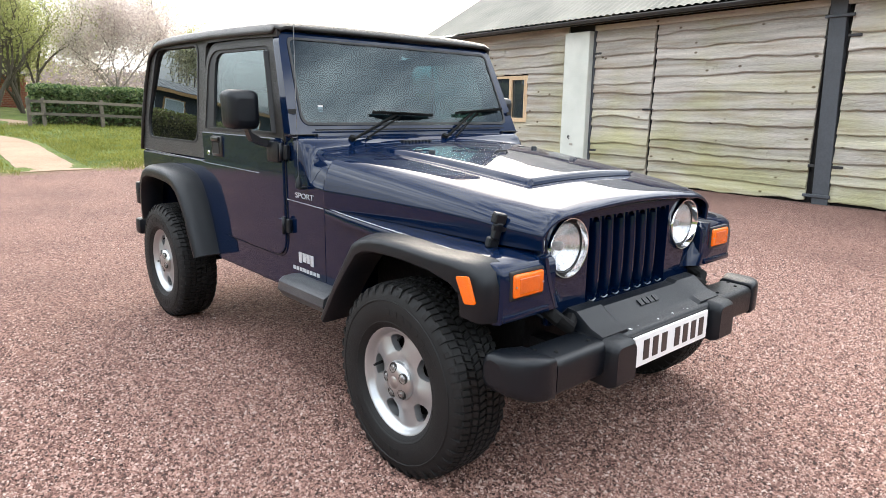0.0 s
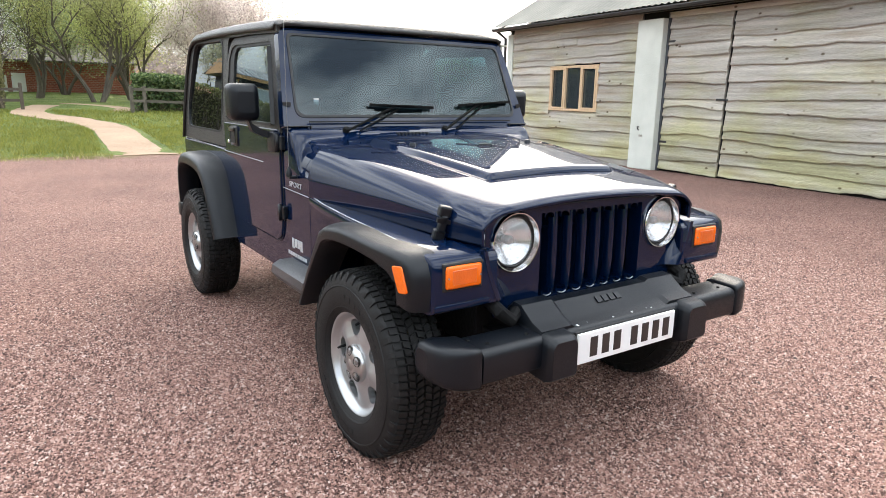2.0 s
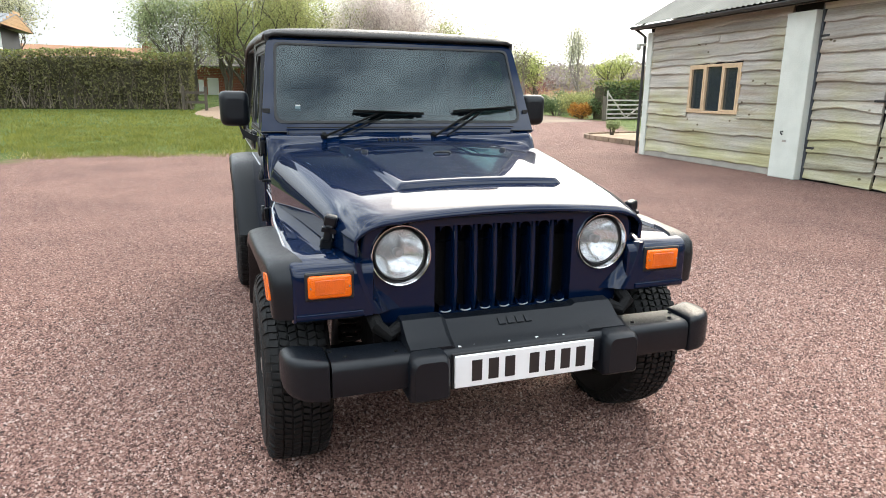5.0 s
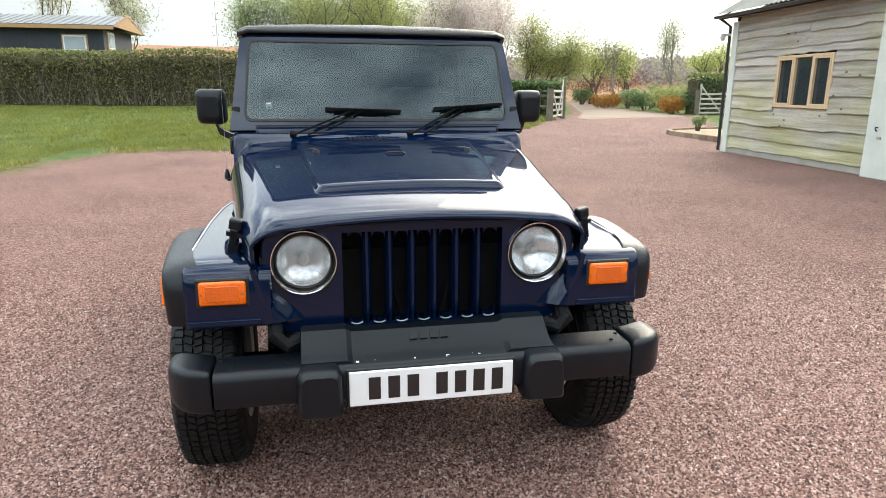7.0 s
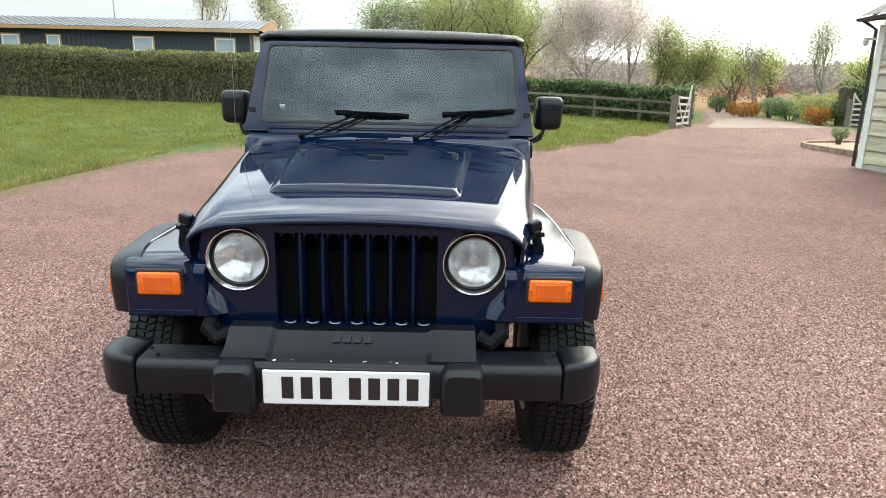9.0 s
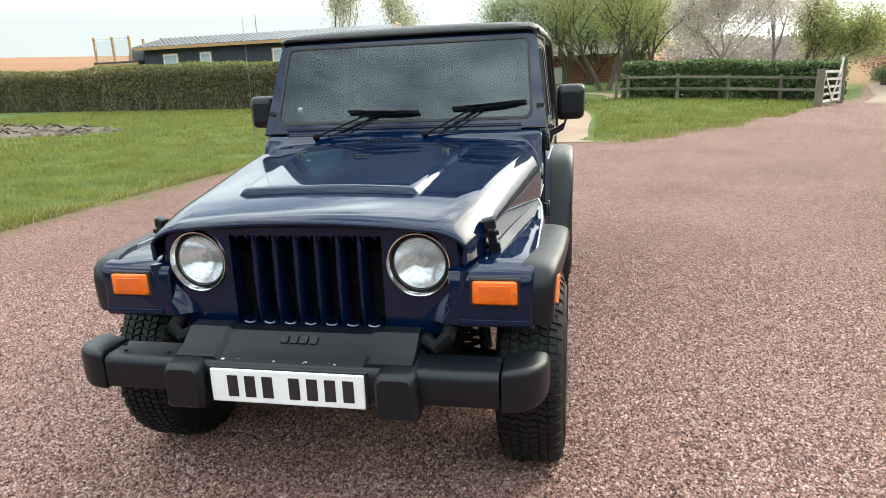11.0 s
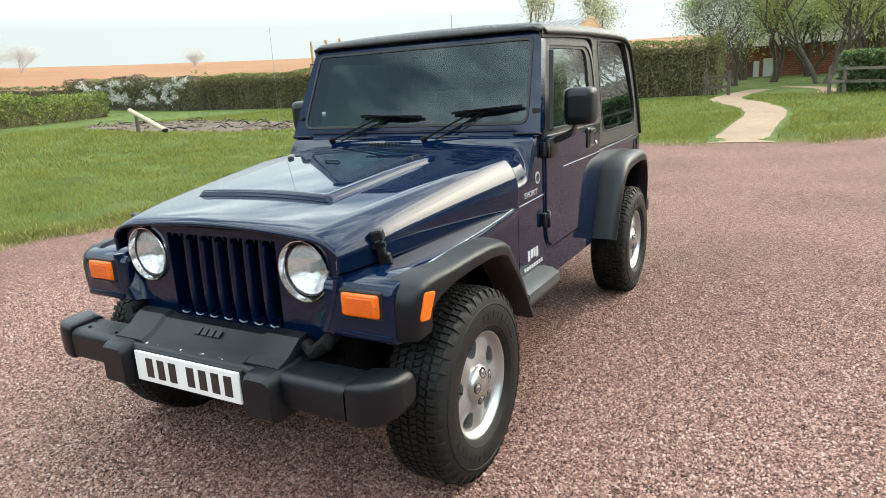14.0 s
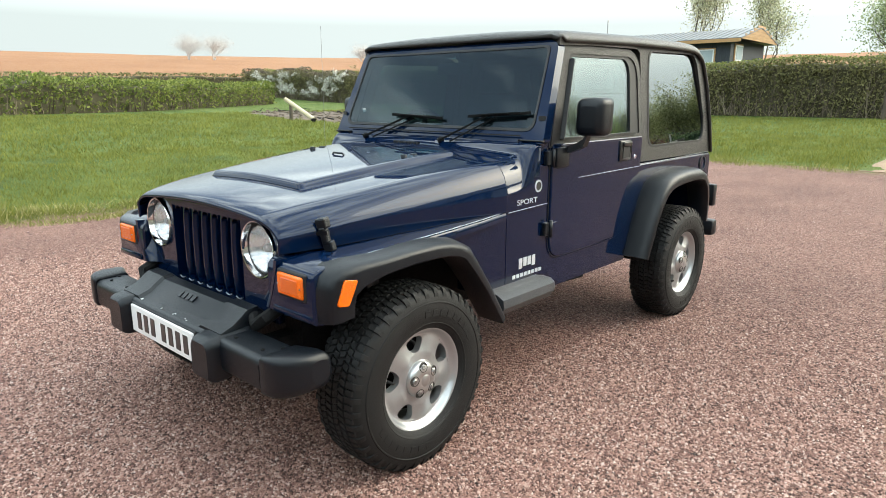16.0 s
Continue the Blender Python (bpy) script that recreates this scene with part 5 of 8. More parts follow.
for s, nm in SIDES:
    turn = Matrix(((0, 0, s, 0), (s, 0, 0, 0), (0, 1, 0, 0), (0, 0, 0, 1)))
    v0 = 0.715 if s > 0 else 0.885
    word("SPORT", 0.034, M_stripe, body, Matrix.Translation((s * 0.7012, v0, 0.890)) @ turn @ Matrix.Diagonal((1.55, 1, 1, 1)))
    # two lines of model badging, as plain bars
    b = bmesh.new()
    for k in range(4):
        v = 0.742 + k * 0.034 if s > 0 else 0.742 + k * 0.034
        box(s * 0.7005, v, 0.605 - (0.008 if k in (0, 3) else 0), s * 0.7022, v + 0.026, 0.645, 0.0, bm=b)
    part("badge", b, M_stripe, body, "silver maker's badge")
    b = bmesh.new()
    for k in range(8):
        v = 0.695 + k * 0.0295
        box(s * 0.7005, v, 0.558, s * 0.7022, v + 0.022, 0.575, 0.0, bm=b)
    part("badge", b, M_stripe, body, "silver model badge")
part("round_badge", disc((0.7005, 0.877, 0.962), (1, 0, 0), [(0, 0.003), (0.02, 0.003), (0.020, 0.0015), (0.024, 0.0015), (0.024, 0.003), (0.028, 0.003), (0.028, -0.001)], 28), M_stripe, body, smooth=True)
part("badge_face", disc((0.7005, 0.877, 0.962), (1, 0, 0), [(0, 0.0036), (0.009, 0.0036), (0.009, 0.0032), (0.0195, 0.0032), (0.0195, 0.002)], 20), M_seal, body)
part("fuel_filler", disc((0.700, 2.83, 0.925), (1, 0, 0), [(0.0, -0.02), (0.038, -0.02), (0.042, 0.006), (0.052, 0.006), (0.054, -0.001)], 28), M_plastic, body, smooth=True)
# aerial on the flank
ae = part("aerial", disc((-0.735, 0.79, 0.945), (0, 0, 1), [(0.014, 0.0), (0.014, 0.014), (0.010, 0.03), (0.004, 0.045)], 14), M_plastic, car, "thin whip aerial", smooth=True)
part("bracket", box(-0.736, 0.775, 0.935, -0.70, 0.805, 0.948, 0.003), M_plastic, ae)
part("whip", tube([(-0.735, 0.79, 0.985), (-0.735, 0.79, 1.74)], 0.0011, 6), M_steel, ae)

# ---- front bumper ----
prof = [(-0.552, 0.443), (-0.563, 0.449), (-0.568, 0.46), (-0.569, 0.53), (-0.565, 0.545), (-0.556, 0.554), (-0.54, 0.558), (-0.44, 0.560), (-0.43, 0.55), (-0.43, 0.46), (-0.44, 0.445)]
bumper = part("front_bumper", prism([(-0.649, v, w) for v, w in prof], (1.298, 0, 0)), M_plastic, car, "black moulded front bumper with end caps", smooth=True)
for s, nm in SIDES:
    rings = []
    for u, v0, v1, w0, w1, r in ((0.655, -0.566, -0.425, 0.446, 0.560, 0.014), (0.657, -0.571, -0.424, 0.440, 0.566, 0.018), (0.662, -0.574, -0.423, 0.437, 0.569, 0.020), (0.70, -0.572, -0.42, 0.438, 0.575, 0.024), (0.725, -0.565, -0.41, 0.439, 0.577, 0.028), (0.745, -0.553, -0.40, 0.442, 0.577, 0.031), (0.762, -0.537, -0.395, 0.446, 0.575, 0.034), (0.776, -0.516, -0.39, 0.452, 0.570, 0.036), (0.785, -0.492, -0.39, 0.461, 0.562, 0.036), (0.789, -0.468, -0.40, 0.474, 0.550, 0.030)):
        rings.append([(s * u, v, w) for v, w in rounded([(v0, w0), (v0, w1), (v1, w1), (v1, w0)], r, 4)])
    b = loft(rings, cap0=True, cap1=True)
    bmesh.ops.recalc_face_normals(b, faces=b.faces)
    cap = part("end_cap", b, M_plastic, bumper, smooth=True, sharp=50)
    # guards beside the plate
    rings = []
    for v, k in ((-0.44, 1.0), (-0.585, 1.0), (-0.602, 0.93), (-0.612, 0.80)):
        pts = rounded([(0.347 - 0.068 * k, 0.478 - 0.072 * k), (0.347 + 0.068 * k, 0.478 - 0.072 * k), (0.347 + 0.066 * k, 0.482 + 0.058 * k), (0.347 + 0.05 * k, 0.482 + 0.078 * k), (0.347 - 0.05 * k, 0.482 + 0.078 * k), (0.347 - 0.066 * k, 0.482 + 0.058 * k)], 0.012, 2)
        rings.append([(s * u, v, w + (0.012 if v > -0.5 else 0)) for u, w in pts])
    b = loft(rings, cap1=True)
    bmesh.ops.recalc_face_normals(b, faces=b.faces)
    part("bumper_guard", b, M_plastic, bumper, smooth=True, sharp=40)
    for du, v in ((0.44, -0.52), (0.60, -0.52), (0.64, -0.47)):
        part("bolt", disc((s * du, v, 0.559), (0, 0, 1), [(0, 0.004), (0.006, 0.004), (0.007, 0)], 8), M_dark, bumper)
    # round tow-hook bend between bumper and wing
    part("bracket", tube([(s * 0.40, -0.42, 0.60), (s * 0.44, -0.44, 0.585), (s * 0.475, -0.43, 0.61), (s * 0.48, -0.36, 0.64), (s * 0.47, -0.25, 0.64)], 0.024, 10), M_dark, bumper, smooth=True)
# sloping cover over the bumper, raised at both ends
b = loft([[(u, -0.548, 0.556 + d), (u, -0.53, 0.563 + d), (u, -0.500, 0.574 + d), (u, -0.440, 0.617 + d), (u, -0.40, 0.622 + d), (u, -0.36, 0.59), (u, -0.40, 0.545), (u, -0.548, 0.545)] for u, d in ((-0.402, 0.0), (-0.398, 0.010), (-0.262, 0.010), (-0.246, 0.0), (0.232, 0.0), (0.25, 0.010), (0.388, 0.010), (0.392, 0.0))], cap0=True, cap1=True)
bmesh.ops.recalc_face_normals(b, faces=b.faces)
cover = part("bumper_cover", b, M_plastic, bumper, smooth=True, sharp=25)
b = bmesh.new()
for k in range(4):
    p0 = Vector((-0.052 + k * 0.033, -0.478, 0.5925))
    bar(p0, p0 + Vector((0, 0.022, 0.0158)), 0.024, 0.006, bm=b, up=(0, -0.64, 0.77))
part("raised_badge", b, M_plastic, cover, "raised maker's badge")
# chips in the plastic that show pale
rnd = random.Random(5)
b = bmesh.new()
for k in range(9):
    u = rnd.uniform(-0.38, 0.3)
    box(u, -0.552 + rnd.uniform(0, 0.012), 0.5572, u + rnd.uniform(0.002, 0.009), -0.549 + rnd.uniform(0, 0.012), 0.5595, bm=b)
part("paint_chip", b, M_white, bumper)["kind"] = "stuff"
# number plate: white board, plain dark bars
plate = part("number_plate", box(-0.262, -0.582, 0.430, 0.246, -0.572, 0.541, 0.004, 2), M_white, bumper, "white number plate with dark bars")
for k in range(7):
    u = (-0.206 + k * 0.0585) if k < 3 else (-0.206 + k * 0.0585 + 0.030)
    part("plate_bar", box(u + 0.002, -0.5838, 0.450, u + 0.038, -0.5815, 0.522, 0.001), M_gloss, plate)
b = box(-0.270, -0.573, 0.424, 0.254, -0.566, 0.548, 0.003)
part("plate_backing", b, M_seal, plate)

# ---- wheels ----
TYRE_R, RIM_R = 0.352, 0.199


def tyre_mesh():
    pr = [(0.194, 0.094), (0.204, 0.104), (0.222, 0.112), (0.252, 0.116), (0.284, 0.1148), (0.308, 0.110), (0.324, 0.103), (0.3345, 0.094), (0.3395, 0.084), (0.3425, 0.05), (0.343, 0.0)]
    pr = pr + [(r, -x) for r, x in reversed(pr[:-1])]
    b = disc((0, 0, 0), (1, 0, 0), [(r, x) for r, x in pr], 72)
    # raised rings on the sidewall
    for x in (1, -1):
        disc((0, 0, 0), (1, 0, 0), [(0.211, x * 0.1065), (0.213, x * 0.1095), (0.218, x * 0.1115), (0.220, x * 0.1105)], 72, bm=b)
        disc((0, 0, 0), (1, 0, 0), [(0.290, x * 0.1135), (0.292, x * 0.1158), (0.296, x * 0.1152), (0.298, x * 0.1118)], 72, bm=b)
    # raised band of letters, as plain blocks
    for base in (20, 200):
        for k in range(8):
            an = radians(base + k * 9)
            for rr in (0.256,):
                o = Vector((0, math.cos(an), math.sin(an)))
                t_ = Vector((0, -math.sin(an), math.cos(an)))
                p = o * rr
                vs = []
                for dx in (0.113, 0.1172):
                    for dr, dt in ((-0.011, -0.012), (-0.011, 0.012), (0.011, 0.012), (0.011, -0.012)):
                        vs.append(b.verts.new(Vector((dx, 0, 0)) + p + o * dr + t_ * dt))
                b.faces.new(vs[4:])
                for q in range(4):
                    b.faces.new((vs[q], vs[(q + 1) % 4], vs[4 + (q + 1) % 4], vs[4 + q]))
    bmesh.ops.recalc_face_normals(b, faces=b.faces)
    me_ = bpy.data.meshes.new("tyre")
    for f in b.faces:
        f.smooth = True
    for ed in b.edges:
        if len(ed.link_faces) == 2 and ed.calc_face_angle(0) > radians(35):
            ed.smooth = False
    b.to_mesh(me_)
    b.free()
    me_.materials.append(M_rubber)
    return me_


def tread_mesh():
    """All-terrain blocks: interlocking rows round the tread, long lugs on the shoulders."""
    b = bmesh.new()
    R0, R1, N = 0.337, TYRE_R, 42

    def block(quad, r0s=R0, r1s=R1, cen=0.86):
        cx, ca = sum(q[0] for q in quad) / 4, sum(q[1] for q in quad) / 4
        lo, hi = [], []
        for x, an in quad:
            lo.append(b.verts.new((x, math.cos(an) * r0s, math.sin(an) * r0s)))
        for x, an in quad:
            xx, aa = cx + (x - cx) * cen, ca + (an - ca) * cen
            rr = r1s - 0.008 * max(0, abs(xx) - 0.070) / 0.025
            hi.append(b.verts.new((xx, math.cos(aa) * rr, math.sin(aa) * rr)))
        b.faces.new(hi)
        for q in range(4):
            b.faces.new((lo[q], lo[(q + 1) % 4], hi[(q + 1) % 4], hi[q]))

    st = math.tau / N
    for k in range(N):
        a0 = k * st
        for row, (x0, x1, sh, sk) in enumerate(((-0.060, -0.033, 0.0, 1.0), (-0.029, -0.002, 0.30, -1.0), (0.002, 0.029, 0.05, 1.0), (0.033, 0.060, 0.35, -1.0))):
            o = a0 + sh * st
            for h in (0, 0.5):
                oo = o + h * st
                block([(x0, oo + sk * st * 0.17), (x1, oo), (x1, oo + st * 0.39), (x0, oo + st * 0.39 + sk * st * 0.17)])
        for x in (-1, 1):
            o = a0 + (0.25 if x > 0 else 0.0) * st
            block([(x * 0.063, o), (x * 0.095, o + 0.08 * st), (x * 0.095, o + 0.50 * st), (x * 0.063, o + 0.42 * st)], 0.334, TYRE_R - 0.001, 0.9)
            o += 0.5 * st
            block([(x * 0.065, o + 0.02 * st), (x * 0.092, o + 0.08 * st), (x * 0.092, o + 0.44 * st), (x * 0.065, o + 0.38 * st)], 0.334, TYRE_R - 0.002, 0.9)
            # lug carried down over the shoulder
            an0, an1 = a0 + (0.25 if x > 0 else 0.0) * st + 0.08 * st, a0 + (0.25 if x > 0 else 0.0) * st + 0.48 * st
            top_ = [(0.0935, 0.3455), (0.1015, 0.337), (0.1065, 0.325), (0.1085, 0.314)]
            low_ = [(0.088, 0.336), (0.094, 0.331), (0.100, 0.322), (0.106, 0.312)]
            rows_ = []
            for an in (an0, an1):
                rows_.append([b.verts.new((x * xx, math.cos(an) * rr, math.sin(an) * rr)) for xx, rr in low_])
                am = an0 + (an - an0) * 0.9 + (an1 - an0) * 0.05
                rows_.append([b.verts.new((x * xx, math.cos(am) * rr, math.sin(am) * rr)) for xx, rr in top_])
            for r0, r1 in ((rows_[0], rows_[1]), (rows_[1], rows_[3]), (rows_[3], rows_[2])):
                for q in range(3):
                    b.faces.new((r0[q], r0[q + 1], r1[q + 1], r1[q]))
    bmesh.ops.recalc_face_normals(b, faces=b.faces)
    me_ = bpy.data.meshes.new("tread")
    b.to_mesh(me_)
    b.free()
    me_.materials.append(M_rubber)
    return me_


def rim_mesh():
    """Five-spoke cast face with rounded openings, lip and barrel. Axis along x, outwards positive."""
    b = bmesh.new()
    HOLE = [(0.103, 0.0), (0.105, 6.0), (0.110, 9.5), (0.118, 12.2), (0.130, 14.6), (0.144, 15.8), (0.154, 15.0), (0.160, 11.8), (0.1635, 6.5), (0.165, 0.0)]
    radii = [0.060, 0.072, 0.084, 0.096] + [h[0] for h in HOLE] + [0.169, 0.174, 0.179, 0.184, 0.188, 0.192, 0.196, RIM_R]
    HEIGHT = [(0.06, 0.076), (0.075, 0.076), (0.095, 0.072), (0.12, 0.067), (0.145, 0.064), (0.16, 0.064), (0.169, 0.066), (0.174, 0.070), (0.179, 0.077), (0.184, 0.085), (0.188, 0.0905), (0.192, 0.0935), (0.196, 0.0945), (0.199, 0.0935)]
    cols = 12

    def angle(r, j):
        h = lerp_table(r, HOLE) if 0.103 <= r <= 0.165 else 0.0
        # columns 4 to 8 span the opening
        base = [-36, -30, -25, -20.5, -1, -0.5, 0, 0.5, 1, 20.5, 25, 30]
        if 4 <= j <= 8:
            wide = max(h, 0.0)
            f = (j - 6) / 2
            if 0.103 <= r <= 0.165:
                return f * (wide if 0.103 < r < 0.165 else 0.01)
            return f * 8.0
        return base[j]

    grid = []
    for r in radii:
        row = []
        for sct in range(5):
            for j in range(cols):
                an = radians(sct * 72 + 90 + angle(r, j))
                # spokes swell between the openings
                off_ = abs(angle(r, j)) if abs(angle(r, j)) > 1.01 else 0
                hh = lerp_table(r, HEIGHT) + 0.011 * lerp_table(off_, [(14, 0), (20.5, 0.35), (30, 0.9), (36, 1)]) * lerp_table(r, [(0.075, 0), (0.10, 1), (0.150, 0.9), (0.178, 0)])
                row.append(b.verts.new((hh, math.cos(an) * r, math.sin(an) * r)))
        grid.append(row)
    n = 5 * cols
    hole_r = [i for i, r in enumerate(radii) if 0.1029 <= r <= 0.1651]
    for i in range(len(radii) - 1):
        for k in range(n):
            j = k % cols
            if i in hole_r[:-1] and 4 <= j < 8:
                continue
            b.faces.new((grid[i][k], grid[i][(k + 1) % n], grid[i + 1][(k + 1) % n], grid[i + 1][k]))
    bmesh.ops.remove_doubles(b, verts=b.verts, dist=0.0005)
    # walls of the openings
    rimedges = [e_ for e_ in b.edges if len(e_.link_faces) == 1 and 0.10 < math.hypot(e_.verts[0].co.y, e_.verts[0].co.z) < 0.167 and 0.10 < math.hypot(e_.verts[1].co.y, e_.verts[1].co.z) < 0.167]
    ext = bmesh.ops.extrude_edge_only(b, edges=rimedges)["geom"]
    for q in ext:
        if isinstance(q, bmesh.types.BMVert):
            q.co.x -= 0.028
    # lip and barrel
    disc((0, 0, 0), (1, 0, 0), [(RIM_R, 0.0935), (0.204, 0.091), (0.205, 0.084), (0.194, 0.074), (0.188, 0.05), (0.182, -0.10), (0.196, -0.11)], 60, bm=b)
    bmesh.ops.recalc_face_normals(b, faces=b.faces)
    for f in b.faces:
        f.smooth = True
    for ed in b.edges:
        if len(ed.link_faces) == 2 and ed.calc_face_angle(0) > radians(40):
            ed.smooth = False
    me_ = bpy.data.meshes.new("rim")
    b.to_mesh(me_)
    b.free()
    me_.materials.append(M_alloy)
    return me_


def cap_mesh():
    b = disc((0, 0, 0), (1, 0, 0), [(0, 0.108), (0.020, 0.1072), (0.022, 0.1055), (0.025, 0.1055), (0.027, 0.1064), (0.050, 0.1015), (0.062, 0.095), (0.069, 0.087), (0.072, 0.076), (0.0725, 0.064)], 40)
    bmesh.ops.recalc_face_normals(b, faces=b.faces)
    me_ = bpy.data.meshes.new("hub_cap")
    for f in b.faces:
        f.smooth = True
    b.to_mesh(me_)
    b.free()
    me_.materials.append(M_capmetal)
    return me_


def nut_mesh():
    b = disc((0.0, 0, 0), (1, 0, 0), [(0.0105, 0.0), (0.0105, 0.006), (0.007, 0.008), (0, 0.008)], 6)
    bmesh.ops.recalc_face_normals(b, faces=b.faces)
    me_ = bpy.data.meshes.new("wheel_nut")
    b.to_mesh(me_)
    b.free()
    me_.materials.append(M_steel)
    return me_


def recess_shade_mesh():
    b = disc((0.0, 0, 0), (1, 0, 0), [(0.0195, 0.001), (0.0185, 0.0035), (0.0172, 0.0035), (0.0160, 0.0005), (0, 0.0005)], 18)
    bmesh.ops.recalc_face_normals(b, faces=b.faces)
    me_ = bpy.data.meshes.new("nut_recess_shade")
    b.to_mesh(me_)
    b.free()
    me_.materials.append(M_recess_shade)
    return me_


M_capmetal = mat("bright_cap_metal", (0.50, 0.50, 0.50), 0.3, 0.9, var=0.08, scale=9, rvar=0.05)
# shade of the nut recesses, painted as dark discs on the cap
M_recess_shade = mat("painted_recess_shade", (0.035, 0.033, 0.031), 0.5, 0.2, var=0.3, scale=40)
ME_TYRE, ME_TREAD, ME_RIM, ME_CAP, ME_NUT, ME_REC = tyre_mesh(), tread_mesh(), rim_mesh(), cap_mesh(), nut_mesh(), recess_shade_mesh()
b = disc((0, 0, 0), (1, 0, 0), [(0, 0.01), (0.14, 0.01), (0.145, 0.0), (0.145, -0.02), (0, -0.02)], 32)
ME_DISC = bpy.data.meshes.new("brake_disc")
b.to_mesh(ME_DISC)
b.free()
ME_DISC.materials.append(M_dark)
for (s, nm), v, spin in ((SIDES[0], 0.008, 7), (SIDES[1], 0.008, 12), (SIDES[0], 2.365, 65), (SIDES[1], 2.365, 30)):
    m = Matrix.Translation((s * 0.716, v, 0.343)) @ Matrix.Rotation(0 if s > 0 else math.pi, 4, "Z") @ Matrix.Rotation(radians(spin), 4, "X")
    wheel = obj("wheel", ME_RIM, None, car, m=m)
    wheel["label"] = "silver five-spoke alloy wheel with all-terrain tyre"
    ty = obj("tyre", ME_TYRE, None, wheel)
    obj("tread", ME_TREAD, None, wheel)
    obj("hub_cap", ME_CAP, None, wheel)
    obj("brake_disc", ME_DISC, None, wheel)
    va = radians(90 + 72)
    part("valve", tube([(0.045, 0.150 * math.cos(va), 0.150 * math.sin(va)), (0.075, 0.146 * math.cos(va), 0.146 * math.sin(va)), (0.088, 0.142 * math.cos(va), 0.142 * math.sin(va))], [0.0055, 0.0050, 0.0045], 8), M_seal, wheel, "black rubber tyre valve", smooth=True)
    for k in range(5):
        an = radians(72 * k + 18)
        obj("nut_recess_shade", ME_REC, None, wheel, m=Matrix.Translation((0.0985, 0.0515 * math.cos(an), 0.0515 * math.sin(an))) @ Matrix.Rotation(an, 4, 'X') @ Matrix.Rotation(radians(14), 4, 'Z'))
        obj("wheel_nut", ME_NUT, None, wheel, m=Matrix.Translation((0.0965, 0.0515 * math.cos(an), 0.0515 * math.sin(an))) @ Matrix.Rotation(an, 4, 'X') @ Matrix.Rotation(radians(14), 4, 'Z'))
    part("valve", tube([(0.040, 0.0, 0.150), (0.066, 0.0, 0.140)], 0.005, 8), M_seal, wheel)

# ---- underside ----
under = part("chassis", box(-0.42, -0.43, 0.40, -0.34, 2.90, 0.50), M_dark, car, "black ladder frame and axles")
part("rail", box(0.34, -0.43, 0.40, 0.42, 2.90, 0.50), M_dark, under)
part("engine_bay", box(-0.45, -0.26, 0.42, 0.45, 0.60, 0.84), M_dark, under)
part("gearbox", box(-0.2, 0.5, 0.30, 0.2, 1.3, 0.46, 0.03), M_dark, under)
part("skid_plate", loft([[(-0.46, v, w), (0.46, v, w), (0.46, v, 0.46), (-0.46, v, 0.46)] for v, w in ((1.30, 0.44), (1.38, 0.33), (1.74, 0.31), (1.84, 0.42))], cap0=True, cap1=True), M_dark, under)
part("fuel_tank", box(-0.34, 2.45, 0.34, 0.34, 2.88, 0.46, 0.03), M_dark, under)
part("silencer", tube([(-0.25, 1.75, 0.38), (-0.25, 2.15, 0.38)], 0.085, 12), M_dark, under, smooth=True)
part("exhaust_pipe", tube([(-0.25, 0.6, 0.36), (-0.25, 1.75, 0.38)], 0.03, 8), M_steel, under, smooth=True)
for v in (0.008, 2.365):
    ax = part("axle", tube([(-0.66, v, 0.345), (0.66, v, 0.345)], 0.042, 10), M_dark, under, smooth=True)
    part("differential", disc((0.18, v, 0.345), (0, 1, 0), [(0, -0.13), (0.08, -0.12), (0.13, 0), (0.08, 0.12), (0, 0.13)], 16), M_dark, under, smooth=True)
    for s, nm in SIDES:
        part("spring", tube([(s * 0.47 + 0.05 * math.cos(q), v + 0.05 * math.sin(q), 0.36 + q * 0.006) for q in [i_ * 0.5 for i_ in range(80)]], 0.009, 6), M_dark, under, smooth=True)
        part("damper", tube([(s * 0.52, v + 0.08, 0.36), (s * 0.50, v + 0.02, 0.72)], 0.025, 8), M_steel, under, smooth=True)
for s, nm in SIDES:
    part("wheel_house", prism([(s * 0.44, x, z) for x, z in ((-0.34, 0.62), (-0.25, 0.80), (0.0, 0.845), (0.40, 0.84), (0.60, 0.60), (0.60, 0.45))], (s * 0.02, 0, 0)), M_dark, under)
part("track_rod", tube([(-0.6, -0.12, 0.34), (0.6, -0.12, 0.34)], 0.016, 8), M_steel, under, smooth=True)
part("rear_bumper", box(-0.765, 2.957, 0.41, 0.765, 3.05, 0.52, 0.02, 2), M_plastic, car, smooth=True)

# ---- cabin ----
dash = part("dashboard", loft([[(-0.64, v, w), (0.64, v, w), (0.64, v, w - 0.1), (-0.64, v, w - 0.1)] for v, w in ((0.93, 1.14), (1.0, 1.165), (1.12, 1.155), (1.18, 1.10), (1.19, 0.995))], cap0=True, cap1=True), M_trim, car, smooth=True)
sw = part("steering_wheel", bmesh.new(), M_trim, car)
b = bmesh.new()
cw_ = Vector((-0.36, 1.30, 1.12))
ax_ = Vector((0, 0.85, 0.45)).normalized()
x_ = Vector((1, 0, 0))
y_ = ax_.cross(x_)
tube([cw_ + (x_ * math.cos(q * math.tau / 32) + y_ * math.sin(q * math.tau / 32)) * 0.185 for q in range(33)], 0.014, 8, bm=b, caps=False)
for q in (0.05, 0.45, 0.75):
    bar(cw_, cw_ + (x_ * math.cos(q * math.tau) + y_ * math.sin(q * math.tau)) * 0.18, 0.03, 0.012, bm=b)
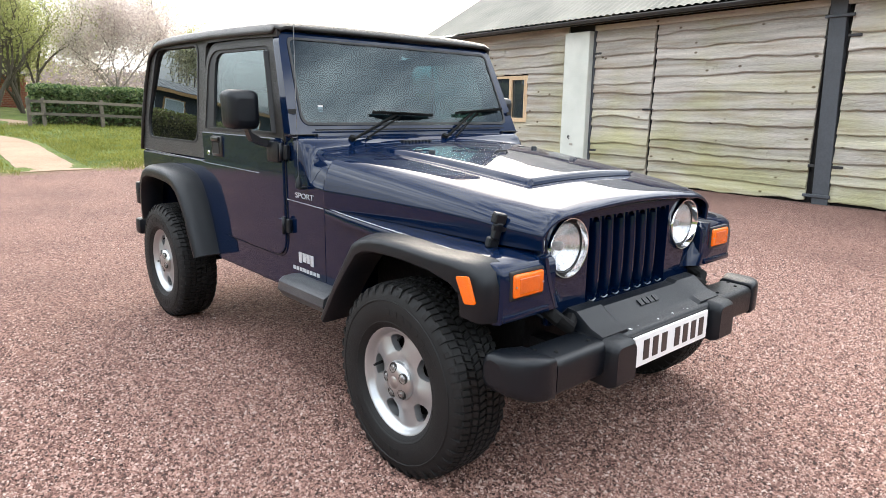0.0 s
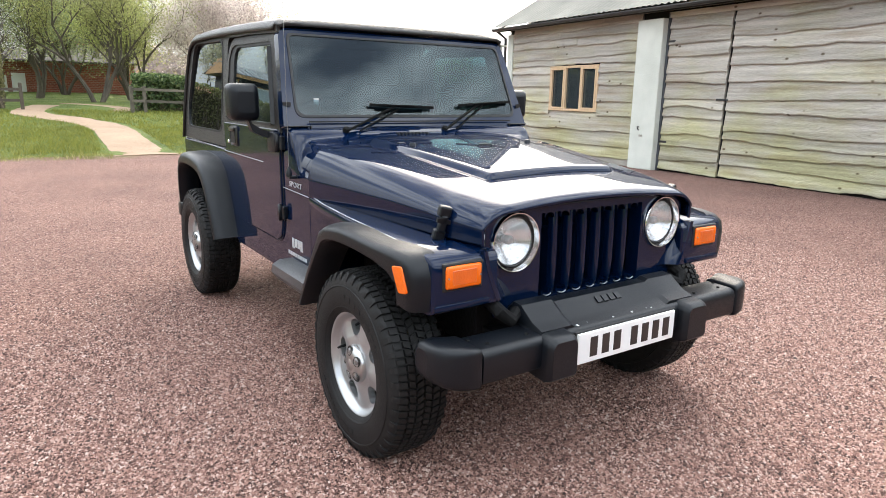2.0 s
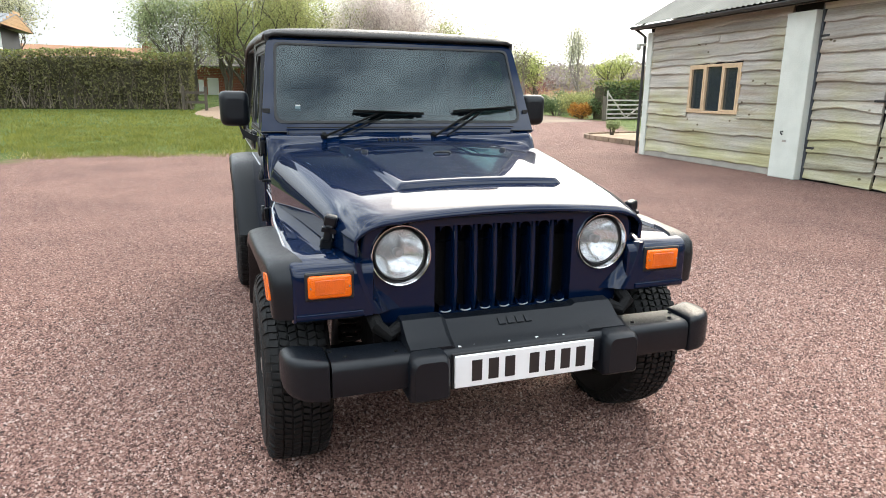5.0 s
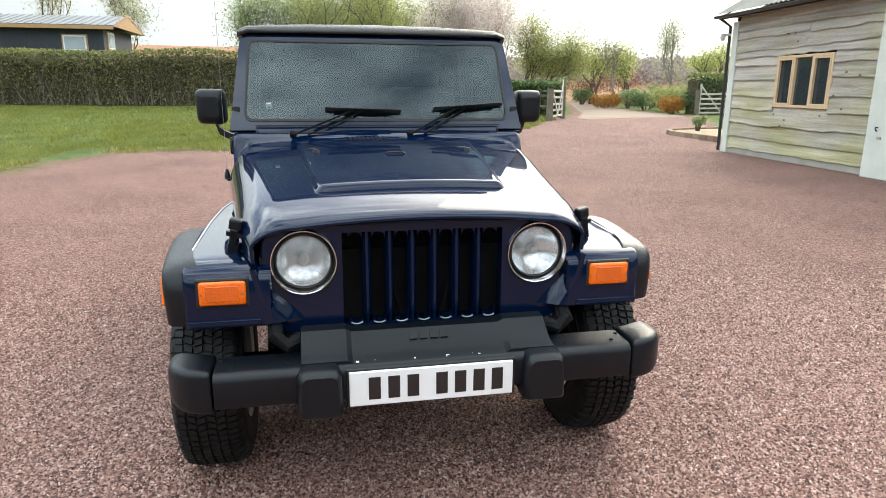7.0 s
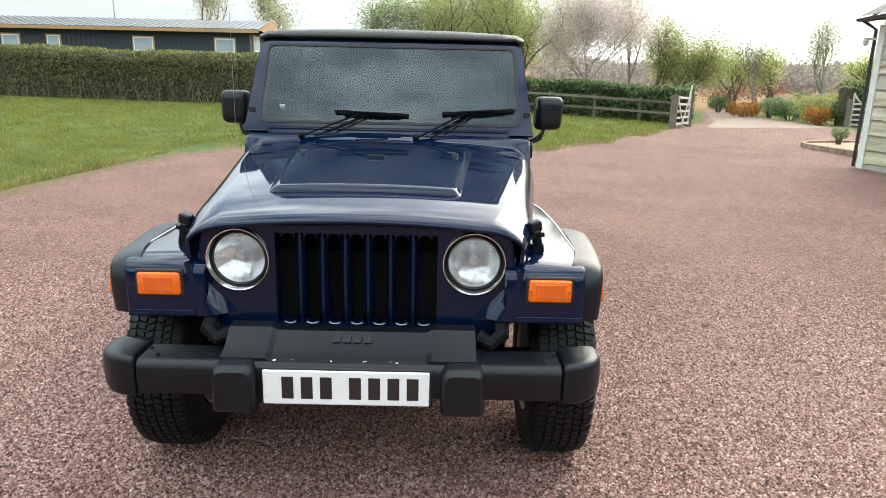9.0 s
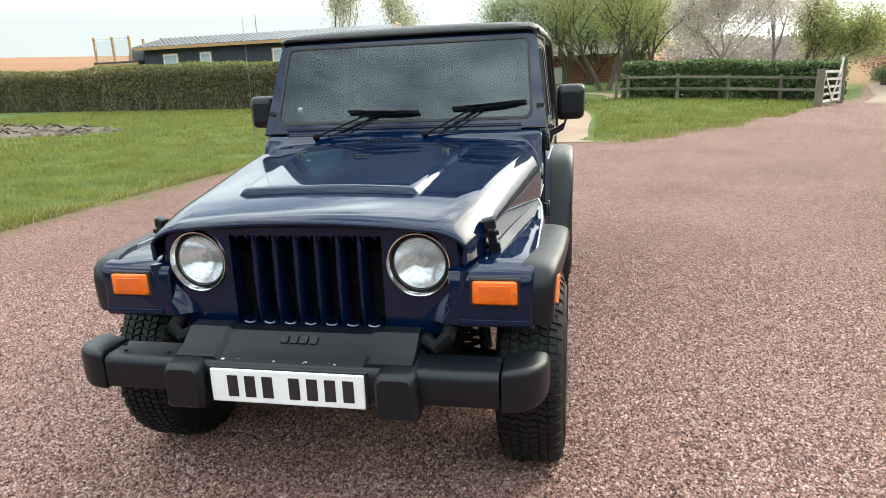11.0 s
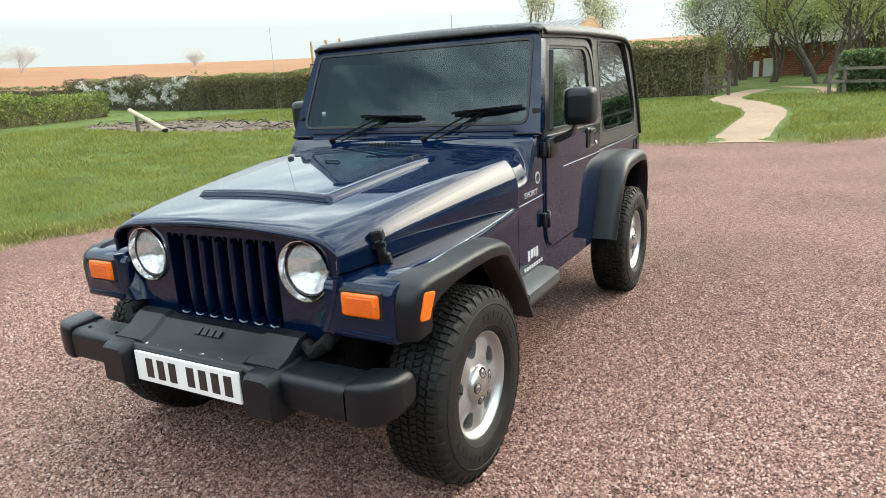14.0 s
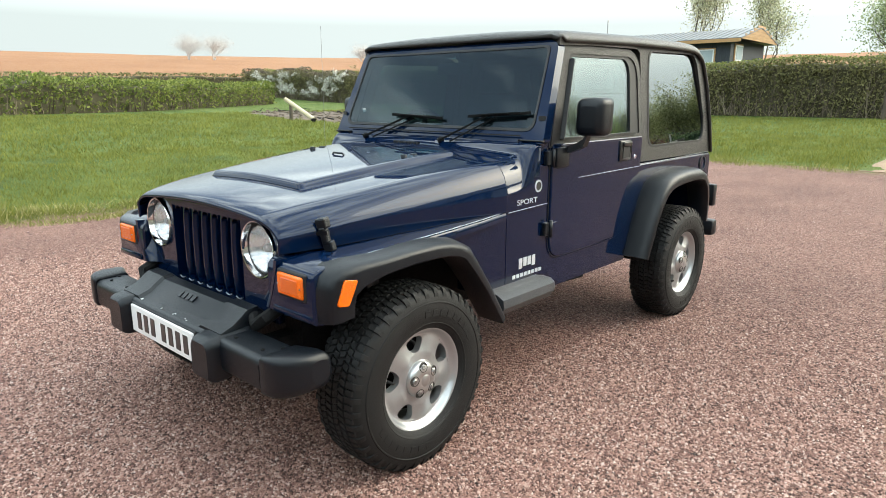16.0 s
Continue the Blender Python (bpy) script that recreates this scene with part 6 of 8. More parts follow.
disc(cw_, -ax_, [(0, 0.03), (0.06, 0.025), (0.075, 0.0), (0.07, -0.03)], 20, bm=b)
b.to_mesh(sw.data)
b.free()
for u in (-0.36, 0.36):
    seat = part("seat", box(u - 0.24, 1.45, 0.98, u + 0.24, 1.9, 1.06, 0.03, 2), M_fabric, car, smooth=True)
    part("backrest", loft([[(u - hw, v, w), (u + hw, v, w), (u + hw, v + 0.11, w + 0.01), (u - hw, v + 0.11, w + 0.01)] for v, w, hw in ((1.80, 0.98, 0.24), (1.83, 1.15, 0.24), (1.88, 1.32, 0.21), (1.90, 1.36, 0.16))], cap0=True, cap1=True), M_fabric, seat, smooth=True)
    part("headrest", box(u - 0.12, 1.90, 1.38, u + 0.12, 1.98, 1.52, 0.03, 3), M_fabric, seat, smooth=True)
part("rear_seat", box(-0.45, 2.45, 0.98, 0.45, 2.60, 1.36, 0.04, 2), M_fabric, car, smooth=True)
part("roll_bar", tube([(-0.58, 1.98, 1.0), (-0.57, 1.98, 1.45), (-0.50, 1.98, 1.56), (0.50, 1.98, 1.56), (0.57, 1.98, 1.45), (0.58, 1.98, 1.0)], 0.035, 10), M_trim, car, smooth=True)
part("rear_mirror", box(-0.12, 1.085, 1.47, 0.12, 1.11, 1.53, 0.012, 2), M_trim, car, smooth=True)
part("screen_sticker", box(-0.55, 0.925, 1.262, -0.525, 0.927, 1.29), M_white, frame_)

# ---- planting ----
def leafmat(name, c0, c1, rough=0.55, island=1.0, glow=0.45, scale=0.6):
    """Leaves: varied from one to the next, letting some light through."""
    m = mat(name, c0, rough, var=0.0, scale=scale, fine=4, col2=c1, island=island, spec=0.3)
    n, l = m.node_tree.nodes, m.node_tree.links
    p, o = n["Principled BSDF"], n["Material Output"]
    t, x = n.new("ShaderNodeBsdfTranslucent"), n.new("ShaderNodeMixShader")
    l.new(p.inputs["Base Color"].links[0].from_socket, t.inputs["Color"])
    x.inputs["Fac"].default_value = glow
    l.new(p.outputs["BSDF"], x.inputs[1])
    l.new(t.outputs["BSDF"], x.inputs[2])
    l.new(x.outputs["Shader"], o.inputs["Surface"])
    return m


M_hedge = leafmat("clipped_hedge_leaves", (0.095, 0.092, 0.040), (0.25, 0.235, 0.105), 0.6, 0.5, 0.4, 0.35)
M_hedgetop = leafmat("young_hedge_shoots", (0.10, 0.12, 0.03), (0.23, 0.255, 0.075))
M_fresh = leafmat("fresh_green_hedge_leaves", (0.095, 0.125, 0.028), (0.25, 0.285, 0.072), 0.55, 0.7)
M_laurel = leafmat("glossy_laurel_leaves", (0.050, 0.090, 0.035), (0.19, 0.245, 0.10), 0.35, 0.8)
M_twig = mat("brown_twigs", (0.085, 0.066, 0.046), 0.9, var=0.3, col2=(0.22, 0.18, 0.13), island=0.6)
M_bark = mat("grey_brown_bark", (0.060, 0.050, 0.038), 0.92, var=0.35, scale=3, fine=30, bump=0.7, bscale=18, stretch=(1, 1, 0.3), col2=(0.135, 0.112, 0.086))
M_spring = leafmat("spring_tree_leaves", (0.26, 0.30, 0.08), (0.54, 0.58, 0.22), 0.55, 1.0, 0.55)
M_olive = leafmat("dull_green_tree_leaves", (0.20, 0.21, 0.075), (0.44, 0.45, 0.19), 0.55, 0.7, 0.55)
M_deep = leafmat("dark_evergreen_leaves", (0.15, 0.185, 0.085), (0.40, 0.45, 0.235), 0.5, 0.8, 0.6)
M_blossom = leafmat("pink_white_blossom", (0.54, 0.455, 0.425), (0.84, 0.76, 0.71), 0.7, 1.0, 0.5)
M_whiteb = leafmat("white_blackthorn_blossom", (0.46, 0.45, 0.40), (0.80, 0.79, 0.73), 0.7, 1.0, 0.2)
M_pale = leafmat("pale_catkin_leaves", (0.26, 0.27, 0.16), (0.55, 0.55, 0.38), 0.7)
M_orange = leafmat("orange_shrub_leaves", (0.24, 0.10, 0.02), (0.50, 0.26, 0.05))
M_red = leafmat("red_shrub_leaves", (0.13, 0.045, 0.038), (0.24, 0.095, 0.075))
# bark and buds of distant trees, with haze mixed into the base colours
M_farbark = mat("hazed_far_bark", (0.42, 0.39, 0.37), 0.9, var=0.2)
M_hazebark = mat("hazed_grey_brown_bark", (0.19, 0.165, 0.145), 0.9, var=0.25, scale=3, fine=30, col2=(0.30, 0.265, 0.235))
M_farbud = leafmat("hazed_far_buds", (0.46, 0.43, 0.41), (0.60, 0.56, 0.53), 0.9, 0.5)
M_stile = mat("dark_stile_wood", (0.055, 0.043, 0.032), 0.85, var=0.3, col2=(0.11, 0.088, 0.066))
# the shade inside a hedge, put into its core's dark colour
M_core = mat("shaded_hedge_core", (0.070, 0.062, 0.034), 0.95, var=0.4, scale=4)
M_fencewood = mat("weathered_fence_wood", (0.085, 0.072, 0.055), 0.85, var=0.3, scale=3, fine=40, stretch=(1, 1, 1), col2=(0.165, 0.14, 0.108), bump=0.3, bscale=30, objrand=0.3)
M_gate = mat("pale_grey_gate_wood", (0.38, 0.34, 0.29), 0.8, var=0.2, scale=3, fine=40, col2=(0.55, 0.51, 0.45), objrand=0.2)
NPR = np.random.RandomState(7)


def leaf_mesh(name, pts, size, aspect=0.55, droop=0.0):
    """Small flat leaves, one diamond each, at the given points, turned at random."""
    pts = np.asarray(pts, float)
    n = len(pts)
    d = NPR.normal(size=(n, 3))
    d[:, 2] -= droop
    d /= np.linalg.norm(d, axis=1)[:, None]
    r = NPR.normal(size=(n, 3))
    s = np.cross(d, r)
    s /= np.linalg.norm(s, axis=1)[:, None] + 1e-9
    L = (size * NPR.uniform(0.6, 1.3, n))[:, None]
    co = np.stack([pts - d * L / 2, pts + s * L * aspect / 2, pts + d * L / 2, pts - s * L * aspect / 2], 1).reshape(-1, 3)
    return tri_soup(name, co, faces=np.arange(n * 4).reshape(n, 4))


def hedge(name, label, line, width, height, n, size, material, top_material=None, seed=1, round_=0.35, top_share=0.35, twigs=0, face=0, taper=1.0, ragged=0.09):
    """A clipped hedge along a line: a dark rounded core under a coat of separate leaves."""
    rs = np.random.RandomState(seed)
    th = thing(name, label, "hedge")
    line = [Vector(p) for p in line]
    seg = [(p, q, (q - p).length) for p, q in zip(line, line[1:])]
    total = sum(s[2] for s in seg)

    def at_(f):
        d = f * total
        for p, q, L in seg:
            if d <= L + 1e-6:
                t = (q - p).normalized()
                return p + t * d, Vector((-t.y, t.x))
            d -= L
        t = (line[-1] - line[-2]).normalized()
        return line[-1], Vector((-t.y, t.x))

    def wob(x, y, k=0.35):
        return ragged * (noise.noise((x * k, y * k, seed * 3.1)) + (0.8 * noise.noise((x * 1.3, y * 1.3, seed * 1.7)) if ragged > 0.1 else 0))

    # core
    m = max(4, int(total / 0.8))
    rings = []
    sec = [(-0.5, 0.0), (-0.5, 0.6), (-0.46, 0.88), (-0.36, 0.97), (0, 1.0), (0.36, 0.97), (0.46, 0.88), (0.5, 0.6), (0.5, 0.0)]
    for i in range(m + 1):
        p, nrm_ = at_(i / m)
        h = height * (1 + wob(p.x, p.y)) * (1 + (taper - 1) * i / m) - 0.22
        z0 = gz(p.x, p.y)
        rings.append([(p.x + nrm_.x * a_ * (width - 0.55), p.y + nrm_.y * a_ * (width - 0.55), z0 - 0.05 + c_ * h) for a_, c_ in sec])
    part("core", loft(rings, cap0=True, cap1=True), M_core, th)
    # coat of leaves on both faces, top and ends
    side, top = [], []
    u = rs.rand(n, 4)
    for a0, a1, a2, a3 in u:
        p, nrm_ = at_(a0)
        h = height * (1 + wob(p.x, p.y)) * (1 + (taper - 1) * a0)
        z0 = gz(p.x, p.y)
        lump = 0.14 * noise.noise((p.x * 1.1, p.y * 1.1, a1 * 4))
        if a2 < top_share:
            off = (a1 - 0.5) * width
            z = z0 + h * (1 - 0.16 * (abs(off) / width * 2) ** 4) + a3 * 0.12 - 0.08 + lump * 0.6
            top.append((p.x + nrm_.x * off, p.y + nrm_.y * off, z))
        else:
            s_ = 1 if rs.rand() < 0.5 + 0.42 * face else -1
            if rs.rand() < 0.06:
                p = line[0] if rs.rand() < 0.5 else line[-1]
                off = (rs.rand() - 0.5) * width
            else:
                off = s_ * (width / 2 + lump - a3 * 0.36)
            z = z0 + h * a1 ** 0.72 * 0.97
            side.append((p.x + nrm_.x * off, p.y + nrm_.y * off, z))
    o1 = obj("leaves", leaf_mesh("leaves", side, size), material, th)
    o1["kind"] = "stuff"
    if top:
        o2 = obj("shoot_layer", leaf_mesh("shoot_layer", top, size * 0.9), top_material or material, th)
        o2["kind"] = "stuff"
    if twigs:
        b_ = bmesh.new()
        for k in range(twigs):
            p, nrm_ = at_(rs.rand())
            z0 = gz(p.x, p.y)
            s_ = 1 if rs.rand() < 0.5 + 0.42 * face else -1
            q = Vector((p.x + nrm_.x * s_ * (width / 2 - 0.14), p.y + nrm_.y * s_ * (width / 2 - 0.14), z0))
            e_ = q + Vector((rs.uniform(-0.7, 0.7), rs.uniform(-0.1, 0.1), height * rs.uniform(0.35, 0.8)))
            tube([q, q.lerp(e_, 0.5) + Vector((rs.uniform(-0.08, 0.08), 0, 0)), e_], [0.020, 0.014, 0.005], 3, bm=b_, caps=False)
        o3 = part("underwood", b_, M_twig, th)
        o3["kind"] = "stuff"
    return th


def tree(name, label, x, y, height, spread_, trunk, seed, leaf=None, n_leaf=4000, leaf_size=0.16, levels=4, fork=0.28, stems=1, lean=0.0, upright=0.55, puff=0.35, z=None, bark=None):
    """Tapered trunk, limbs and twigs; small leaves in clumps round the twig ends."""
    rs = random.Random(seed)
    th = thing(name, label, "tree", m=pose(x, y, gz(x, y) if z is None else z))
    bm_, tips = bmesh.new(), []
    first = 1.0

    def grow(p, d, length, r, lvl):
        pts, rad = [p], [r]
        q, dd = p.copy(), d.copy()
        for i in range(3):
            dd = (dd + Vector((rs.gauss(0, 0.16), rs.gauss(0, 0.16), rs.gauss(0.04, 0.10)))).normalized()
            q = q + dd * length / 3
            pts.append(q.copy())
            rad.append(r * (1 - 0.14 * (i + 1)))
        tube(pts, rad, 7 if lvl == 0 else (5 if lvl < 3 else 3), bm=bm_, caps=False)
        if lvl >= 2:
            tips.extend(pts[1:])
        if lvl < levels:
            for k in range(3 if lvl < 3 else 2):
                an = rs.uniform(0, math.tau)
                out_ = Vector((math.cos(an) * spread_, math.sin(an) * spread_, upright + rs.uniform(-0.15, 0.35)))
                nd = (dd * 0.55 + out_ * 0.6).normalized()
                start = pts[3] if k else pts[2]
                grow(start.copy(), nd, (first if lvl == 0 else length) * rs.uniform(0.62, 0.82), r * 0.58, lvl + 1)

    for scale_ in (1.0, None):
        # the first pass finds the height, the second grows the tree to it
        rs.seed(seed)
        if scale_ is None:
            first = height / max(t_.z for t_ in tips)
            bm_.free()
            bm_, tips = bmesh.new(), []
        for k in range(stems):
            an = rs.uniform(0, math.tau)
            d0 = Vector((math.cos(an) * (0.25 if stems > 1 else 0.05) + lean, math.sin(an) * (0.25 if stems > 1 else 0.05), 1)).normalized()
            grow(Vector((math.cos(an) * trunk * 1.2 * (stems > 1), math.sin(an) * trunk * 1.2 * (stems > 1), -0.1)), d0, first * (0.6 + fork), trunk, 0)
    part("trunk", bm_, bark or M_bark, th, smooth=True)
    if leaf is not None:
        tp = np.array([tuple(t_) for t_ in tips])
        pick = tp[NPR.randint(0, len(tp), n_leaf)] + NPR.normal(size=(n_leaf, 3)) * puff
        o = obj("crown", leaf_mesh("crown", pick, leaf_size), leaf, th)
        o["kind"] = "stuff"
    return th


def shrub(name, label, x, y, r, h, material, n, size, seed, lumps=7, z=None):
    """A low bush: short stems and several clumps of leaves."""
    rs = np.random.RandomState(seed)
    th = thing(name, label, "shrub", m=pose(x, y, gz(x, y) if z is None else z))
    b_ = bmesh.new()
    cs = []
    for k in range(lumps):
        an, rr = rs.rand() * math.tau, rs.rand() ** 0.5 * r * 0.7
        c = Vector((math.cos(an) * rr, math.sin(an) * rr, h * rs.uniform(0.45, 0.75)))
        cs.append((c, rs.uniform(0.35, 0.55) * min(r, h)))
        tube([Vector((c.x * 0.2, c.y * 0.2, -0.05)), c * 0.6, c], [0.03, 0.02, 0.008], 5, bm=b_, caps=False)
    part("underwood", b_, M_bark, th)
    pts = []
    for i in range(n):
        c, q = cs[rs.randint(len(cs))]
        d = rs.normal(size=3)
        d /= np.linalg.norm(d)
        d *= q * rs.uniform(0.55, 1.05)
        p = np.array(c) + d
        pts.append((p[0], p[1], max(0.03, p[2])))
    o = obj("leaves", leaf_mesh("leaves", pts, size), material, th)
    o["kind"] = "stuff"
    return th


# tall clipped hedge behind the lawn, field hedges, blackthorn, laurel
hedge("clipped_hedge", "tall clipped hedge in dull green leaf behind the lawn", [(0.7, 31.2), (-14, 31.2), (-30, 31.6), (-46, 33)], 2.3, 2.38, 62000, 0.13, M_hedge, M_hedgetop, 3, twigs=800, top_share=0.24, face=1, taper=0.86)
hedge("field_hedge", "fresh green field hedge beyond the lawn", [(-22.5, -14), (-23.2, 5), (-25, 12.7), (-31.0, 22.2), (-32.2, 23.9)], 1.6, 1.35, 17000, 0.16, M_fresh, M_fresh, 5, twigs=260, face=-1, ragged=0.26)
hedge("blackthorn_hedge", "dark twiggy hedge flecked with white blossom", [(-30.6, 30.3), (-47, 32.0)], 1.4, 2.05, 9000, 0.17, M_hedge, M_twig, 6, twigs=220, face=1, ragged=0.22)
pts = []
for k in range(60):
    # arching sprays set thick with blossom
    x = NPR.uniform(-45.0, -31.5)
    c = np.array([x, 30.5 + (-32.5 - x) * 0.1034 - 0.72 + NPR.uniform(-0.15, 0.1), 0])
    c[2] = gz(c[0], c[1]) + NPR.uniform(0.5, 2.3) * NPR.uniform(0.6, 1.0)
    an = NPR.uniform(0, math.tau)
    f = np.linspace(0, 1, 90)[:, None]
    run = c + f * np.array([math.cos(an) * 1.1, 0.1, abs(math.sin(an)) * 0.7]) + np.array([0, 0, -0.5]) * f * f
    pts.append(run + NPR.normal(size=(90, 3)) * (0.10, 0.10, 0.10))
bl = obj("blackthorn_blossom", leaf_mesh("blackthorn_blossom", np.concatenate(pts), 0.11), M_whiteb)
tagged(bl, "sprays of white blackthorn blossom on the field hedge", "blossom", kind="stuff")
hedge("laurel_hedge", "glossy green laurel hedge behind the post-and-rail fence", [(5.1, 28.9), (9, 28.9), (13.4, 28.4)], 1.5, 1.5, 15000, 0.15, M_laurel, M_laurel, 8, face=-1)
hedge("garden_hedge", "dark green hedge behind the yard gate", [(22.9, 33.0), (31, 34.2)], 1.4, 2.2, 6000, 0.17, M_laurel, M_hedgetop, 9, face=-1)
hedge("far_hedge", "dark hedge at the field's far edge", [(-60, 2), (-56, 30), (-44, 44)], 1.5, 1.3, 3500, 0.3, M_hedge, M_hedge, 10)
# added out of view: blocks low sky from reflecting in the car's front
hedge("unseen_yard_hedge", "unseen hedge added behind the camera to darken the car's reflections", [(-26, -13), (-8, -12.5), (10, -12.5), (26, -13)], 2.2, 4.2, 14000, 0.32, M_hedge, M_hedgetop, 14, face=1)
hedge("drive_hedge", "clipped hedge beside the far drive", [(14.5, 38), (19, 48)], 1.4, 1.7, 4500, 0.18, M_laurel, M_hedgetop, 12, face=1)

# trees round the house
tree("garden_tree", "spreading tree in dull spring leaf on the lawn", 4.6, 36.5, 6.4, 0.95, 0.12, 31, M_olive, 24000, 0.10, fork=0.26, stems=3, puff=0.42)
tree("garden_tree", "many-stemmed tree with sparse pale leaves", 6.9, 41.0, 7.0, 1.05, 0.12, 35, M_spring, 14000, 0.10, fork=0.24, stems=3, puff=0.4)
tree("blossom_tree", "slender tree in pale pink blossom", 12.0, 40.0, 6.9, 1.0, 0.09, 41, M_blossom, 42000, 0.12, fork=0.0, stems=2, puff=0.55, bark=M_hazebark)
tree("bare_tree", "tall bare-branched tree in bud", 15.0, 43.0, 10.5, 0.6, 0.13, 47, M_spring, 3500, 0.12, fork=0.3, upright=0.9, puff=0.5, bark=M_hazebark)
tree("garden_tree", "bushy tree in fresh olive leaf", 16.6, 42.0, 5.8, 1.0, 0.14, 52, M_olive, 22000, 0.13, fork=0.2, stems=2, puff=0.5)
tree("evergreen_tree", "dark leafy tree beside the brick house", 2.2, 41.5, 6.0, 0.75, 0.16, 57, M_deep, 14000, 0.12, fork=0.32, stems=2, puff=0.5)
tree("evergreen_tree", "dark leafy tree behind the tall hedge", 0.7, 38.5, 5.4, 0.75, 0.13, 61, M_deep, 15000, 0.11, fork=0.25, stems=2, puff=0.5)
tree("may_tree", "small tree flecked with white blossom", 0.1, 35.8, 4.7, 0.9, 0.1, 66, M_whiteb, 3000, 0.07, fork=0.25, stems=2, puff=0.35)
tree("garden_tree", "bushy tree in dull leaf before the brick outbuilding", 0.4, 47.0, 5.4, 0.9, 0.12, 64, M_olive, 12000, 0.14, fork=0.0, stems=3, puff=0.6)
tree("garden_tree", "bushy tree in dull leaf before the brick outbuilding", 4.0, 47.4, 5.6, 0.9, 0.12, 67, M_deep, 12000, 0.14, fork=0.0, stems=3, puff=0.6)
tree("garden_tree", "bushy tree in dull leaf before the brick outbuilding", 7.6, 46.6, 5.6, 0.9, 0.12, 69, M_olive, 12000, 0.14, fork=0.05, stems=3, puff=0.6)
tree("poplar", "pale upright tree in catkin behind the cabin", -17.0, 55, 9.2, 0.35, 0.12, 71, M_pale, 5000, 0.17, upright=1.3, fork=0.2, puff=0.5)
tree("poplar", "pale upright tree in catkin behind the cabin", -11.3, 55, 8.0, 0.35, 0.12, 73, M_pale, 4500, 0.17, upright=1.3, fork=0.2, puff=0.5)
# skyline trees, in the haze-paled bark and buds
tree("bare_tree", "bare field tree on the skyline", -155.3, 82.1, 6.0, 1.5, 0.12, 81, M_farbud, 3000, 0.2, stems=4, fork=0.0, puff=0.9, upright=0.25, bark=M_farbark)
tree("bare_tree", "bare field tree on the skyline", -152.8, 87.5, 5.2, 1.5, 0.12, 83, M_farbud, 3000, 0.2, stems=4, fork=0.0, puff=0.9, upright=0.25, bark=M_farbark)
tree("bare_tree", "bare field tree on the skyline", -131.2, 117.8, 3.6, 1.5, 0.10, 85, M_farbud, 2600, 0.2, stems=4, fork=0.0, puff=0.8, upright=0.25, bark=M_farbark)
# shrubbery past the drive
tree("garden_tree", "rounded young tree in yellow-green leaf", 23.8, 48.5, 4.4, 0.95, 0.12, 91, M_spring, 5200, 0.13, stems=2, puff=0.5)
tree("birch", "slim tree with fine bare branches", 23.4, 43.8, 5.0, 0.55, 0.08, 93, M_twig, 1800, 0.1, upright=0.9, bark=M_hazebark)
tree("garden_tree", "young tree in pale yellow leaf", 28.2, 42.6, 6.0, 0.5, 0.12, 95, M_pale, 3200, 0.12, upright=0.9, bark=M_hazebark)
tree("garden_tree", "bushy tree in yellow-green leaf", 32.0, 45.0, 4.6, 0.9, 0.12, 97, M_spring, 4200, 0.13, stems=2)
tree("garden_tree", "soft young tree in yellow-green leaf", 27.6, 50.0, 4.4, 0.8, 0.1, 99, M_spring, 4500, 0.13, stems=2, puff=0.5)
for lb, x, y, r, h, mt, n, sd in (("low orange-leaved shrub by the drive", 22.5, 43.2, 1.1, 1.0, M_orange, 2600, 1), ("dark blue-green shrub by the drive", 23.8, 42.3, 0.9, 1.45, M_deep, 2400, 2),
                                  ("grey-green rounded shrub by the drive", 23.6, 39.3, 1.3, 1.15, M_laurel, 3000, 3), ("broad mixed green shrub by the drive", 23.6, 36.4, 1.3, 1.5, M_olive, 3200, 4), ("dense dark green shrub beside the gate", 23.2, 33.2, 0.9, 1.25, M_laurel, 2400, 5),
                                  ("orange-leaved shrub beside the gate", 22.2, 33.8, 0.8, 0.85, M_orange, 2200, 6), ("low dark green shrub at the bend of the lane", 22.9, 48.2, 1.0, 1.2, M_laurel, 2200, 7), ("dark red shrub in the border", 29.0, 54.5, 2.3, 2.5, M_red, 3600, 8),
                                  ("dark red shrub in the border", 24.9, 53.0, 1.7, 2.0, M_red, 2800, 9), ("pale green shrub in the border", 26.2, 41.0, 1.5, 1.4, M_olive, 2800, 10), ("low green shrub in the border", 26.0, 46.5, 2.0, 1.1, M_deep, 3000, 11), ("low green shrub in the border", 29.5, 47.0, 2.4, 1.4, M_laurel, 3200, 12)):
    shrub("border_shrub", lb, x, y, r, h, mt, n, 0.11, sd, lumps=11)


# far woods on the rising ground, uncountable; haze is put into their colours
M_farwood = leafmat("hazed_far_brown_wood", (0.19, 0.165, 0.155), (0.31, 0.27, 0.25), 0.9, 0.5)
M_fargreen = leafmat("hazed_far_green_wood", (0.20, 0.19, 0.13), (0.32, 0.30, 0.20), 0.9, 0.5)
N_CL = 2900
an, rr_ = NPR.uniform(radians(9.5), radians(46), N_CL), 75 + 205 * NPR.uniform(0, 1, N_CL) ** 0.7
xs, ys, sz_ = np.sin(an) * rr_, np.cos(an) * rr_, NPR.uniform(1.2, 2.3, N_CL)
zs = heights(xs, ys)
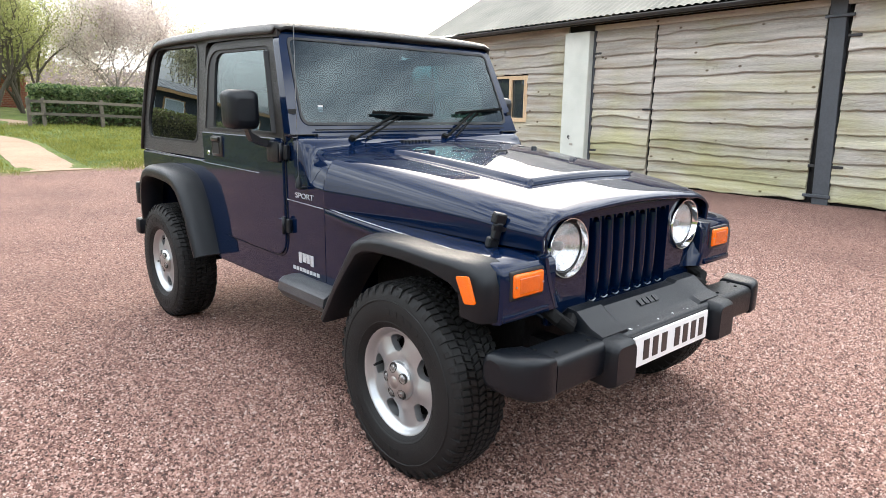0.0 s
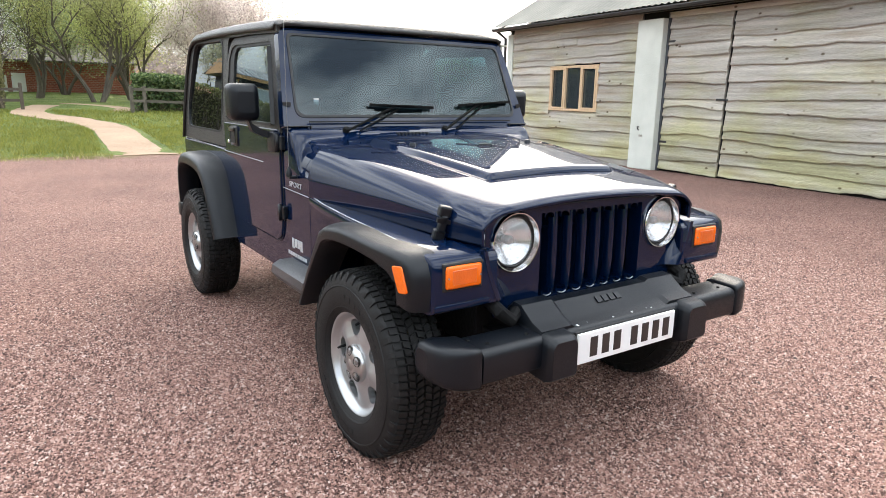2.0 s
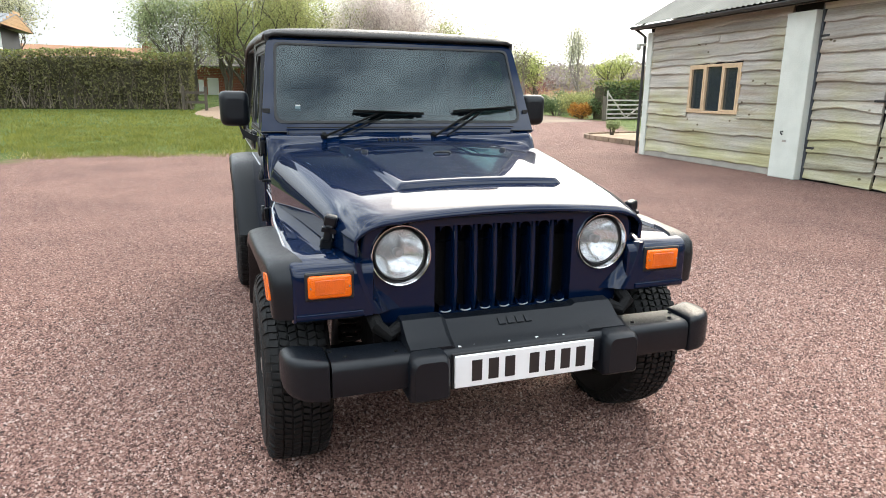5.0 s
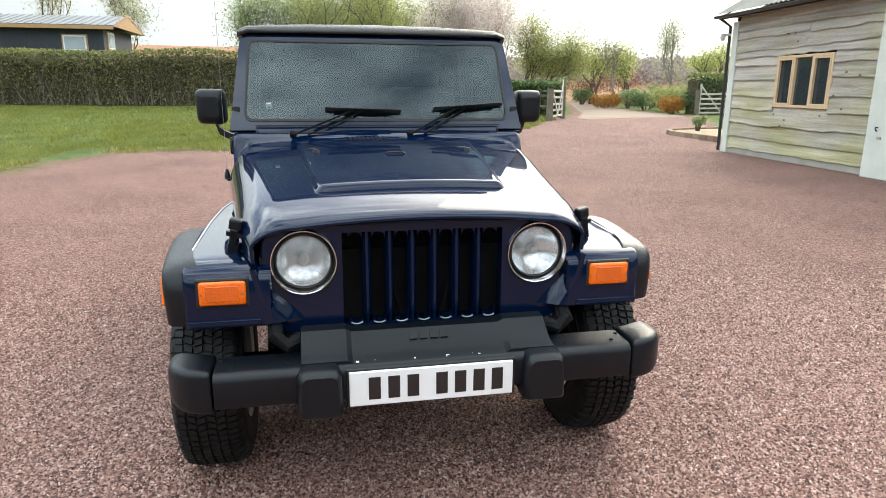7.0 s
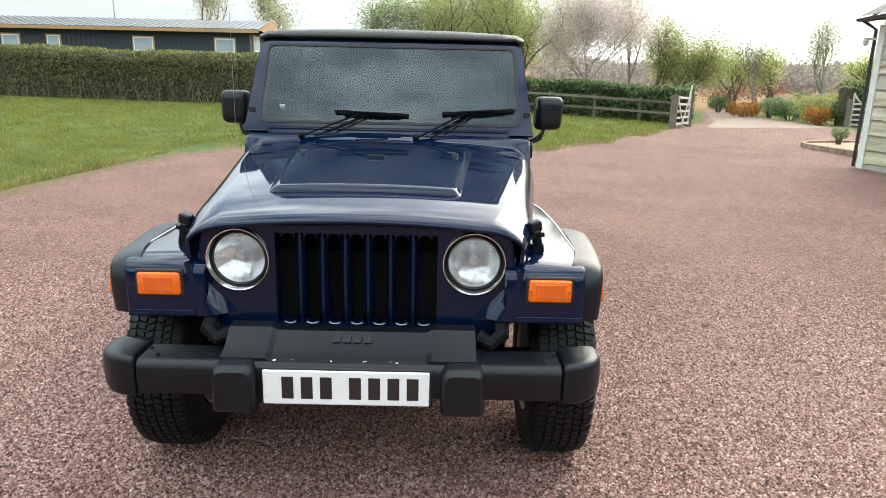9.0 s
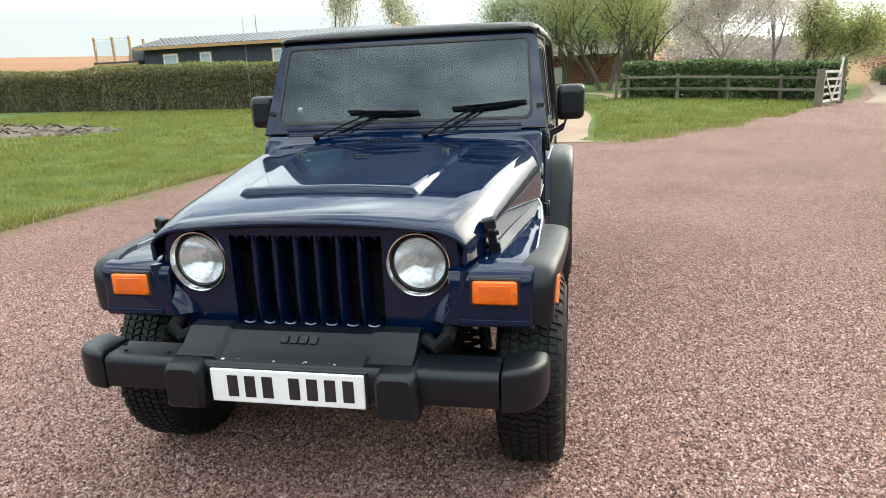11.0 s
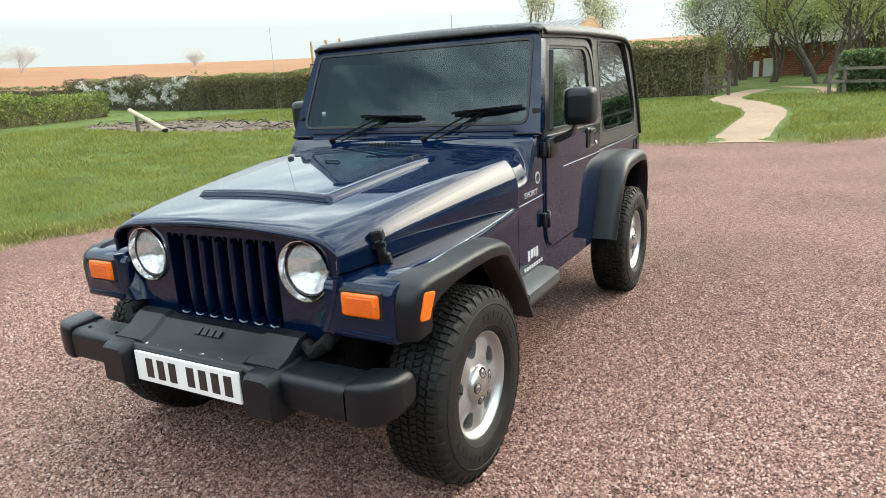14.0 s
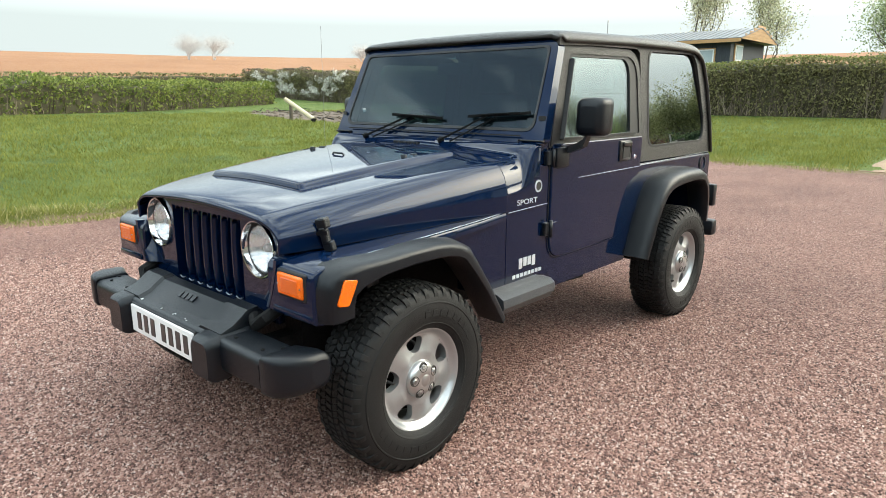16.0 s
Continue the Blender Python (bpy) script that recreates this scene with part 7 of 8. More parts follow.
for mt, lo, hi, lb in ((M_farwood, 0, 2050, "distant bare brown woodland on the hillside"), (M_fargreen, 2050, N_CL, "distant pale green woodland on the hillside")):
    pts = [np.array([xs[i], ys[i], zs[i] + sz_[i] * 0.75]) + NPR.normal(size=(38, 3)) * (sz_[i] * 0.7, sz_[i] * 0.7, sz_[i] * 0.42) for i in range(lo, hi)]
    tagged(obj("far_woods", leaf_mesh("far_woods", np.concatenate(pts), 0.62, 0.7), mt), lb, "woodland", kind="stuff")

# ---- post-and-rail fence, gates, path, bed ----
fence = thing("post_and_rail_fence", "weathered wooden post-and-rail fence along the lawn", "fence")
fx = [4.75, 5.2, 7.1, 8.95, 10.8, 12.1]
fy = [27.4, 27.35, 27.3, 27.2, 27.0, 26.6]
for x, y in zip(fx, fy):
    z = gz(x, y)
    part("post", box(x - 0.06, y - 0.06, z - 0.1, x + 0.06, y + 0.06, z + 1.02, 0.01), M_fencewood, fence)
for (x0, y0), (x1, y1) in zip(list(zip(fx, fy)), list(zip(fx[1:], fy[1:]))):
    for h in (0.46, 0.90):
        part("rail", bar((x0, y0 - 0.075, gz(x0, y0) + h), (x1, y1 - 0.075, gz(x1, y1) + h), 0.035, 0.10, up=(0, 0, 1)), M_fencewood, fence)


def field_gate(label, p0, p1, h=1.2):
    p0, p1 = Vector((*p0, gz(*p0))), Vector((*p1, gz(*p1)))
    g = thing("field_gate", label, "gate", group="yard gates")
    d = (p1 - p0)
    nrm_ = Vector((-d.y, d.x, 0)).normalized() * 0.03
    for k, z in enumerate((0.15, 0.38, 0.62, 0.88, 1.13)):
        part("bar", bar(p0 + Vector((0, 0, z)), p1 + Vector((0, 0, z)), 0.03, 0.085), M_gate, g)
    for q in (p0, p1):
        part("stile", bar(q + Vector((0, 0, 0.06)), q + Vector((0, 0, h)), 0.05, 0.09), M_gate, g)
    part("heel", bar(p0 + Vector((0, 0, h)), p0 + d.normalized() * 0.02 + Vector((0, 0, h + 0.45)), 0.05, 0.08), M_gate, g)
    part("brace", bar(p0 + Vector((0, 0, h + 0.40)) + nrm_, p0.lerp(p1, 0.5) + Vector((0, 0, 0.15)) + nrm_, 0.03, 0.08), M_gate, g)
    part("brace", bar(p1 + Vector((0, 0, 1.1)) + nrm_, p0.lerp(p1, 0.5) + Vector((0, 0, 0.15)) + nrm_, 0.03, 0.08), M_gate, g)
    pp = p0 - d.normalized() * 0.18
    part("hanging_post", box(pp.x - 0.09, pp.y - 0.09, pp.z - 0.1, pp.x + 0.09, pp.y + 0.09, pp.z + 1.35, 0.012), M_fencewood, g)
    return g


field_gate("open five-bar wooden field gate with diagonal braces", (12.7, 26.5), (11.3, 24.0))
gp_ = part("gate_post", box(11.0, 23.6, gz(11.1, 23.7) - 0.1, 11.2, 23.8, gz(11.1, 23.7) + 1.2, 0.012), M_fencewood)
tagged(gp_, "weathered wooden post where the yard gate shuts", "gate post")
field_gate("five-bar wooden field gate beside the barn", (22.4, 31.4), (25.6, 32.2))
stile = thing("stile", "dark wooden stile at the end of the tall hedge", "stile")
sx, sy = 1.25, 29.3
sz = gz(sx, sy)
for x, y in ((sx, sy), (sx - 0.9, sy + 0.2)):
    part("post", box(x - 0.06, y - 0.06, sz - 0.1, x + 0.06, y + 0.06, sz + 1.0, 0.01), M_stile, stile)
for h in (0.35, 0.75):
    part("rail", bar((sx, sy - 0.02, sz + h), (sx - 0.9, sy + 0.18, sz + h), 0.03, 0.10), M_stile, stile)

M_path = mat("sandy_concrete_path", (0.225, 0.148, 0.092), 0.9, var=0.2, scale=0.8, fine=14, bump=0.35, bscale=60, col2=(0.31, 0.217, 0.145))


def strip_path(name, label, pts, z_up=0.012):
    """A slab path: centre points with half widths, smoothed, lying on the lawn."""
    P = np.array(pts, float)
    t = np.arange(len(P))
    tt = np.linspace(0, len(P) - 1, 60)

    def smooth(c):
        out_ = []
        for q in tt:
            i = int(min(q, len(c) - 2))
            f = q - i
            c0, c1, c2, c3 = c[max(i - 1, 0)], c[i], c[i + 1], c[min(i + 2, len(c) - 1)]
            out_.append(0.5 * (2 * c1 + (c2 - c0) * f + (2 * c0 - 5 * c1 + 4 * c2 - c3) * f * f + (3 * c1 - c0 - 3 * c2 + c3) * f ** 3))
        return np.array(out_)

    X, Y, W = smooth(P[:, 0]), smooth(P[:, 1]), smooth(P[:, 2])
    dx, dy = np.gradient(X), np.gradient(Y)
    L = np.hypot(dx, dy)
    nx_, ny_ = -dy / L, dx / L
    rings = []
    for x, y, w, ax, ay in zip(X, Y, W, nx_, ny_):
        jl, jr = 0.05 * noise.noise((x * 1.7, y * 1.7, 0)), 0.05 * noise.noise((x * 1.7, y * 1.7, 9))
        l_, r_ = (x + ax * (w + jl), y + ay * (w + jl)), (x - ax * (w + jr), y - ay * (w + jr))
        zl, zr = gz(*l_) + z_up, gz(*r_) + z_up
        rings.append([(*l_, zl - 0.12), (*l_, zl), (x, y, (zl + zr) / 2 + 0.01), (*r_, zr), (*r_, zr - 0.12)])
    b_ = loft(rings, closed=False, cap0=True, cap1=True)
    bmesh.ops.recalc_face_normals(b_, faces=b_.faces)
    return tagged(part(name, b_, M_path, smooth=True), label, "path", kind="structure")


strip_path("garden_path", "sandy concrete garden path curving over the lawn", [(2.98, 14.3, 0.60), (2.98, 15.2, 0.58), (3.05, 17.5, 0.56), (3.15, 20, 0.56), (2.95, 22.3, 0.62), (2.2, 24.6, 0.62), (1.4, 26.8, 0.55), (1.5, 29.5, 0.5), (2.2, 33, 0.5)])
strip_path("garden_path_branch", "sandy concrete path crossing the far lawn", [(4.3, 28.3, 0.5), (4.9, 30.5, 0.5), (4.4, 33, 0.5), (3.2, 35, 0.5)])
M_lane = mat("pale_gravel_lane", (0.20, 0.142, 0.100), 0.95, var=0.15, scale=0.4, fine=30, col2=(0.265, 0.195, 0.143))
b = bmesh.new()
n_ = 14
grid_ = [[None] * (n_ + 1) for _ in range(n_ + 1)]
for i in range(n_ + 1):
    for j in range(n_ + 1):
        f, g2 = i / n_, j / n_
        lft = (np.interp(f, [0, 0.4, 1], [13.6, 17.3, 23.3]), np.interp(f, [0, 0.4, 1], [27.6, 35.5, 52]))
        rgt = (np.interp(f, [0, 0.4, 1], [21.7, 22.6, 24.7]), np.interp(f, [0, 0.4, 1], [30.2, 38.5, 52]))
        x, y = lft[0] + (rgt[0] - lft[0]) * g2, lft[1] + (rgt[1] - lft[1]) * g2
        grid_[i][j] = b.verts.new((x, y, gz(x, y) + (0.012 if 0 < i < n_ and 0 < j < n_ else -0.06)))
for i in range(n_):
    for j in range(n_):
        b.faces.new((grid_[i][j], grid_[i][j + 1], grid_[i + 1][j + 1], grid_[i + 1][j]))
tagged(part("lane", b, M_lane), "pale gravel lane leading past the gates", "lane", kind="structure")

# stone-edged bed beside the barn
M_kerb = mat("buff_kerb_stone", (0.25, 0.175, 0.12), 0.85, var=0.25, scale=4, fine=40, bump=0.3, bscale=40, objrand=0.4)
M_sand = mat("pale_bed_gravel", (0.31, 0.225, 0.145), 0.95, var=0.25, scale=3, fine=40, bump=0.4, bscale=60)
bed = thing("raised_bed", "low gravel bed edged with buff kerb stones beside the barn", "garden bed")
rim_ = rounded([(12.7, 14.6), (12.7, 18.6), (15.8, 19.4), (15.8, 14.6)], [0.3, 1.6, 0.6, 0.2], 8)
part("fill", prism([(x, y, 0.0) for x, y in rim_], (0, 0, 0.10)), M_sand, bed)
tot = [(Vector(p), Vector(q)) for p, q in zip(rim_, rim_[1:] + rim_[:1])]
for p, q in tot:
    L = (q - p).length
    k = max(1, round(L / 0.34))
    for i in range(k):
        s0, s1 = p.lerp(q, (i + 0.04) / k), p.lerp(q, (i + 0.96) / k)
        if (s1 - s0).length > 0.05:
            part("kerb_stone", bar((s0.x, s0.y, 0.07), (s1.x, s1.y, 0.07), 0.12, 0.18, bev=0.012), M_kerb, bed)
shrub("clipped_ball_shrub", "small clipped ball-shaped shrub in the raised bed", 14.0, 18.2, 0.30, 0.62, M_deep, 1400, 0.05, 77, lumps=9, z=0.09)

# ---- bonfire patch and pole on the lawn ----
M_ash = mat("ash_and_scorched_soil", (0.075, 0.055, 0.042), 0.95, var=0.5, scale=1.8, fine=14, bump=1.0, bscale=9, col2=(0.185, 0.138, 0.104))
M_pole = mat("pale_peeled_pole", (0.50, 0.42, 0.28), 0.7, var=0.2, scale=3, fine=30, col2=(0.64, 0.55, 0.38))
rs = random.Random(4)
b = bmesh.new()
rings = []
for k in range(9):
    f = k / 8
    ring = []
    for i in range(90):
        an = i / 90 * math.tau
        wv = 1 + 0.22 * noise.noise((math.cos(an) * 2, math.sin(an) * 2, 1.3)) + 0.16 * noise.noise((math.cos(an) * 9, math.sin(an) * 9, 4.3))
        x, y = -16.6 + math.cos(an) * 6.0 * f * wv + 0.0, 17.6 + math.sin(an) * 2.6 * f * wv - 0.1 * math.cos(an) * f
        ring.append((x, y, gz(x, y) - 0.03 + (1 - f) * 0.07 + (0.05 + 0.10 * noise.noise((x * 1.3, y * 1.3, 0)) + 0.09 * noise.noise((x * 4, y * 4, 2))) * (1 - f ** 6)))
    rings.append(ring)
loft(rings, bm=b)
for k in range(260):
    # clods and burnt ends
    an, rr = rs.uniform(0, math.tau), rs.random() ** 0.5
    x, y, q = -16.6 + math.cos(an) * 5.6 * rr, 17.6 + math.sin(an) * 2.35 * rr, rs.uniform(0.03, 0.10)
    disc((x, y, gz(x, y) + 0.02), (rs.gauss(0, 0.4), rs.gauss(0, 0.4), 1), [(0, q), (q * 0.7, q * 0.7), (q * 1.3, 0), (q, -q)], 6, bm=b)
patch = tagged(part("bonfire_patch", b, M_ash, smooth=True), "grey ash and scorched soil of an old bonfire on the lawn", "bonfire ash", kind="structure")
pole = part("timber_pole", tube([(-14.9, 14.85, 0.53), (-15.6, 14.74, 0.887), (-16.35, 14.62, 1.27)], [0.082, 0.08, 0.076], 12), M_pole, smooth=True)
tagged(pole, "pale peeled timber pole lying propped on the bonfire ash", "timber pole")
part("charred_end", disc((-14.9, 14.85, 0.53), (0.93, 0.13, -0.33), [(0.086, -0.10), (0.088, 0.005), (0.05, 0.012), (0, 0.012)], 12), M_dark, pole)
prop = part("prop_stump", disc((-16.2, 14.75, gz(-16.2, 14.75)), (0, 0, 1), [(0.07, -0.05), (0.065, 0.45), (0.06, 0.57), (0, 0.57)], 12), M_bark)
tagged(prop, "charred stump holding up the pole", "stump")
for k in range(80):
    an, rr = rs.uniform(0, math.tau), rs.random() ** 0.5
    x, y = -16.6 + math.cos(an) * 5.2 * rr, 17.5 + math.sin(an) * 2.1 * rr
    z = gz(x, y) + 0.10
    a2, L = rs.uniform(0, math.tau), rs.uniform(0.15, 0.7)
    o = part("charred_stick", tube([(x, y, z), (x + math.cos(a2) * L * 0.5, y + math.sin(a2) * L * 0.5, z + rs.uniform(0.0, 0.12)), (x + math.cos(a2) * L, y + math.sin(a2) * L, z + rs.uniform(-0.02, 0.06))], [rs.uniform(0.015, 0.035), 0.018, 0.008], 6), M_twig if k % 4 else M_dark)
    tagged(o, "charred branch lying on the bonfire ash", "branch", group="bonfire debris")

# ---- cabin beyond the hedge ----
M_cabin = mat("blue_black_cabin_boards", (0.030, 0.036, 0.047), 0.7, var=0.25, scale=2, fine=20, stretch=(8, 8, 0.6))
M_tin = mat("blue_grey_roof_sheet", (0.12, 0.13, 0.14), 0.36, 0.45, var=0.12, scale=1, fine=12)
M_larch = mat("fresh_orange_larch", (0.36, 0.20, 0.08), 0.65, var=0.2, scale=2, fine=20, stretch=(1, 1, 6), col2=(0.48, 0.29, 0.13))
M_wframe = mat("white_window_paint", (0.72, 0.73, 0.72), 0.5, var=0.05)
M_blind = mat("pale_blind", (0.34, 0.39, 0.42), 0.8, var=0.08)
cabin = thing("cabin", "blue-black timber cabin with pale metal roof behind the hedge", "cabin")
CX0, CX1, CY0, CY1, CZ = -25.4, -9.1, 40.0, 46.0, 4.62
zb_ = 0.9
part("wall", box(CX0, CY0, zb_, CX1, CY1, CZ), M_cabin, cabin)
for k in range(54):
    x = CX0 + 0.15 + k * 0.30
    part("batten", box(x, CY0 - 0.03, 2.4, x + 0.05, CY0 - 0.002, CZ), M_cabin, cabin)
rz_ = 5.36
for y0, z0, y1, z1 in ((CY0 - 0.5, CZ - 0.02, 43.0, rz_), (CY1 + 0.5, CZ - 0.02, 43.0, rz_)):
    part("roof", prism([(CX0 - 0.3, y0, z0), (CX1 + 0.7, y0, z0), (CX1 + 0.7, y1, z1), (CX0 - 0.3, y1, z1)], (0, 0, 0.05)), M_tin, cabin)
for k in range(43):
    x = CX0 - 0.2 + k * 0.40
    part("roof_rib", bar((x, CY0 - 0.5, CZ + 0.055), (x, 43.0, rz_ + 0.075), 0.04, 0.04), M_tin, cabin)
part("fascia", box(CX0 - 0.3, CY0 - 0.54, CZ - 0.20, CX1 + 0.7, CY0 - 0.505, CZ - 0.01), M_larch, cabin)
part("gable", prism([(CX1 + 0.62, CY0 - 0.45, CZ - 0.02), (CX1 + 0.62, CY1 + 0.45, CZ - 0.02), (CX1 + 0.62, 43.0, rz_ - 0.02)], (0.05, 0, 0)), M_larch, cabin)
for k in range(4):
    z = CZ + 0.12 + k * 0.2
    part("gable_board", box(CX1 + 0.672, CY0 + 0.2 + k * 0.7, z, CX1 + 0.685, CY1 - 0.2 - k * 0.7, z + 0.16), M_larch, cabin)
for x0, x1 in ((-23.9, -22.9), (-21.2, -20.45), (-16.04, -14.87), (-11.15, -9.99)):
    wn_ = part("window", box(x0 - 0.08, CY0 - 0.07, 3.22, x1 + 0.08, CY0 - 0.035, 4.17), M_larch, cabin)
    part("frame", box(x0, CY0 - 0.10, 3.3, x1, CY0 - 0.072, 4.10), M_wframe, wn_)
    part("pane", box(x0 + 0.07, CY0 - 0.125, 3.37, x1 - 0.07, CY0 - 0.102, 4.03), M_blind, wn_)
wn_ = part("window", box(CX1 + 0.005, 40.6, 3.35, CX1 + 0.05, 42.0, 4.42), M_larch, cabin)
part("frame", box(CX1 + 0.052, 40.7, 3.45, CX1 + 0.08, 41.9, 4.34), M_wframe, wn_)
part("pane", box(CX1 + 0.082, 40.78, 3.53, CX1 + 0.10, 41.82, 4.26), M_blind, wn_)
deck = thing("roof_deck", "raised timber deck with larch posts and glass rail", "deck")
part("platform", box(-29.2, 39.8, 3.62, CX0 - 0.35, 43, 3.82), M_cabin, deck)
part("edge_board", box(-29.2, 39.74, 3.55, CX0 - 0.35, 39.795, 3.70), M_larch, deck)
for x, y in ((-29.0, 39.9), (-27.6, 39.9), (-27.3, 42.8), (-26.3, 39.9), (-25.85, 42.8)):
    part("post", box(x - 0.07, y - 0.07, 3.82, x + 0.07, y + 0.07, 5.45, 0.01), M_larch, deck)
for x in (-28.9, -25.9):
    part("support", box(x - 0.1, 41.0, 0.8, x + 0.1, 41.2, 3.615), M_cabin, deck)
part("top_rail", box(-29.0, 39.87, 5.28, -26.3, 39.93, 5.33), M_wframe, deck)
part("rail_glass", box(-28.9, 39.89, 3.9, -26.4, 39.905, 5.2), G_lamp, deck).visible_shadow = False
cover_ = part("covered_barbecue", loft([[(-26.9 + 0.75 * k * math.cos(q / 16 * math.tau), 41.5 + 0.5 * k * math.sin(q / 16 * math.tau), z) for q in range(16)] for z, k in ((3.82, 1.0), (4.3, 0.95), (4.6, 0.75), (4.8, 0.45), (4.86, 0.1))], cap1=True), M_girder, smooth=True)
tagged(cover_, "dark covered barbecue standing on the deck", "barbecue")
mast = part("mast", tube([(-17.8, 41.5, 5.3), (-17.8, 41.5, 6.4)], 0.03, 6), M_steel)
tagged(mast, "thin metal mast on the cabin roof", "mast")

# ---- brick house and outbuilding behind the trees ----
def brick_material():
    m = bpy.data.materials.new("red_brick")
    m.use_nodes = True
    n, l = m.node_tree.nodes, m.node_tree.links
    p = n["Principled BSDF"]
    p.inputs["Roughness"].default_value = 0.9
    c = n.new("ShaderNodeTexCoord")
    g = n.new("ShaderNodeMapping")
    g.inputs["Rotation"].default_value = (radians(90), 0, 0)
    t = n.new("ShaderNodeTexBrick")
    t.inputs["Color1"].default_value, t.inputs["Color2"].default_value = (0.30, 0.085, 0.05, 1), (0.21, 0.06, 0.042, 1)
    t.inputs["Mortar"].default_value = (0.33, 0.25, 0.2, 1)
    t.inputs["Scale"].default_value, t.inputs["Mortar Size"].default_value = 2.2, 0.02
    l.new(c.outputs["Object"], g.inputs["Vector"])
    l.new(g.outputs["Vector"], t.inputs["Vector"])
    l.new(t.outputs["Color"], p.inputs["Base Color"])
    return m


M_brick = brick_material()
M_slate = mat("dark_roof_tiles", (0.085, 0.07, 0.062), 0.8, var=0.3, scale=2, fine=14, bump=0.4, bscale=9)


def house(name, label, x0, x1, y0, y1, z0, z1, zr, windows, ridge_along_x=True):
    h = thing(name, label, "house")
    part("wall", box(x0, y0, z0, x1, y1, z1), M_brick, h)
    ym = (y0 + y1) / 2
    for a0, z in ((y0 - 0.35, z1 - 0.1), (y1 + 0.35, z1 - 0.1)):
        part("roof", prism([(x0 - 0.3, a0, z), (x1 + 0.3, a0, z), (x1 + 0.3, ym, zr), (x0 - 0.3, ym, zr)], (0, 0, 0.12)), M_slate, h)
    for x in (x0, x1 - 0.12):
        part("gable", prism([(x, y0, z1 + 0.001), (x, y1, z1 + 0.001), (x, ym, zr - 0.12)], (0.12, 0, 0)), M_brick, h)
    for wx, wz, ww, wh in windows:
        q = part("window", box(wx, y0 - 0.05, wz, wx + ww, y0 - 0.002, wz + wh, 0.005), M_wframe, h)
        part("pane", box(wx + 0.07, y0 - 0.065, wz + 0.07, wx + ww - 0.07, y0 - 0.052, wz + wh - 0.07), G_house, q)
    return h


zz = gz(3, 50)
ob_ = house("outbuilding", "low red brick outbuilding behind the trees", -1.6, 8.5, 50, 55, zz - 0.3, 3.1, 4.2, ())
M_garage = mat("faded_brown_door_paint", (0.125, 0.060, 0.042), 0.7, var=0.2, scale=2, fine=20, col2=(0.17, 0.085, 0.06), stretch=(6, 1, 0.5))
gd = part("garage_door", box(-0.97, 49.93, zz - 0.1, 0.69, 49.99, 2.15, 0.01), M_garage, ob_, "wide brown boarded door")
for k in range(6):
    part("door_board", box(-0.95 + k * 0.272, 49.915, zz - 0.08, -0.95 + k * 0.272 + 0.262, 49.929, 2.12), M_garage, gd)
for x0, x1, z1 in ((0.71, 1.06, 2.16), (1.31, 2.07, 2.30)):
    part("white_panel", box(x0, 49.93, zz - 0.1, x1, 49.99, z1, 0.01), M_wframe, ob_, "white painted panel in the brick wall")
hs_ = house("brick_house", "red brick house with dark roof among the trees", -3.5, 8.0, 59, 67, 1.0, 5.2, 8.0, ((-2.4, 3.2, 1.2, 1.2), (1.8, 3.2, 1.2, 1.2), (5.5, 3.2, 1.2, 1.2)))
part("chimney", box(2.6, 62.6, 7.2, 3.4, 63.5, 9.3, 0.02), M_brick, hs_)

# ---- loose gravel, grass blades ----
def pebble_material():
    m = bpy.data.materials.new("red_granite_chippings")
    m.use_nodes = True
    n, l = m.node_tree.nodes, m.node_tree.links
    p = n["Principled BSDF"]
    p.inputs["Roughness"].default_value, p.inputs["Specular IOR Level"].default_value = 0.75, 0.4
    g = n.new("ShaderNodeNewGeometry")
    r = n.new("ShaderNodeValToRGB")
    for k in range(4):
        r.color_ramp.elements.new(0.5)
    for el, (pos, c) in zip(r.color_ramp.elements, ((0.0, (0.036, 0.019, 0.016)), (0.22, (0.140, 0.072, 0.058)), (0.5, (0.275, 0.149, 0.120)), (0.76, (0.395, 0.234, 0.190)), (0.94, (0.49, 0.34, 0.288)), (1.0, (0.57, 0.45, 0.395)))):
        el.position, el.color = pos, (*c, 1)
    t = n.new("ShaderNodeTexNoise")
    t.inputs["Scale"].default_value, t.inputs["Detail"].default_value = 140, 4
    c = n.new("ShaderNodeTexCoord")
    l.new(c.outputs["Object"], t.inputs["Vector"])
    k = n.new("ShaderNodeMapRange")
    k.inputs["To Min"].default_value, k.inputs["To Max"].default_value = 0.50, 1.50
    l.new(t.outputs["Fac"], k.inputs["Value"])
    v = n.new("ShaderNodeVectorMath")
    v.operation = "SCALE"
    l.new(g.outputs["Random Per Island"], r.inputs["Fac"])
    l.new(r.outputs["Color"], v.inputs[0])
    l.new(k.outputs["Result"], v.inputs["Scale"])
    l.new(v.outputs["Vector"], p.inputs["Base Color"])
    return m


rsn = np.random.RandomState(21)
N_ST = 470000
# thick on the ground round the car's nose, thinning outwards
cand = np.stack([rsn.uniform(-3.2, 8.5, N_ST * 5), rsn.uniform(-0.3, 10.5, N_ST * 5)], -1)
dist = np.hypot(np.maximum(0, np.abs(cand[:, 0] - 2.4) - 2.0), np.maximum(0, np.abs(cand[:, 1] - 1.3) - 1.1))
keep = (rsn.rand(len(cand)) < np.clip(1.0 - dist / 2.5, 0.030, 1.0) ** 1.3) & (poly_sd(cand[:, 0], cand[:, 1], YARD) > -0.12)
keep &= ~((np.abs(cand[:, 0] - 2.36) < 0.6) & (cand[:, 1] > 2.1) & (cand[:, 1] < 4.7))
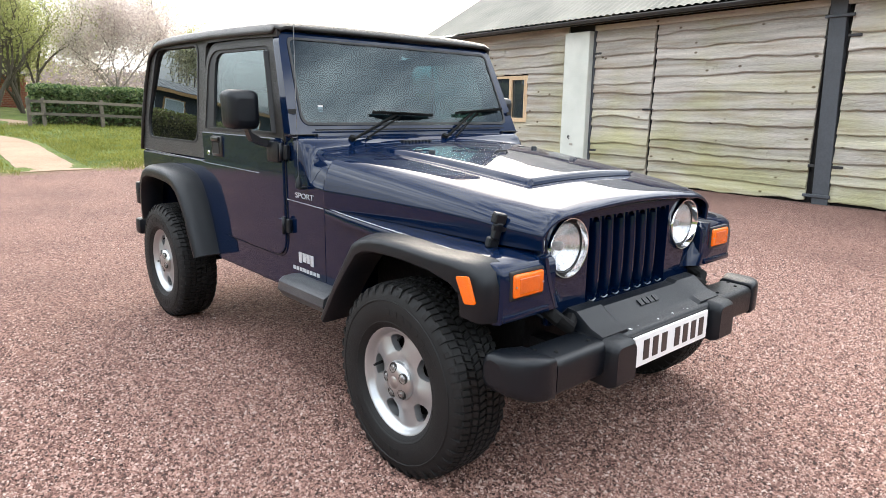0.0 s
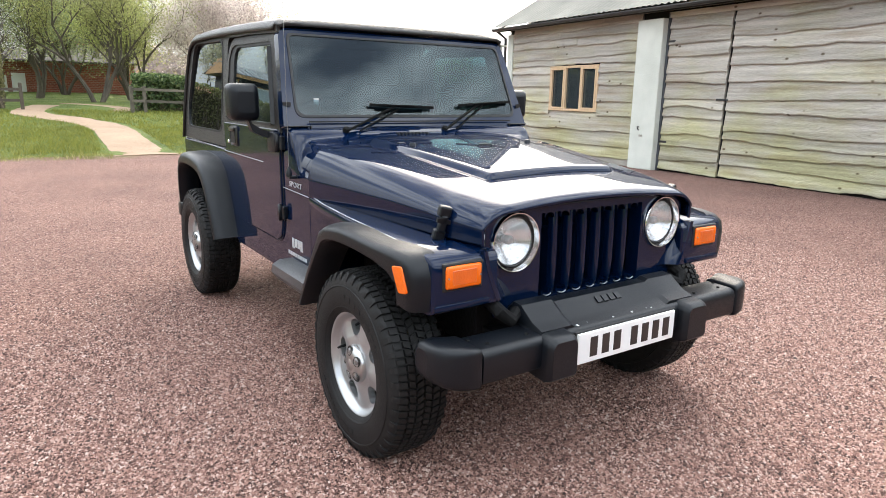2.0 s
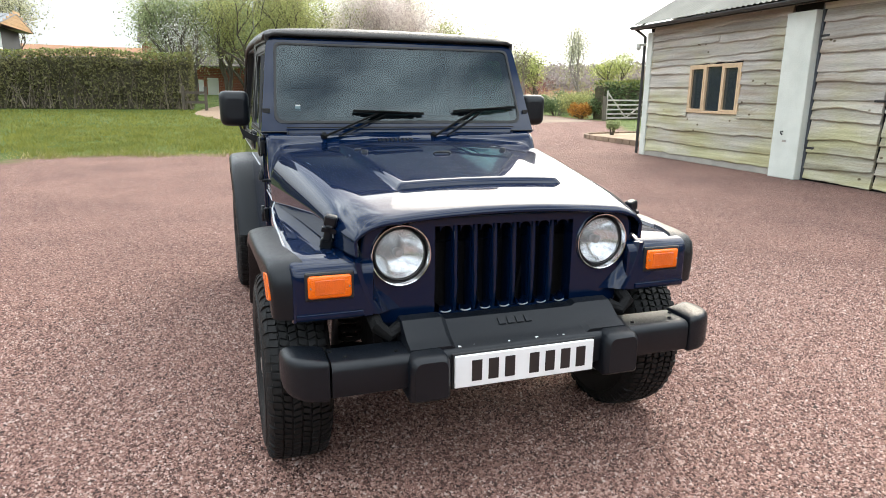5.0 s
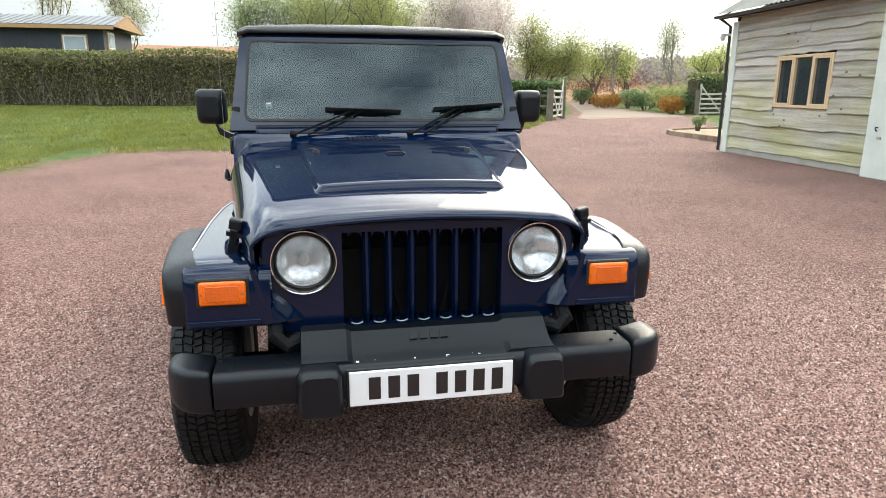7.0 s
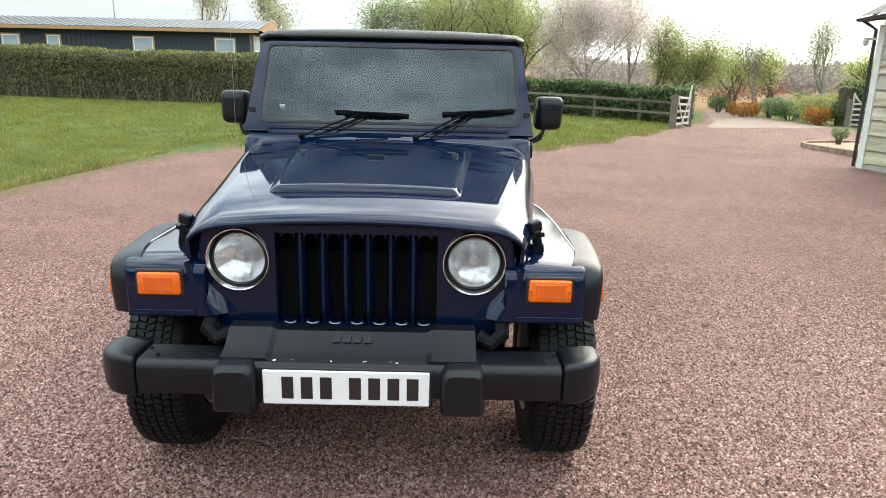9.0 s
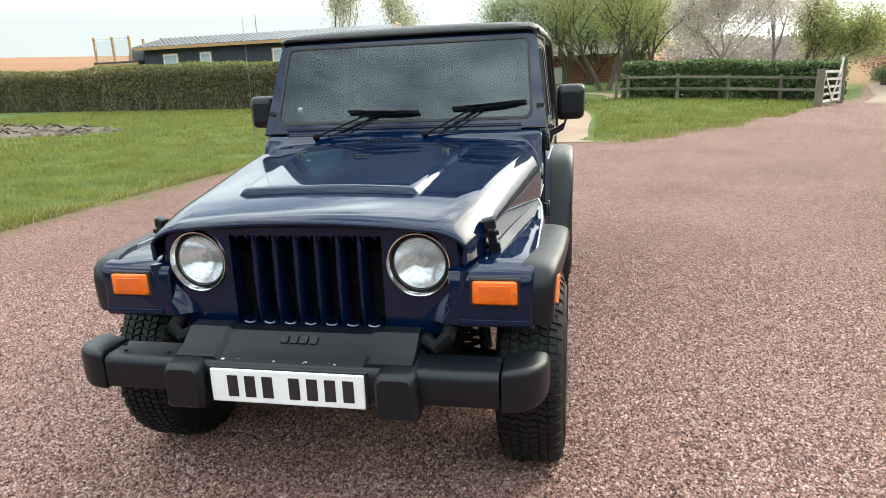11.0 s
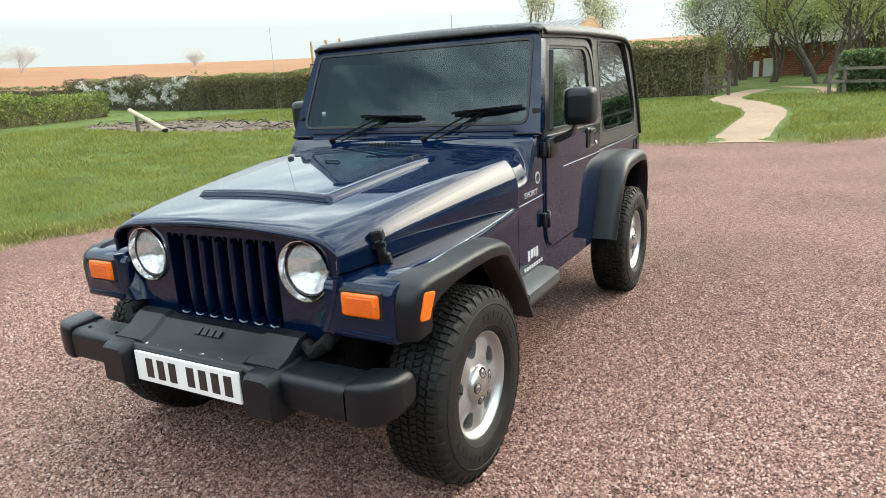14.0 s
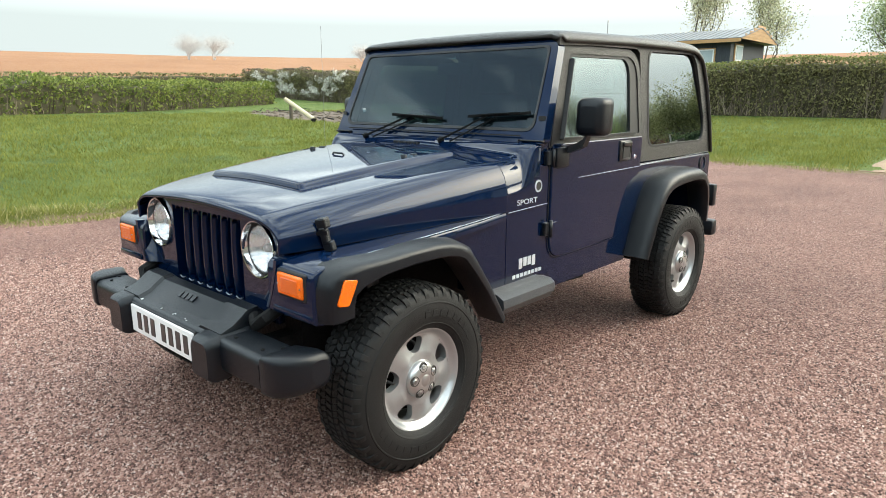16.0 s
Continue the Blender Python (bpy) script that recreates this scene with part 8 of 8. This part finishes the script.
cand = cand[keep][:N_ST]
n = len(cand)
# angular chips: three feet and a top corner
half_l = rsn.uniform(0.0053, 0.0080, n) * np.where(rsn.rand(n) < 0.03, 1.4, 1.0)
half_w, high = half_l * rsn.uniform(0.62, 0.95, n), half_l * rsn.uniform(0.6, 1.15, n)
unit = np.array([(-1, -0.75, 0), (1, -0.6, 0), (0.1, 1.05, 0), (0, 0, 1)], float)
v = unit[None] * np.stack([half_l, half_w, high], -1)[:, None, :]
v += rsn.normal(size=(n, 4, 3)) * half_l[:, None, None] * np.array([0.26, 0.26, 0.12])
an = rsn.rand(n) * math.tau
ti = rsn.normal(size=n) * 0.25
ca, sa, ct, st_ = np.cos(an), np.sin(an), np.cos(ti), np.sin(ti)
x2, z2 = v[..., 0] * ct[:, None] - v[..., 2] * st_[:, None], v[..., 0] * st_[:, None] + v[..., 2] * ct[:, None]
x3, y3 = x2 * ca[:, None] - v[..., 1] * sa[:, None], x2 * sa[:, None] + v[..., 1] * ca[:, None]
co = np.stack([x3 + cand[:, 0:1], y3 + cand[:, 1:2], z2 - 0.0015 + (half_l * rsn.uniform(0.0, 0.5, n))[:, None] + heights(cand[:, 0], cand[:, 1])[:, None] * 0.3], -1)
fac = np.array([(0, 1, 3), (1, 2, 3), (2, 0, 3)])
stones = obj("gravel", tri_soup("gravel", co.reshape(-1, 3), faces=(np.arange(n)[:, None, None] * 4 + fac[None]).reshape(-1, 3)), pebble_material())
tagged(stones, "loose red and grey granite chippings covering the yard", "gravel", kind="stuff")

M_blade = leafmat("grass_blades", (0.105, 0.122, 0.022), (0.235, 0.245, 0.052), 0.6, 0.28, 0.45, 1.1)
M_straw = leafmat("dry_grass_blades", (0.20, 0.20, 0.07), (0.46, 0.40, 0.20), 0.7, 1.0)


def blades(name, label, pts, h, w, material):
    m_ = len(pts)
    z = heights(pts[:, 0], pts[:, 1])
    an_ = rsn.rand(m_) * math.tau
    tuft = np.array([noise.noise((q[0] * 1.4, q[1] * 1.4, 7.0)) for q in pts])
    hh = h * rsn.uniform(0.45, 1.35, m_) * np.clip(1.0 + 1.3 * tuft, 0.35, 2.0)
    ww = w * rsn.uniform(0.7, 1.3, m_)
    ln = rsn.normal(size=(m_, 2)) * hh[:, None] * 0.55
    base = np.stack([pts[:, 0], pts[:, 1], z - 0.005], -1)
    sx_ = np.stack([np.cos(an_) * ww, np.sin(an_) * ww, np.zeros(m_)], -1)
    tip = base + np.stack([ln[:, 0], ln[:, 1], hh], -1)
    co_ = np.stack([base - sx_, base + sx_, tip], 1).reshape(-1, 3)
    return tagged(obj(name, tri_soup(name, co_, faces=np.arange(m_ * 3).reshape(-1, 3)), material), label, "grass", kind="stuff")


WALKWAY = [(2.98, 13.8), (2.98, 15.2), (3.05, 17.5), (3.15, 20), (2.95, 22.3), (2.2, 24.6), (1.4, 26.8), (1.5, 29.5)]


def on_lawn(x0, x1, y0, y1, count, edge=0.0, reach=None):
    p = np.stack([rsn.uniform(x0, x1, count), rsn.uniform(y0, y1, count)], -1)
    sd = poly_sd(p[:, 0], p[:, 1], YARD)
    ragged = np.array([0.45 * noise.noise((a_ * 0.9, b_ * 0.9, 4.0)) for a_, b_ in p])
    ok = sd < edge + ragged
    if reach:
        ok &= sd > -reach
    for (x0_, y0_), (x1_, y1_) in zip(WALKWAY, WALKWAY[1:]):
        ex, ey = x1_ - x0_, y1_ - y0_
        f = np.clip(((p[:, 0] - x0_) * ex + (p[:, 1] - y0_) * ey) / (ex * ex + ey * ey), 0, 1)
        ok &= np.hypot(p[:, 0] - x0_ - f * ex, p[:, 1] - y0_ - f * ey) > 0.64
    ok &= ((p[:, 0] + 16.6) / 6.0) ** 2 + ((p[:, 1] - 17.6) / 2.6) ** 2 > 0.9
    return p[ok]


blades("lawn_grass", "short green lawn grass", np.concatenate([on_lawn(-9, -3.0, 0, 15, 60000, 0.05), on_lawn(-3.4, 9.5, 14.4, 21, 42000, 0.05)]), 0.065, 0.006, M_blade)
blades("lawn_grass", "lawn grass running back to the hedges", np.concatenate([on_lawn(-22, -8.5, 3, 29, 60000), on_lawn(-8.6, 12, 15, 29, 45000)]), 0.085, 0.014, M_blade)
blades("grass_fringe", "dry and green grass tufts along the gravel edge", np.concatenate([on_lawn(-4.6, -2.9, 0, 15, 20000, 0.22, 0.6), on_lawn(-3.4, 11, 14.0, 22, 20000, 0.22, 0.6)]), 0.075, 0.006, M_straw)
blades("grass_fringe", "long green grass tufts along the gravel edge", np.concatenate([on_lawn(-4.6, -2.9, 0, 15, 26000, 0.12, 0.45), on_lawn(-3.4, 11, 14.0, 22, 26000, 0.12, 0.45)]), 0.105, 0.006, M_blade)
